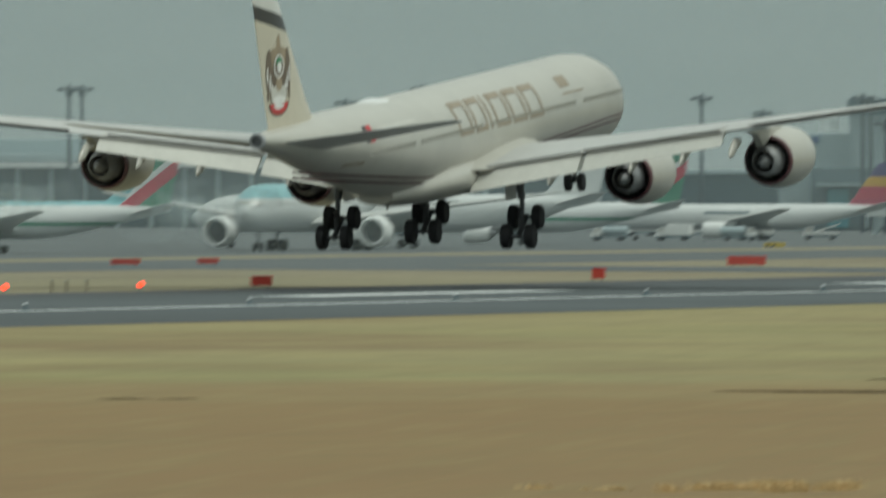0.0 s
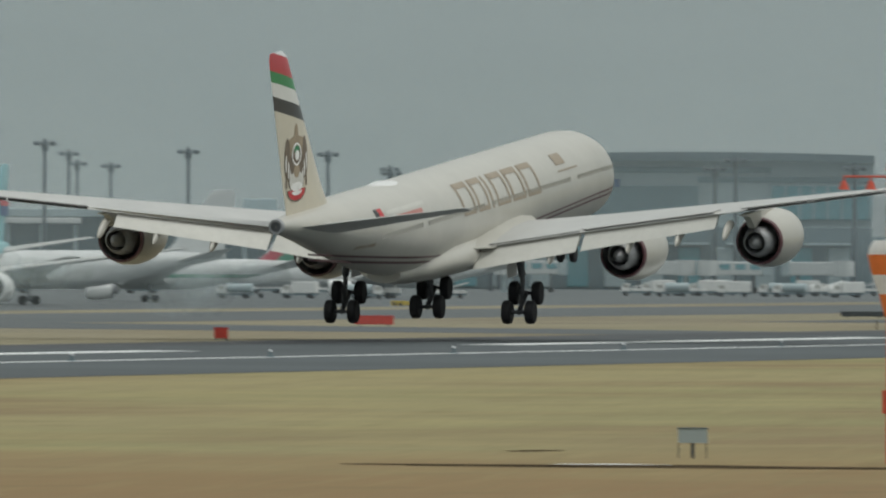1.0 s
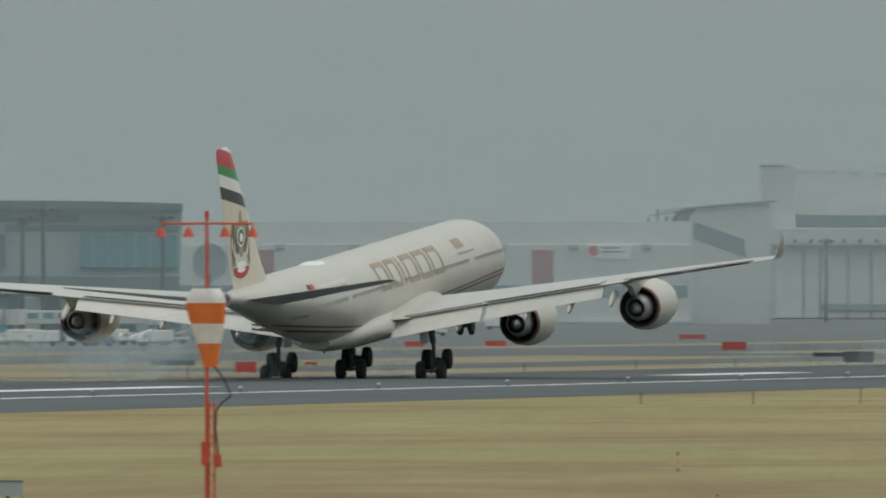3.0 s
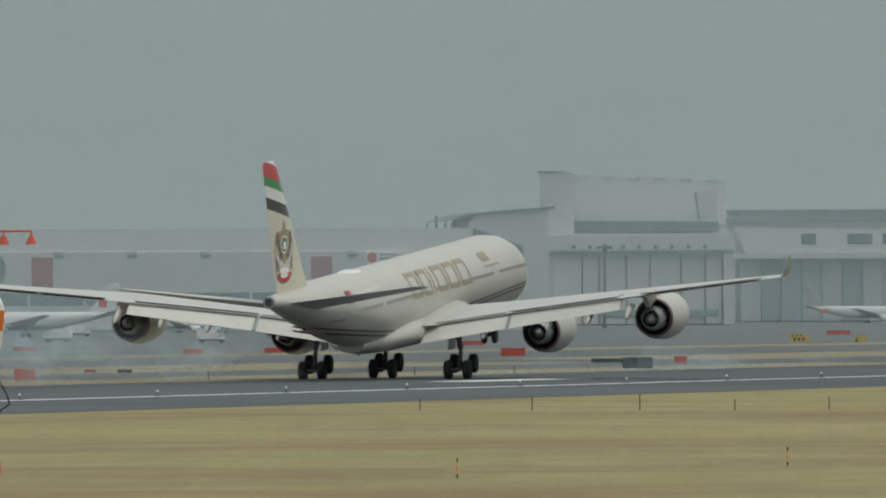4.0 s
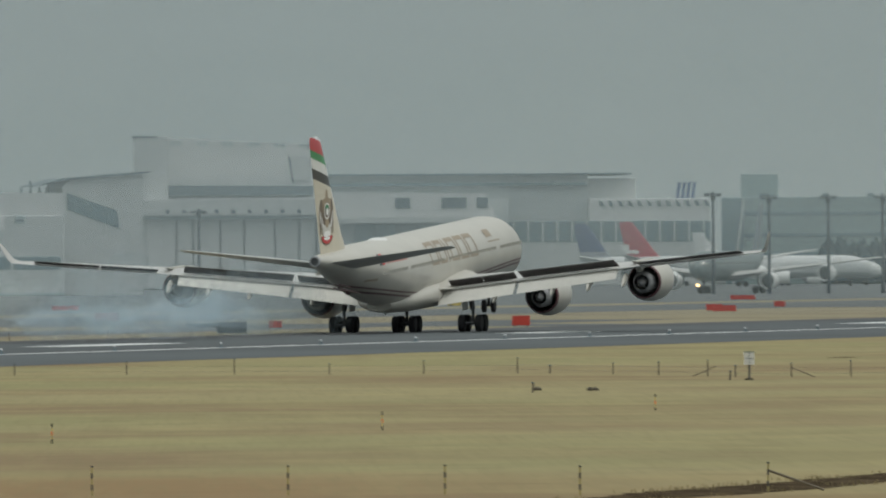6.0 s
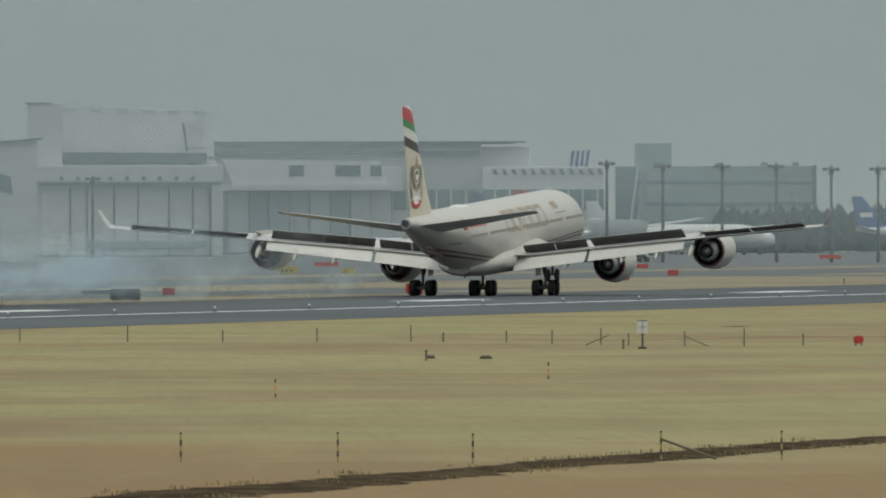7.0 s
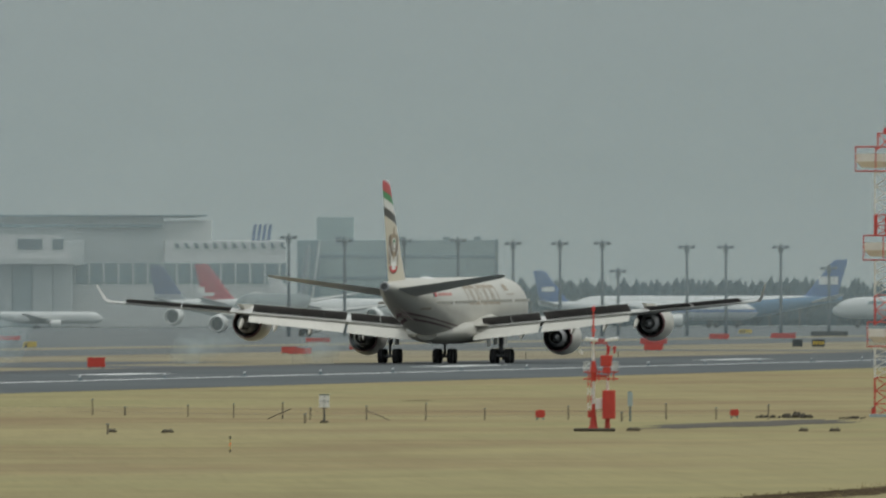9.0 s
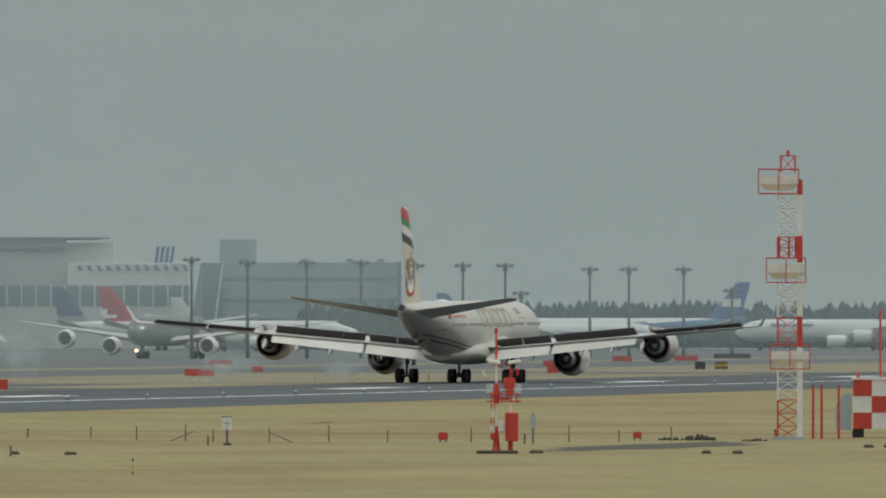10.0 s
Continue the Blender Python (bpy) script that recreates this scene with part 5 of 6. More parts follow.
g = guidance_sign(2038, 298, 1.6, 1.0, "black and yellow airfield guidance sign beside the taxiway", True, "dark guidance signs")
bm = bmesh.new()
for i in range(4):
    box(bm, -0.7 + i * 0.38, -0.45 + i * 0.38, -0.16, -0.12, 0.35, 0.8)
part("sign_bars", bm, M_YELLOW, g)


# small yellow taxiway signs far out on the apron
def yellow_sign(az, r, w, dark):
    G = thing("taxiway_sign", facing(az, r), "small yellow boxed taxiway sign on the apron", "airfield sign", "yellow taxiway signs")
    bm = bmesh.new()
    box(bm, -w / 2, w / 2, -0.12, 0.12, 0.15, 0.8)
    part("sign_box", bm, M_YELLOW, G)
    for s in (-1, 1):
        bm = bmesh.new()
        tube(bm, (s * w * 0.36, 0, 0), (s * w * 0.36, 0, 0.16), 0.06, n=6)
        part("leg", bm, M_STRUT, G)
    for i in range(dark):
        bm = bmesh.new()
        box(bm, -w * 0.36 + i * 0.55, -w * 0.36 + i * 0.55 + 0.3, -0.16, -0.12, 0.3, 0.65)
        part("sign_bar", bm, M_BLACK, G)


for a, px, r, w, dark in ((77.6024, 1330, 2180, 2.6, 3), (77.6024, 1440, 2060, 1.6, 1), (80.1046, 75, 2050, 2.4, 3), (80.1046, 180, 1960, 1.5, 1), (80.1046, 1447, 2900, 2.4, 2), (75.1748, 235, 1360, 1.4, 1), (75.5635, 30, 1370, 1.3, 1)):
    yellow_sign(bear(a, px - 784), r, w, dark)


def red_light(x, y):
    L = thing("red_approach_light", pose(x, y, 0.012), "lit red light on a short stem beside the runway", "approach light", "red lights")
    bm = bmesh.new()
    tube(bm, (0, 0, 0), (0, 0, 0.25), 0.05, n=6)
    part("stem", bm, M_SLATE, L)
    bm = bmesh.new()
    blob(bm, (0, 0, 0.32), 0.17, sub=2, rough=0)
    part("lamp", bm, M_RED_LIGHT, L, "glowing red lamp", smooth=True)


for x, y in ((792, 269.0), (815.5, 269.0)):
    red_light(x, y)


def small_post(x, y, h, mat=M_WOOD, name="post", label="short weathered post in the turf", group="turf posts", r=0.05):
    P = thing(name, pose(x, y, 0), label, "post", group)
    bm = bmesh.new()
    tube(bm, (0, 0, -0.05), (random.uniform(-0.05, 0.05), 0, h), r, r * 0.9, n=6)
    part("shaft", bm, mat, P)
    bm = bmesh.new()
    tube(bm, (0, 0, h), (0, 0, h + 0.05), r * 1.25, n=6)
    part("cap", bm, M_SLATE, P)
    return P


for x, y in ((800, 269), (802.5, 269), (806, 269), (1130, 269), (1160, 269), (1195, 268.5), (1230, 268.5), (1060, 269), (1640, 270), (1700, 270)):
    small_post(x, y, 0.6)

# wire fence: posts, wires, braces
FENCE = [(828.7, 174.2), (825.5, 168.5), (826.9, 163.8), (830.8, 159.6), (821.9, 152.9), (812.0, 148.7), (806.0, 145.1), (799.9, 142.6), (797.9, 139.4), (797.9, 136.4), (798.9, 133.6), (799.6, 129.5), (800.4, 124.7), (803.2, 122.6), (806.1, 120.4)]
FENCE = [(829, 186.0), (829, 180.0)] + FENCE
for i, (x, y) in enumerate(FENCE):
    small_post(x, y, 0.55 + 0.12 * ((i * 7) % 3), M_WOOD, "fence_post", "short leaning fence post in the dry turf", "wire fence posts", 0.035)
bm = bmesh.new()
for (x0, y0), (x1, y1) in zip(FENCE, FENCE[1:]):
    for z in (0.2, 0.45):
        tube(bm, (x0, y0, z), (x1, y1, z - 0.03), 0.005, n=4, caps=False)
tagged(finish("fence_wire", bm, M_STRUT), "thin rusty fence wire between the posts", "fence wire")
for (x, y), s in zip(((805.0, 145.4), (796.1, 138.2)), (1, -1)):
    P = thing("fence_brace", pose(x, y, 0), "leaning wooden fence brace", "brace", "fence braces")
    bm = bmesh.new()
    tube(bm, (0, s * 0.3, 0), (0, s * -0.9, 0.5), 0.025, n=6)
    part("bar", bm, M_WOOD, P)
for x, y in ((827.2, 157.2), (711, 135.9), (777.7, 138.9), (790.1, 125.3)):
    small_post(x, y, 0.42, M_WOOD, "junction_box", "small dark junction box on a stem in the turf", "junction boxes", 0.05)

# cable markers with dark and yellow bands
def banded_post(x, y, h, label, group):
    P = thing("marker_post", pose(x, y, 0), label, "marker post", group)
    n = 5
    for i in range(n):
        bm = bmesh.new()
        tube(bm, (0, 0, h * i / n), (0, 0, h * (i + 1) / n), 0.028, n=8)
        part("band", bm, M_FADED if i % 2 == 0 else M_FADEDDARK, P)
    bm = bmesh.new()
    tube(bm, (0, 0, h), (0, 0, h + 0.04), 0.034, 0.025, n=8)
    part("cap", bm, M_BLACK, P)


for x, y in ((402.3, 83.2), (403, 79.3), (400.7, 75.4), (406.3, 71.6), (406.9, 68.6), (409.4, 65.9), (402, 88.2), (411, 62.5), (413, 58.5)):
    banded_post(x, y, 0.72, "black and yellow banded marker post in the turf", "banded marker posts")
for x, y in ((519, 115.2), (556.4, 111.7), (625, 114.6)):
    P = thing("dotted_marker", pose(x, y, 0), "thin stake with small dark and orange bands", "marker stake", "dotted marker stakes")
    for i in range(5):
        bm = bmesh.new()
        tube(bm, (0, 0, 0.13 * i), (0, 0, 0.13 * (i + 1)), 0.026 if i % 2 == 0 else 0.012, n=6)
        part("band", bm, M_BLACK if i % 4 == 0 else (M_SOCKORANGE if i % 2 == 0 else M_YELLOW), P)
# fallen brace by the ditch
P = thing("timber_brace", pose(406.3, 71.6, 0), "grey timber brace leaning from a marker post", "brace")
bm = bmesh.new()
tube(bm, (0, 0, 0.55), (1.0, -1.25, 0.04), 0.032, n=6)
part("bar", bm, M_WOOD, P)


def straw_tufts(name, spots, label, mat):
    """Bent dry blades in loose tufts."""
    rng = random.Random(21)
    bm = bmesh.new()
    for x, y, count, wide, tall in spots:
        for i in range(count):
            px, py = x + rng.gauss(0, wide), y + rng.gauss(0, wide)
            h, d, r = tall * rng.uniform(0.4, 1.1), rng.uniform(0, 6.28), rng.uniform(0.006, 0.014)
            bend = h * rng.uniform(0.1, 0.55)
            c, q = math.cos(d), math.sin(d)
            a0, a1 = bm.verts.new((px - q * r, py + c * r, 0)), bm.verts.new((px + q * r, py - c * r, 0))
            m0, m1 = bm.verts.new((px + c * bend * 0.3 - q * r, py + q * bend * 0.3 + c * r, h * 0.6)), bm.verts.new((px + c * bend * 0.3 + q * r, py + q * bend * 0.3 - c * r, h * 0.6))
            tip = bm.verts.new((px + c * bend, py + q * bend, h))
            bm.faces.new((a0, a1, m1, m0))
            bm.faces.new((m0, m1, tip))
    tagged(finish(name, bm, mat), label, "dry grass", kind="stuff")


M_DULLSTRAW = shader("dull_straw", (0.32, 0.26, 0.14), 0.9, vary=0.25, size=2.0, spec=0.1)
M_STRAW = shader("dry_straw", (0.66, 0.48, 0.25), 0.9, vary=0.25, size=2.0, spec=0.1)
rng = random.Random(33)
straw_tufts("straw_tufts", [(262 + rng.uniform(-2.5, 2.5), 74.6 + rng.uniform(-1.5, 1.5), 70, 0.16, 0.2) for i in range(18)] + [(262, 79.3, 50, 0.15, 0.14), (261, 77.6, 60, 0.2, 0.12)], "tufts of bleached dry grass at the foot of the hill", M_STRAW)
tufts = []
for i in range(150):
    x = rng.uniform(300, 520)
    tufts.append((x, 72.4 + 0.8 * math.sin(x * 0.02) + rng.choice((-1.5, 1.4)) + rng.gauss(0, 0.35), 14, 0.25, 0.13))
straw_tufts("ditch_grass", tufts, "low ragged dry grass along the ditch", M_DULLSTRAW)


def ditch():
    """A shallow ditch with a broken dark lip, cut across the near turf."""
    rng = random.Random(3)
    bm = bmesh.new()
    rows = []
    for i in range(300):
        x = 284 + i * 0.83
        y = 72.4 + 0.8 * math.sin(x * 0.02) + 0.5 * noise.noise(Vector((x * 0.05, 9, 0)))
        w = 1.35 + 0.7 * noise.noise(Vector((x * 0.06, 0, 0))) + 0.35 * noise.noise(Vector((x * 0.3, 5, 0)))
        near, far = rng.uniform(-0.35, 0.35), rng.uniform(-0.35, 0.35)
        rows.append([bm.verts.new((x, y + v, z)) for v, z in ((-w - 0.3 + near, 0.004), (-w * 0.5 + near * 0.5, 0.05 + 0.04 * rng.random()), (0, 0.02), (w * 0.6, 0.012), (w + far, 0.008))])
    for p, q in zip(rows, rows[1:]):
        for k in range(4):
            bm.faces.new((p[k], q[k], q[k + 1], p[k + 1]))
    tagged(finish("ditch", bm, M_DITCH), "dark narrow drainage ditch across the dry turf", "ditch", kind="structure")


ditch()


def ground_patch(name, x, y, lx, ly, seed, mat, label):
    rng = random.Random(seed)
    bm = bmesh.new()
    n = 22
    c = bm.verts.new((x, y, 0.03))
    ring = []
    for i in range(n):
        a = 2 * math.pi * i / n
        k = 0.75 + 0.4 * rng.random()
        ring.append(bm.verts.new((x + lx * k * math.cos(a), y + ly * k * math.sin(a), 0.009)))
    for i in range(n):
        bm.faces.new((c, ring[i], ring[(i + 1) % n]))
    tagged(finish(name, bm, mat), label, "bare ground", kind="structure")


ground_patch("ground_patch", 774, 116.4, 30, 3.4, 1, M_DARKBROWN, "dark ragged patch on the turf at the mast's foot")
ground_patch("ground_patch", 405, 108, 3, 9, 2, M_DITCH, "dark damp ground strip in the turf")
ground_patch("ground_patch", 434, 119.9, 2.0, 0.7, 3, M_DITCH, "small dark bare patch in the turf")
ground_patch("ground_patch", 408, 110.5, 0.8, 1.6, 4, M_LINE, "pale puddle in the turf")
ground_patch("ground_patch", 952, 163.2, 4, 0.7, 5, M_DITCH, "dark drain cover in the turf")
ground_patch("ground_patch", 385.2, 128.3, 1.0, 0.7, 6, M_DITCH, "dark gouge in the turf")
ground_patch("ground_patch", 385.6, 126.9, 0.8, 0.6, 7, M_DITCH, "dark gouge in the turf")


def drain_cover(az, r, w):
    D = thing("drain_cover", pose(*polar(az, r), 0, 0, -az), "weathered concrete drain cover sunk in the turf", "drain cover", "drain covers")
    bm = bmesh.new()
    box(bm, -w, w, -w, w, -0.02, 0.10)
    bmesh.ops.bevel(bm, geom=bm.edges[:], offset=0.03, segments=1, affect="EDGES")
    part("collar", bm, M_DARKBROWN, D, "dark concrete collar")
    bm = bmesh.new()
    box(bm, -w * 0.8, w * 0.8, -w * 0.8, w * 0.8, 0.09, 0.125)
    part("lid", bm, M_WOOD, D)
    for x in (-0.4, 0.4):
        bm = bmesh.new()
        tube(bm, (x * w - 0.06, 0, 0.15), (x * w + 0.06, 0, 0.15), 0.015, n=5)
        part("lifting_ring", bm, M_STRUT, D)


for az, r, w in ((81.628, 739, 0.22), (81.738, 739, 0.25), (81.03, 742, 0.32), (79.195, 735, 0.2), (79.39, 733, 0.28), (82.20, 775, 0.25), (82.27, 776, 0.25)):
    drain_cover(az, r, w)


def soil_heap(az, r, w, h, seed):
    """Low heap of dug soil and stones."""
    rng = random.Random(seed)
    p = polar(az, r)
    bm = bmesh.new()
    for i in range(14):
        u = rng.uniform(-1, 1)
        k = rng.uniform(0.25, 0.6) * (1.1 - abs(u) * 0.6)
        blob(bm, (p.x + rng.uniform(-1, 1), p.y + u * w, 0.02), 1.0, (0.5 * k * w, 0.4 * k * w, h * k * 1.7), 2, 0.4, seed + i)
    tagged(finish("soil_heap", bm, M_DARKBROWN, smooth=True), "low dark heap of dug soil near the tower", "soil heap", "soil heaps")


for args in ((81.598, 822, 0.9, 0.28, 3), (81.50, 824, 0.5, 0.16, 5), (81.80, 818, 0.6, 0.14, 8)):
    soil_heap(*args)


# ---- wind sock with its floodlit pole ----
def wind_sock():
    S = thing("wind_sock", pose(413.4, 104.4, 0, 0, 0, -75.8), "limp orange and white wind sock on a red lamp pole", "wind sock")
    top = 7.85
    bm = bmesh.new()
    tube(bm, (0, 0, 0), (0, 0, top), 0.055, 0.04, n=10)
    part("pole", bm, M_VERMILION, S, "red-orange steel pole", smooth=True)
    bm = bmesh.new()
    tube(bm, (0, 0, top), (0, 0, top + 0.16), 0.07, 0.05, n=8)
    part("obstruction_light", bm, M_REDPAINT, S)
    bm = bmesh.new()
    tube(bm, (-1.2, 0, top - 0.17), (1.2, 0, top - 0.17), 0.028, n=8)
    for x in (-1.2, -0.48, 0.48, 1.2):
        tube(bm, (x, 0, top - 0.17), (x, 0, top - 0.32), 0.02, n=6)
    part("lamp_arm", bm, M_VERMILION, S)
    for x in (-1.2, -0.48, 0.48, 1.2):
        bm = bmesh.new()
        tube(bm, (x, 0, top - 0.28), (x, 0, top - 0.36), 0.05, 0.09, n=10)
        tube(bm, (x, 0, top - 0.36), (x, 0, top - 0.52), 0.09, 0.155, n=10)
        part("floodlight", bm, M_VERMILION, S, "red bell-shaped floodlight")
    # limp sock: rings from the hoop down
    cuts = [(5.98, 0.0, 0.45), (5.60, 0.0, 0.53), (5.06, 0.02, 0.41), (4.54, 0.05, 0.30), (3.92, 0.09, 0.17)]
    cols = (M_SIGWHITE, M_SOCKORANGE, M_SIGWHITE, M_SOCKORANGE)
    for i in range(4):
        bm = bmesh.new()
        loops = []
        for j in range(5):
            u = j / 4
            z = cuts[i][0] + (cuts[i + 1][0] - cuts[i][0]) * u
            x = cuts[i][1] + (cuts[i + 1][1] - cuts[i][1]) * u
            r = cuts[i][2] + (cuts[i + 1][2] - cuts[i][2]) * u
            if i == 0:
                r = 0.52 * math.sin(math.pi / 2 * (0.45 + 0.55 * u))
            loops.append([(x + r * (1 + 0.10 * math.sin(5 * a + z * 2) + 0.05 * math.sin(9 * a - z * 3)) * math.cos(a), -0.15 + 0.55 * r * (1 + 0.12 * math.sin(4 * a + z)) * math.sin(a), z) for a in [2 * math.pi * q / 28 for q in range(28)]])
        loft(bm, loops)
        part("sock_segment", bm, cols[i], S, "white fabric segment" if i % 2 == 0 else "orange fabric segment", smooth=True)
    # hinged lower lattice leg, box and cable
    bm = bmesh.new()
    tube(bm, (0.21, 0, 0), (0.19, 0, 3.0), 0.03, n=6)
    tube(bm, (0.06, 0.1, 0), (0.06, 0.1, 3.0), 0.025, n=6)
    for i in range(12):
        tube(bm, (0.02 if i % 2 else 0.2, 0, 0.25 * i), (0.2 if i % 2 else 0.02, 0, 0.25 * (i + 1)), 0.013, n=5)
    part("lattice_leg", bm, M_VERMILION, S)
    for x, z, h in ((-0.05, 1.35, 0.62), (0.28, 1.3, 0.34)):
        bm = bmesh.new()
        box(bm, x - 0.1, x + 0.1, -0.12, 0.06, z, z + h)
        part("switch_box", bm, M_VERMILION, S)
    bm = bmesh.new()
    pts = [Vector((0.12, -0.1, 4.0)), Vector((0.35, -0.1, 3.75)), Vector((0.55, -0.1, 3.4)), Vector((0.62, -0.1, 3.15)), Vector((0.4, -0.1, 3.0)), Vector((0.25, -0.1, 2.8)), Vector((0.22, -0.05, 2.3)), Vector((0.3, 0, 1.6))]
    for p, q in zip(pts, pts[1:]):
        tube(bm, p, q, 0.025, n=6)
    part("cable", bm, M_BLACK, S, "loose black cable")


wind_sock()


def board_sign(x, y, w, z0, z1, label, posts=1, mat=M_SIGWHITE):
    az = math.degrees(math.atan2(x, y))
    S = thing("board_sign", pose(x, y, 0, 0, 0, -az), label, "sign")
    bm = bmesh.new()
    box(bm, -w / 2, w / 2, -0.05, 0.05, z0, z1)
    part("board", bm, mat, S)
    bm = bmesh.new()
    box(bm, -w / 2 - 0.02, w / 2 + 0.02, -0.07, 0.07, z1, z1 + 0.04)
    part("frame_top", bm, M_SLATE, S)
    for i in range(posts):
        px = 0 if posts == 1 else (-w * 0.45 + i * w * 0.9)
        bm = bmesh.new()
        tube(bm, (px, 0.05, 0), (px, 0.05, z0 + 0.1), 0.05, n=8)
        part("post", bm, M_STRUT, S)
    return S


s1 = board_sign(421.7, 112.0, 0.8, 0.42, 0.80, "grey notice board on a short post in turf", 1, M_HALLGREY)
for s in (-1, 1):
    bm = bmesh.new()
    tube(bm, (s * 0.38, 0.05, 0), (s * 0.38, 0.05, 0.45), 0.015, n=5)
    part("side_leg", bm, M_STRUT, s1)
s2 = board_sign(779.1, 138.2, 0.5, 0.75, 1.35, "small white notice board on a post by the fence")
bm = bmesh.new()
box(bm, -0.01, 0.01, -0.07, -0.05, 0.78, 1.33)
box(bm, -0.2, 0.2, -0.065, -0.05, 1.04, 1.06)
part("board_lines", bm, M_SLATE, s2)
bm = bmesh.new()
tube(bm, (0, 0.05, 0), (0, 0.05, 0.09), 0.2, n=10)
part("foot", bm, M_DARKBROWN, s2)


# ---- red and white lattice masts ----
def lattice(bm_red, bm_white, w, z0, z1, bands_n, t=0.045, step=0.8):
    """Square lattice in alternating bands, red first at the bottom."""
    n = max(1, round((z1 - z0) / step))
    for i in range(n):
        a, b = z0 + (z1 - z0) * i / n, z0 + (z1 - z0) * (i + 1) / n
        red = int((i + 0.5) / n * bands_n) % 2 == 0
        bm = bm_red if red else bm_white
        c = [(-w, -w), (w, -w), (w, w), (-w, w)]
        for k in range(4):
            p, q = c[k], c[(k + 1) % 4]
            tube(bm, (*p, a), (*p, b), t, n=5)
            tube(bm, (*p, b), (*q, b), t * 0.6, n=4)
            if i % 2:
                tube(bm, (*p, a), (*q, b), t * 0.6, n=4)
            else:
                tube(bm, (*q, a), (*p, b), t * 0.6, n=4)


def small_mast():
    """A slim banded pole beside a shorter one with cabinets, a basket and floodlight heads."""
    M = thing("localizer_mast", pose(730.3, 117.2, 0, 0, 0, -80.9), "red and white twin-pole mast with lamps and cabinets", "mast")
    bm = bmesh.new()
    box(bm, -0.82, 1.07, -0.8, 0.8, 0.0, 0.14)
    bmesh.ops.bevel(bm, geom=bm.edges[:], offset=0.04, segments=1, affect="EDGES")
    part("base_slab", bm, M_DARKBROWN, M, "dark stained base slab")
    for z0, z1, r0, r1, mat in ((0.12, 0.3, 0.24, 0.17, M_ORANGE), (0.3, 1.24, 0.17, 0.075, M_ORANGE), (1.24, 2.27, 0.07, 0.07, M_SIGWHITE), (2.27, 2.75, 0.12, 0.17, M_ORANGE), (2.75, 3.2, 0.17, 0.08, M_ORANGE),
                                (3.2, 4.28, 0.06, 0.055, M_SIGWHITE), (4.28, 4.55, 0.05, 0.05, M_ORANGE), (4.55, 4.68, 0.12, 0.06, M_ORANGE), (4.68, 5.5, 0.05, 0.04, M_ORANGE)):
        bm = bmesh.new()
        tube(bm, (0.08, 0, z0), (0.08, 0, z1), r0, r1, n=12)
        part("pole_section", bm, mat, M, smooth=True)
    bm = bmesh.new()
    tube(bm, (0.08, 0, 5.48), (0.08, 0, 5.7), 0.085, 0.06, n=10)
    part("obstruction_light", bm, M_REDPAINT, M, smooth=True)
    for z0, z1, r0, mat in ((0.12, 0.62, 0.13, M_ORANGE), (1.86, 2.5, 0.06, M_SIGWHITE), (3.4, 3.95, 0.05, M_ORANGE)):
        bm = bmesh.new()
        tube(bm, (0.72, 0, z0), (0.72, 0, z1), r0, r0 * 0.8, n=10)
        part("second_pole", bm, mat, M, smooth=True)
    for x0, x1, y0, y1, z0, z1, mat, label in ((0.48, 1.08, -0.4, 0.3, 0.56, 1.86, M_ORANGE, "tall red cabinet"), (0.40, 0.94, -0.3, 0.3, 2.95, 3.45, M_ORANGE, "red cabinet"), (0.5, 0.86, -0.33, 0.2, 2.62, 2.93, M_ORANGE, ""),
                                              (0.18, 0.5, -0.2, 0.2, 0.98, 1.5, M_SIGWHITE, "white cabinet"), (-0.14, 0.04, -0.25, 0.0, 0.62, 0.92, M_ORANGE, "")):
        bm = bmesh.new()
        box(bm, x0, x1, y0, y1, z0, z1)
        bmesh.ops.bevel(bm, geom=bm.edges[:], offset=0.03, segments=1, affect="EDGES")
        part("equipment_cabinet", bm, mat, M, label)
    bm = bmesh.new()
    box(bm, 0.57, 0.6, -0.42, -0.4, 0.7, 1.75)
    part("cabinet_seam", bm, M_REDPAINT, M)
    # basket: white mesh panels above, red rails below
    for x in (-0.36, 0.92):
        bm = bmesh.new()
        for i in range(6):
            tube(bm, (x + 0.055 * i, -0.5, 2.72), (x + 0.055 * i, -0.5, 3.16), 0.012, n=4)
        for z in (2.72, 2.87, 3.02, 3.16):
            tube(bm, (x, -0.5, z), (x + 0.28, -0.5, z), 0.014, n=4)
        part("mesh_panel", bm, M_SIGWHITE, M)
    for z in (2.38, 2.7):
        bm = bmesh.new()
        for y in (-0.5, 0.5):
            tube(bm, (-0.36, y, z), (1.2, y, z), 0.028, n=6)
        for x in (-0.36, 1.2):
            tube(bm, (x, -0.5, z), (x, 0.5, z), 0.028, n=6)
        part("basket_rail", bm, M_ORANGE, M)
    for x in (-0.14, 0.33, 0.76, 1.0):
        bm = bmesh.new()
        tube(bm, (x, -0.5, 2.3), (x, -0.5, 2.75), 0.03, n=6)
        part("basket_post", bm, M_ORANGE, M)
    bm = bmesh.new()
    tube(bm, (0.08, 0, 2.5), (0.7, 0, 2.5), 0.06, n=8)
    part("cross_arm", bm, M_ORANGE, M)
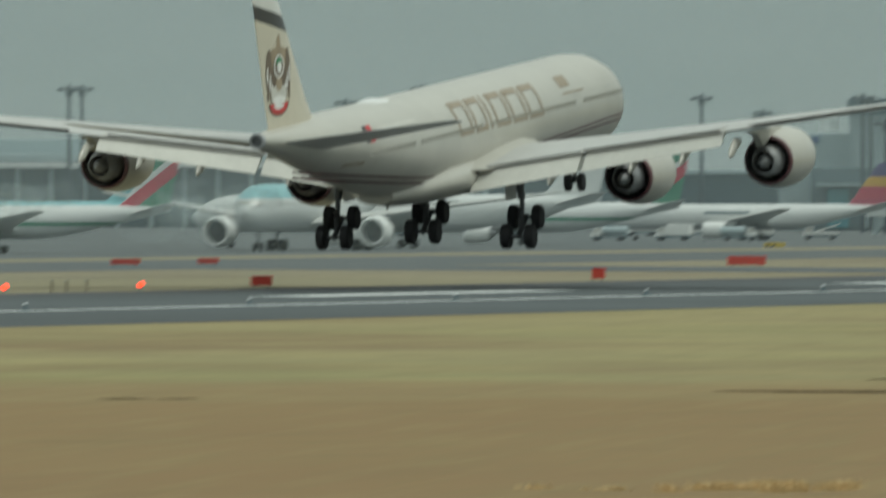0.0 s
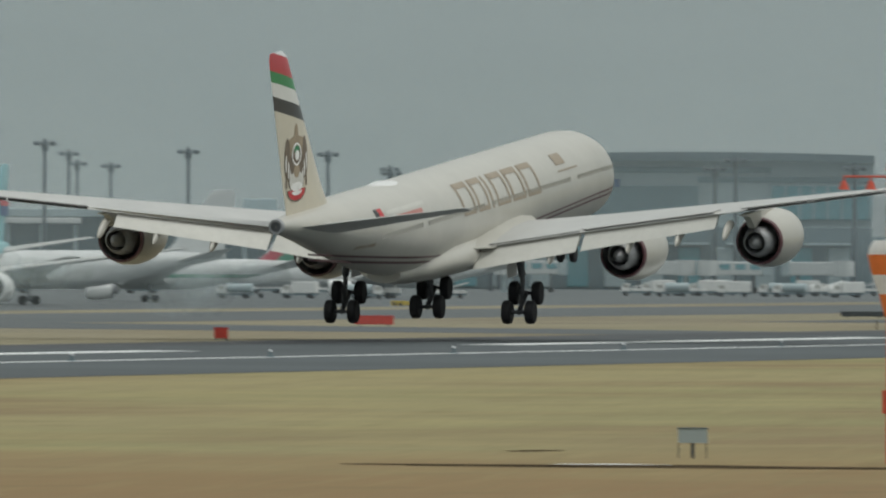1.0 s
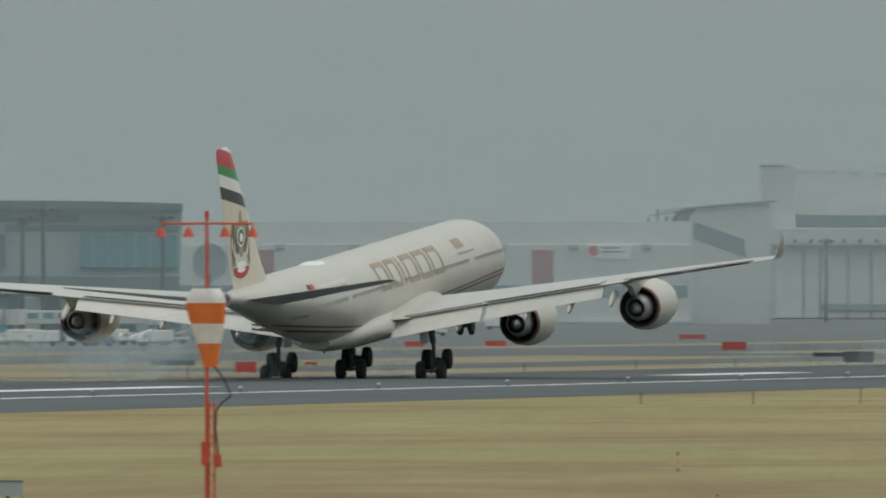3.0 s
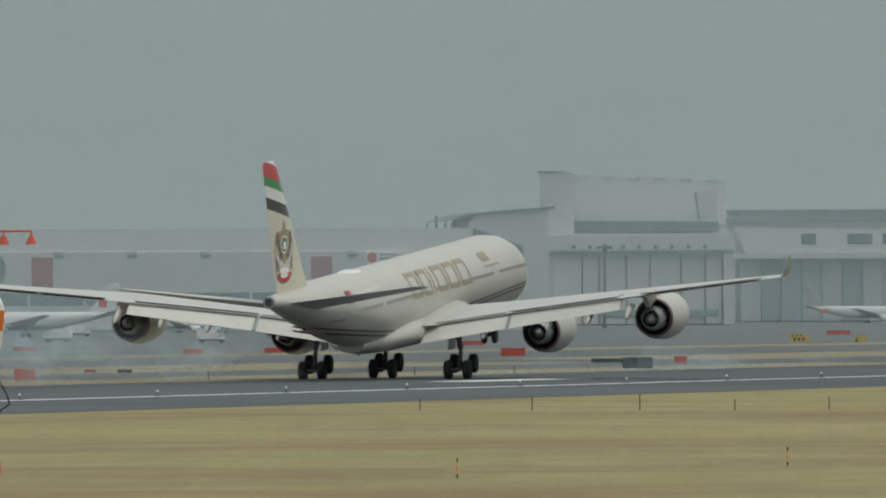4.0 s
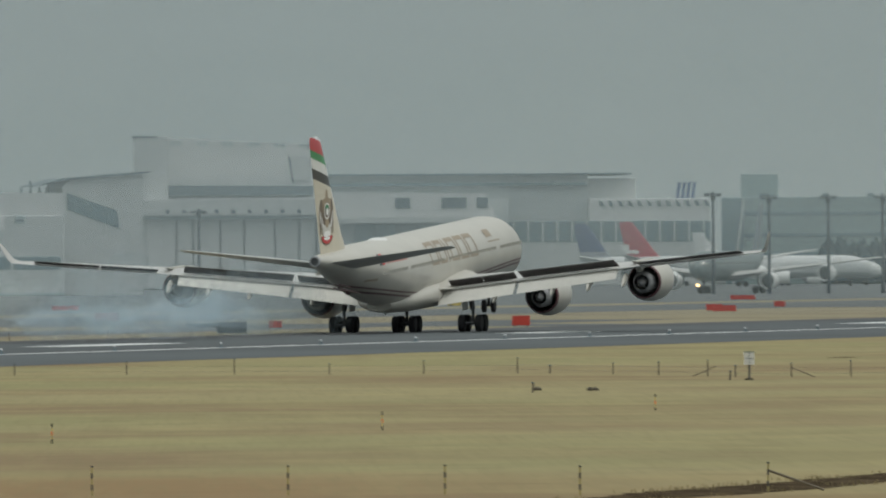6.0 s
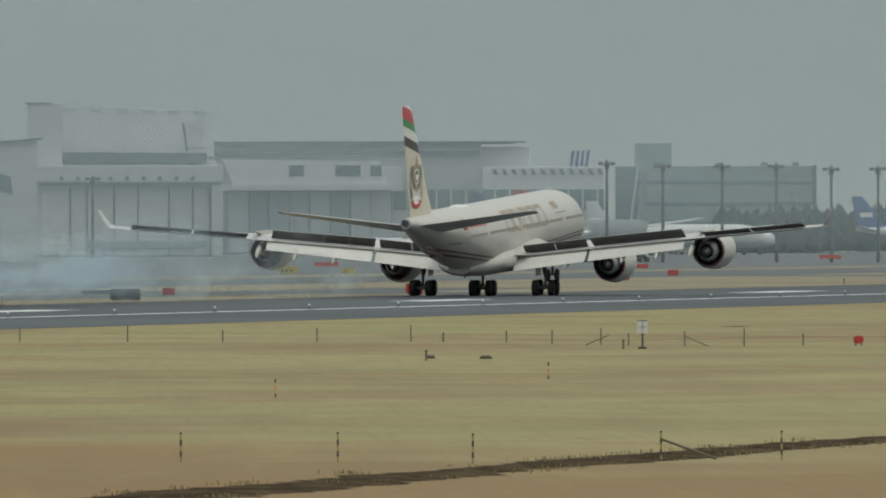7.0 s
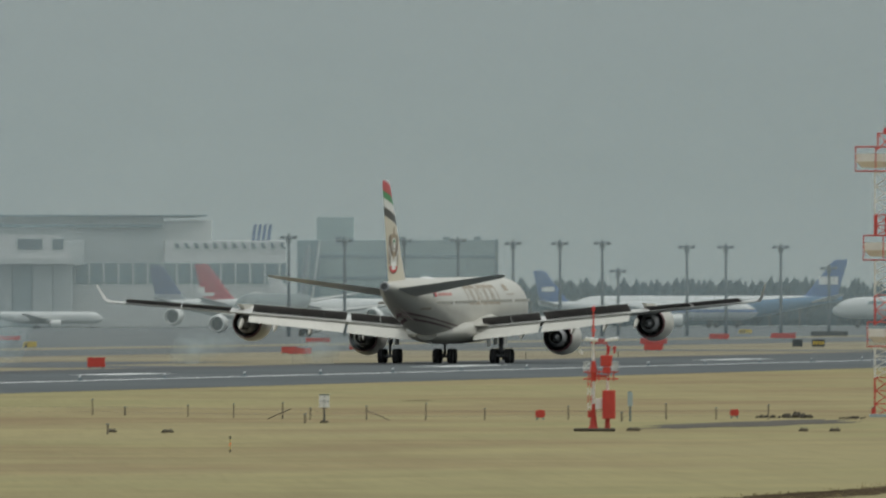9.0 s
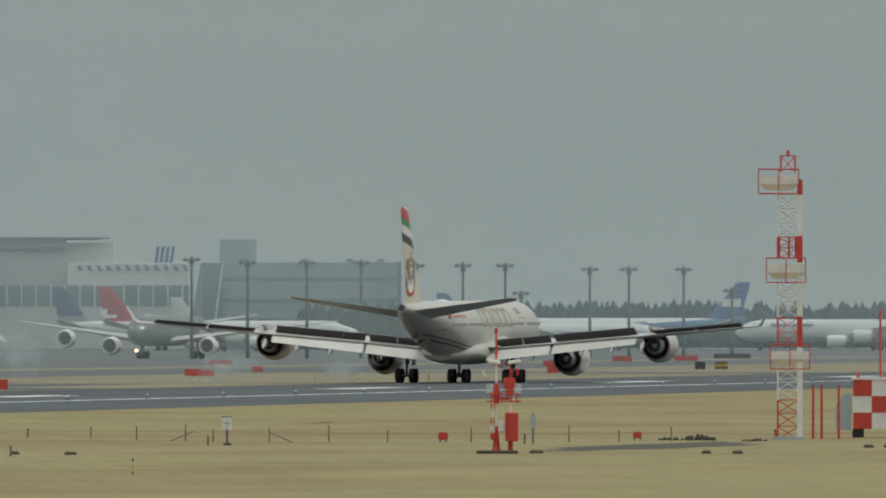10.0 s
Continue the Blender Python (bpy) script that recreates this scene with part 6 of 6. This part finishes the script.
    # side ladder in short painted bands
    for i in range(5):
        bm = bmesh.new()
        z = 0.62 + i * 0.34
        for x in (-0.16, -0.02):
            tube(bm, (x, -0.1, z), (x, -0.1, z + 0.34), 0.022, n=5)
        tube(bm, (-0.16, -0.1, z + 0.17), (-0.02, -0.1, z + 0.17), 0.016, n=5)
        part("ladder_section", bm, M_ORANGE if i % 2 == 0 else M_SIGWHITE, M)
    for x, tilt in ((-0.02, -0.13), (0.9, 0.13)):
        bm = bmesh.new()
        box(bm, -0.3, 0.3, -0.28, 0.12, -0.07, 0.09)
        bmesh.ops.bevel(bm, geom=bm.edges[:], offset=0.03, segments=1, affect="EDGES")
        lamp = part("floodlight_head", bm, M_SIGWHITE, M, "white floodlight head")
        lamp.matrix_local = pose(x, -0.1, 4.16, 0, -math.degrees(tilt), 0)
    for x in (0.78, 1.04):
        bm = bmesh.new()
        tube(bm, (x, -0.1, 3.55), (x, -0.1, 3.75), 0.05, n=8)
        blob(bm, (x, -0.1, 3.8), 0.08, sub=2, rough=0)
        part("small_lamp", bm, M_REDPAINT, M)
    bm = bmesh.new()
    tube(bm, (-0.55, -0.1, 3.72), (-0.42, -0.1, 3.52), 0.05, n=6)
    part("side_camera", bm, M_SIGWHITE, M)


M_REDRAIL = shader("red_lattice_paint", (0.50, 0.05, 0.035), 0.5, vary=0.12, size=1.5)


def big_tower():
    M = thing("antenna_tower", pose(820.9, 116.6, 0, 0, 0, -81.9), "tall red and white lattice tower with three platforms", "lattice tower")
    k = 829.2 / 28801

    def Z(py):
        return (778 - py) * k
    r_, w_ = bmesh.new(), bmesh.new()
    for z0, z1, red in ((Z(778), Z(708), True), (Z(708), Z(652), False), (Z(615), Z(562), True), (Z(562), Z(500), False), (Z(458), Z(420), True), (Z(420), Z(345), False), (Z(305), Z(276), True)):
        bm = r_ if red else w_
        lattice(bm, bm, 0.52 if z1 < Z(300) else 0.36, z0, z1, 1, 0.05, 0.62)
    part("lattice_red", r_, M_ORANGE, M, "red lattice sections")
    part("lattice_white", w_, M_SIGWHITE, M, "white lattice sections")
    # cable ladder up the side
    for a, b, mat in ((778, 690, M_SIGWHITE), (690, 615, M_SIGWHITE), (615, 560, M_ORANGE), (560, 480, M_SIGWHITE), (465, 418, M_ORANGE), (418, 345, M_SIGWHITE), (345, 318, M_ORANGE)):
        bm = bmesh.new()
        box(bm, 0.46, 0.74, -0.62, -0.54, Z(a), Z(b))
        part("cable_tray", bm, mat, M)
    for py, w0, w1 in ((305, -1.5, 0.55), (462, -1.1, 0.9), (615, -0.9, 1.1)):
        bm = bmesh.new()
        loft(bm, [[(x0 + d, -0.8 + d, Z(zz)), (x1 - d, -0.8 + d, Z(zz)), (x1 - d, 0.8 - d, Z(zz)), (x0 + d, 0.8 - d, Z(zz))] for zz, d, x0, x1 in ((py + 7, 0.0, w0, w1), (py + 21, 0.02, w0, w1), (py + 32, 0.35, w0, w1))])
        part("platform", bm, M_SIGWHITE, M, "white tapered platform box")
        for y in (-0.95, 0.95):
            bm = bmesh.new()
            for zz in (py - 5, py + 38):
                tube(bm, (w0, y, Z(zz)), (w1, y, Z(zz)), 0.032, n=5)
            for x in (w0, (w0 + w1) / 2, w1):
                tube(bm, (x, y, Z(py + 38)), (x, y, Z(py - 5)), 0.028, n=5)
            part("railing", bm, M_REDRAIL, M, "red tubular railing")
        for x in (w0, w1):
            bm = bmesh.new()
            for zz in (py - 5, py + 38):
                tube(bm, (x, -0.95, Z(zz)), (x, 0.95, Z(zz)), 0.03, n=5)
            part("end_rail", bm, M_REDRAIL, M)
    for x in (-0.45, 0.05, 0.4):
        bm = bmesh.new()
        tube(bm, (x, -0.3, Z(456)), (x, -0.3, Z(420)), 0.06, n=6)
        part("aerial", bm, M_ORANGE, M)
    bm = bmesh.new()
    tube(bm, (0, 0, Z(278)), (0, 0, Z(266)), 0.05, n=8)
    tube(bm, (0, 0, Z(274)), (0, 0, Z(268)), 0.09, n=8)
    part("obstruction_light", bm, M_REDPAINT, M)
    bm = bmesh.new()
    box(bm, -0.8, 0.8, -0.8, 0.8, 0, 0.15)
    part("base_slab", bm, M_HALLGREY, M)


small_mast()
big_tower()
for x, y, h in ((825.1, 115.9, 2.72), (825.4, 115.5, 2.72), (826, 114.7, 2.72), (822, 117.4, 0.45)):
    small_post(x, y, h, M_ORANGE, "red_pole", "slim red steel pole beside the lattice tower", "red poles", 0.07)


def checkered_hut():
    H = thing("checkered_hut", pose(835.5, 114.4, 0, 0, 0, -82.2), "red and white checkered equipment hut", "hut")
    bm = bmesh.new()
    box(bm, -0.86, 3.0, -1.0, 1.5, 0.45, 3.0)
    part("wall", bm, M_SIGWHITE, H, "white hut wall")
    for i in range(4):
        for j in range(3):
            if (i + j) % 2 == 0:
                bm = bmesh.new()
                box(bm, -0.86 + i * 0.965, -0.86 + (i + 1) * 0.965, -1.03, -0.98, 0.45 + j * 0.85, 0.45 + (j + 1) * 0.85)
                part("red_square", bm, M_ORANGE, H)
    bm = bmesh.new()
    box(bm, -0.95, 3.1, -1.1, 1.6, 3.0, 3.1)
    part("roof", bm, M_SIGWHITE, H)
    bm = bmesh.new()
    for x in (-0.6, 2.6):
        box(bm, x - 0.3, x + 0.3, -0.8, 1.2, 0, 0.46)
    part("plinth", bm, M_BLACK, H, "dark plinth blocks")
    bm = bmesh.new()
    tube(bm, (-0.6, 0, 3.1), (-0.6, 0, 3.35), 0.1, 0.06, n=8)
    part("obstruction_light", bm, M_REDPAINT, H)
    bm = bmesh.new()
    tube(bm, (0.55, 0.8, 3.1), (0.55, 0.8, 6.6), 0.06, n=8)
    part("aerial_pole", bm, M_ORANGE, H)
    bm = bmesh.new()
    loft(bm, [[(-1.75, y, 0.4), (-0.95, y, 0.4), (-0.95, y, 2.3), (-1.3, y, 2.3), (-1.75, y, 1.7)] for y in (-0.8, 0.8)])
    part("grey_cabinet", bm, M_HALLGREY, H, "grey cabinet beside the hut")


checkered_hut()


def orange_box(x, y, s=1.0):
    B = thing("junction_lamp_box", pose(x, y, 0, 0, 0, -80.5), "small orange-red equipment box on the turf", "equipment box", "orange turf boxes")
    bm = bmesh.new()
    box(bm, -0.22 * s, 0.22 * s, -0.2, 0.2, 0.12, 0.45 * s)
    bmesh.ops.bevel(bm, geom=bm.edges[:], offset=0.05, segments=2, affect="EDGES")
    part("case", bm, M_ORANGE, B)
    for sx in (-1, 1):
        bm = bmesh.new()
        box(bm, sx * 0.15 - 0.04, sx * 0.15 + 0.04, -0.15, 0.15, 0, 0.13)
        part("foot", bm, M_SLATE, B)


orange_box(798.9, 130.8, 1.1)
orange_box(811.9, 123.0, 1.0)
S = thing("meter_post", pose(790.2, 124.9, 0, 0, 0, -81), "grey meter cabinet on a dark post", "meter post")
bm = bmesh.new()
tube(bm, (0, 0, 0), (0, 0, 1.5), 0.05, n=6)
part("post", bm, M_SLATE, S)
bm = bmesh.new()
box(bm, -0.12, 0.12, -0.12, 0.05, 0.75, 1.45)
part("cabinet", bm, M_HALLGREY, S)


# ---- tyre smoke: thin drifting puffs ----
def smoke_material(name, color, alpha):
    m = bpy.data.materials.new(name)
    m.use_nodes = True
    n, l = m.node_tree.nodes, m.node_tree.links
    b = n["Principled BSDF"]
    b.inputs["Base Color"].default_value = (*color, 1)
    b.inputs["Roughness"].default_value = 1.0
    b.inputs["Specular IOR Level"].default_value = 0.0
    tc, nz = n.new("ShaderNodeTexCoord"), n.new("ShaderNodeTexNoise")
    nz.inputs["Scale"].default_value = 0.7
    nz.inputs["Detail"].default_value = 5
    l.new(tc.outputs["Object"], nz.inputs["Vector"])
    r = n.new("ShaderNodeMapRange")
    r.inputs["From Min"].default_value, r.inputs["From Max"].default_value = 0.25, 0.75
    r.inputs["To Max"].default_value = alpha
    l.new(nz.outputs[0], r.inputs["Value"])
    l.new(r.outputs[0], b.inputs["Alpha"])
    return m


M_SMOKE = smoke_material("tyre_smoke", (0.56, 0.70, 0.78), 0.085)
M_HAZE = smoke_material("thin_smoke", (0.54, 0.66, 0.71), 0.06)
M_PLUME = smoke_material("engine_plume_haze", (0.58, 0.68, 0.70), 0.085)
M_JET = smoke_material("jet_haze", (0.58, 0.68, 0.70), 0.14)
PUFFS = []


def puff(start, rise, drift, seed, mat, lx, lz, count):
    """A bank of thin smoke: many flattened wisps along the runway."""
    rng = random.Random(seed)
    bm = bmesh.new()
    for i in range(count):
        u = rng.uniform(-1, 1)
        blob(bm, (u * lx, rng.uniform(-2.5, 2.5), lz * (0.15 + 0.6 * rng.random() * (1 - abs(u) * 0.6))), 1.0, (lx * rng.uniform(0.3, 0.6), 1.4, lz * rng.uniform(0.25, 0.55)), 2, 0.3, rng.random())
    ob = finish("smoke_bank", bm, mat, smooth=True)
    tagged(ob, "thin blue-white tyre smoke drifting over the runway", "smoke", "tyre smoke", "stuff")
    PUFFS.append((ob, start, rise, drift))


for i, (t, x, y, lx, lz, mat) in enumerate(((2.4, 1030, 264.5, 10, 2.4, M_SMOKE), (2.8, 1058, 264.5, 12, 3.2, M_HAZE), (3.1, 1085, 264.5, 10, 2.2, M_HAZE), (4.1, 1148, 264.3, 5, 1.4, M_SMOKE), (4.3, 1164, 258.8, 7, 1.2, M_SMOKE), (4.4, 1172, 253.5, 8, 1.3, M_SMOKE),
                                            (4.6, 1190, 258.8, 9, 1.5, M_SMOKE), (4.7, 1198, 253.5, 9, 1.7, M_SMOKE), (4.8, 1208, 264.2, 11, 2.0, M_SMOKE), (5.0, 1224, 258.8, 10, 1.9, M_SMOKE), (5.2, 1240, 264.2, 10, 2.0, M_SMOKE), (5.3, 1216, 264.2, 16, 3.2, M_HAZE),
                                            (5.7, 1240, 266.0, 22, 4.2, M_HAZE), (6.1, 1275, 266.0, 22, 4.4, M_HAZE), (6.6, 1310, 268.0, 20, 4.4, M_HAZE))):
    puff((t, x, y), 0.25, -0.6, 40 + i, mat, lx * 1.7, lz * 1.6, 8)


# ---- exhaust haze that trails the engines ----
TRAILS = []
for i, (back, y, lx, lz) in enumerate(((-56, 22, 20, 5.0), (-78, 27, 26, 5.0))):
    rng = random.Random(70 + i)
    bm = bmesh.new()
    for q in range(9):
        u = rng.uniform(-1, 1)
        blob(bm, (u * lx, rng.uniform(-3, 3), lz * (0.2 + 0.6 * rng.random())), 1.0, (lx * rng.uniform(0.2, 0.45), 1.6, lz * rng.uniform(0.2, 0.4)), 2, 0.3, rng.random())
    ob = finish("exhaust_haze", bm, M_JET, smooth=True)
    tagged(ob, "thin grey exhaust haze trailing low behind the engines", "haze", "exhaust haze", "stuff")
    TRAILS.append((ob, back, y))


PLUMES = []
for i, (back, y) in enumerate(((1.5, 9.4), (-6, 19.4))):
    rng = random.Random(90 + i)
    bm = bmesh.new()
    for q in range(9):
        u = rng.random()
        blob(bm, (-3 - 22 * u, rng.uniform(-1.2, 1.2), -0.4 - 2.2 * u * rng.random()), 1.0, (rng.uniform(2.5, 5.5), 1.2, (0.6 + 1.3 * u) * rng.uniform(0.5, 1.0)), 2, 0.35, rng.random())
    ob = finish("engine_plume", bm, M_PLUME, smooth=True)
    tagged(ob, "thin pale exhaust plume blown low behind an engine", "haze", "exhaust haze", "stuff")
    PLUMES.append((ob, back, y))


# ---- winter haze over the airfield: added translucent upright sheets imitate it, one behind the other ----
def haze_veil_material():
    m = bpy.data.materials.new("haze_veil")
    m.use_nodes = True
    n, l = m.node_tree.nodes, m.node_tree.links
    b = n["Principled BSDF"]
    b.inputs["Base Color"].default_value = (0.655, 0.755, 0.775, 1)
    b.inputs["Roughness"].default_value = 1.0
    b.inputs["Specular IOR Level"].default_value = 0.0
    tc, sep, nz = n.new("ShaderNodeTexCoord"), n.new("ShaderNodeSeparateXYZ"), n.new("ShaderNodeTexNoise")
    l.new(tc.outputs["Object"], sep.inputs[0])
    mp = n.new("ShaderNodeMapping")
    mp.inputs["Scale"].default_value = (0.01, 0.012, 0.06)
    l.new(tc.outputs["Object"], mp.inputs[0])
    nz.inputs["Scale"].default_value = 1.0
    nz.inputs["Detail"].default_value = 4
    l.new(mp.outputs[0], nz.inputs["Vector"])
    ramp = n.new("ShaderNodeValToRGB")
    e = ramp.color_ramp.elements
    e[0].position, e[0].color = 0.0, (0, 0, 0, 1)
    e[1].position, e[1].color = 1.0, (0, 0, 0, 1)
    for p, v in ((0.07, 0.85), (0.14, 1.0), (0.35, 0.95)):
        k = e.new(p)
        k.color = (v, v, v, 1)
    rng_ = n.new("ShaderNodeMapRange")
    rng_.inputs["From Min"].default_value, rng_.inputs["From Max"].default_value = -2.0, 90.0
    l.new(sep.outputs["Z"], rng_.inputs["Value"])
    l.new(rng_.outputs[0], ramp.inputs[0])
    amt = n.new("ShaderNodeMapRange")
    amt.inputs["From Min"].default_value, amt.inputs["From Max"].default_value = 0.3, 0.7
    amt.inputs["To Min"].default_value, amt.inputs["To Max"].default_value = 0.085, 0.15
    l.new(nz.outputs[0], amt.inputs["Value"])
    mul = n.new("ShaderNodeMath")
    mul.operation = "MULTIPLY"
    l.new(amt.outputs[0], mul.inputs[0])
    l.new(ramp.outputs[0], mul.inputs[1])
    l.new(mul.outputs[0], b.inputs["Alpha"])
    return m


M_HAZE_VEIL = haze_veil_material()
# start and end of each sheet on the plan; the first lies along the far side of the runway
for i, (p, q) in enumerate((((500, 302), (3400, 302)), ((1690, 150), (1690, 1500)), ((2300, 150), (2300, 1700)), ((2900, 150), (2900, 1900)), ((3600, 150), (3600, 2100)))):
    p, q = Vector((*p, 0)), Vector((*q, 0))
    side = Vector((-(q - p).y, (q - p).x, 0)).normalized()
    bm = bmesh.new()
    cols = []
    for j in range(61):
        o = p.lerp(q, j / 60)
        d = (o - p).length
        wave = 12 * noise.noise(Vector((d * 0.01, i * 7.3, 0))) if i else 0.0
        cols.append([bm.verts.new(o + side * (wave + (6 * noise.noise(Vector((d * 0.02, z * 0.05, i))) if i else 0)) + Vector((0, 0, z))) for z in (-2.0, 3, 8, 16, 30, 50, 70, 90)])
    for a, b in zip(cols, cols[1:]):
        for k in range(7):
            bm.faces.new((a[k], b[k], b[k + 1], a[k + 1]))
    ob = finish("haze_sheet", bm, M_HAZE_VEIL, smooth=True)
    tagged(ob, "translucent sheet standing in for winter haze over the airfield", "haze", "haze banks", kind="stuff")


# ---- what moves ----
RUN = [  # seconds, x, y, height, yaw, pitch, lean
    (0.0, 836.5, 258.83, 3.17, 1.88, 3.98, -0.31), (0.5, 873.5, 258.57, 2.53, 1.65, 4.37, -0.46), (1.0, 911.8, 258.28, 2.01, 1.22, 4.59, -0.06),
    (1.5, 951.2, 258.50, 1.40, 0.93, 4.63, -1.27), (2.0, 989.9, 258.66, 0.78, 0.62, 5.23, -1.39), (3.5, 1103.4, 258.55, 0.43, -0.39, 3.77, -1.19),
    (4.0, 1143.5, 258.96, 0.36, -0.76, 3.72, -0.33), (4.5, 1181.8, 259.34, 0.11, -1.01, 3.33, 0.25), (5.0, 1219.7, 259.06, 0.15, -1.17, 3.03, -0.41),
    (5.5, 1257.1, 258.45, 0.13, -0.99, 3.04, -0.87), (6.0, 1301.5, 259.11, 0.00, -0.79, 2.64, -0.54), (7.5, 1412.8, 257.97, 0.00, 0.03, 1.73, -0.03),
    (8.0, 1450.0, 258.06, 0.00, 0.08, 1.28, -0.03), (8.5, 1487.0, 258.24, 0.00, 0.19, 0.95, -0.09), (9.0, 1521.4, 258.20, 0.00, 0.28, 0.28, -0.05),
    (9.5, 1556.5, 258.44, 0.00, 0.15, 0.58, -0.19), (10.0, 1592.4, 259.06, 0.00, -0.14, 0.13, 0.35)]


def motions():
    walk(AIRLINER, [(t, pose(x, y, z, 0, 0, yaw) @ pose(0, 0, 0, 0, -pitch, 0) @ pose(0, 0, 0, lean, 0, 0)) for t, x, y, z, yaw, pitch, lean in RUN])
    for w, s in zip(WINGS, (1, -1)):
        walk(w, [(t, pose(0, 0, 3.4, s * a)) for t, a in ((0, 0.9), (2.0, 0.9), (3.5, 0.4), (4.0, 0.2), (4.5, 0.1), (5.0, -0.3), (5.5, -0.8), (6.0, -1.2), (7.5, -1.9), (8.5, -2.2), (10, -2.4))])
    for sp, hinge in SPOILERS:
        walk(sp, [(t, hinge @ pose(0, 0, 0, 0, a, 0)) for t, a in ((0, -6), (4.3, -6), (5.0, 4), (5.5, 14), (6.0, 30), (6.6, 42), (10, 42))])
    for al, hinge in AILERONS:
        walk(al, [(t, hinge @ pose(0, 0, 0, 0, a, 0)) for t, a in ((0, 0), (5.0, 0), (6.0, 14), (7.0, 24), (10, 24))])
    for b, low in zip(GEAR, (0.45, 0.45, 0.1)):
        p = b.location.copy()
        walk(b, [(t, pose(p.x, p.y, p.z - low * d, 0, a, 0)) for t, a, d in ((0, -30, 1), (2.0, -29, 1), (3.5, -14, 0.7), (4.2, -6, 0.3), (4.7, 3, 0), (6.0, 2, 0), (10, 0, 0))])

    for ob, back, y in TRAILS:
        walk(ob, [(t, pose(row_x + back - 9 * max(0.0, t - 5.0), 258.5 + y + 1.5 * max(0.0, t - 5.0), max(0.0, z - 1.0))) for t, row_x, _, z, *_ in RUN])
    for ob, back, y in PLUMES:
        walk(ob, [(t, pose(row_x + back, row_y + y, 2.6 + max(0.0, z))) for t, row_x, row_y, z, *_ in RUN])
    # each bank wells up where the wheels have passed and drifts back slowly
    for ob, (t, x, y), rise, drift in PUFFS:
        rows = [(0.0, pose(x + 4, y, -4.5))]
        if t > 0.6:
            rows.append((t - 0.4, pose(x + 4, y, -4.5)))
        rows += [(t, pose(x, y, 0.0)), (10.0, pose(x + drift * (10 - t), y + 0.3 * (10 - t), rise * (10 - t)))]
        walk(ob, rows)
    home = TAXIING.matrix_world.copy()
    size = TAXIING.scale.copy()
    walk(TAXIING, [(t, Matrix.Translation(home.to_3x3().normalized() @ Vector((d, 0, 0))) @ home) for t, d in ((0, -63.0), (6.0, 0.0), (10.0, 42.0))])
    TAXIING.scale = size


motions()
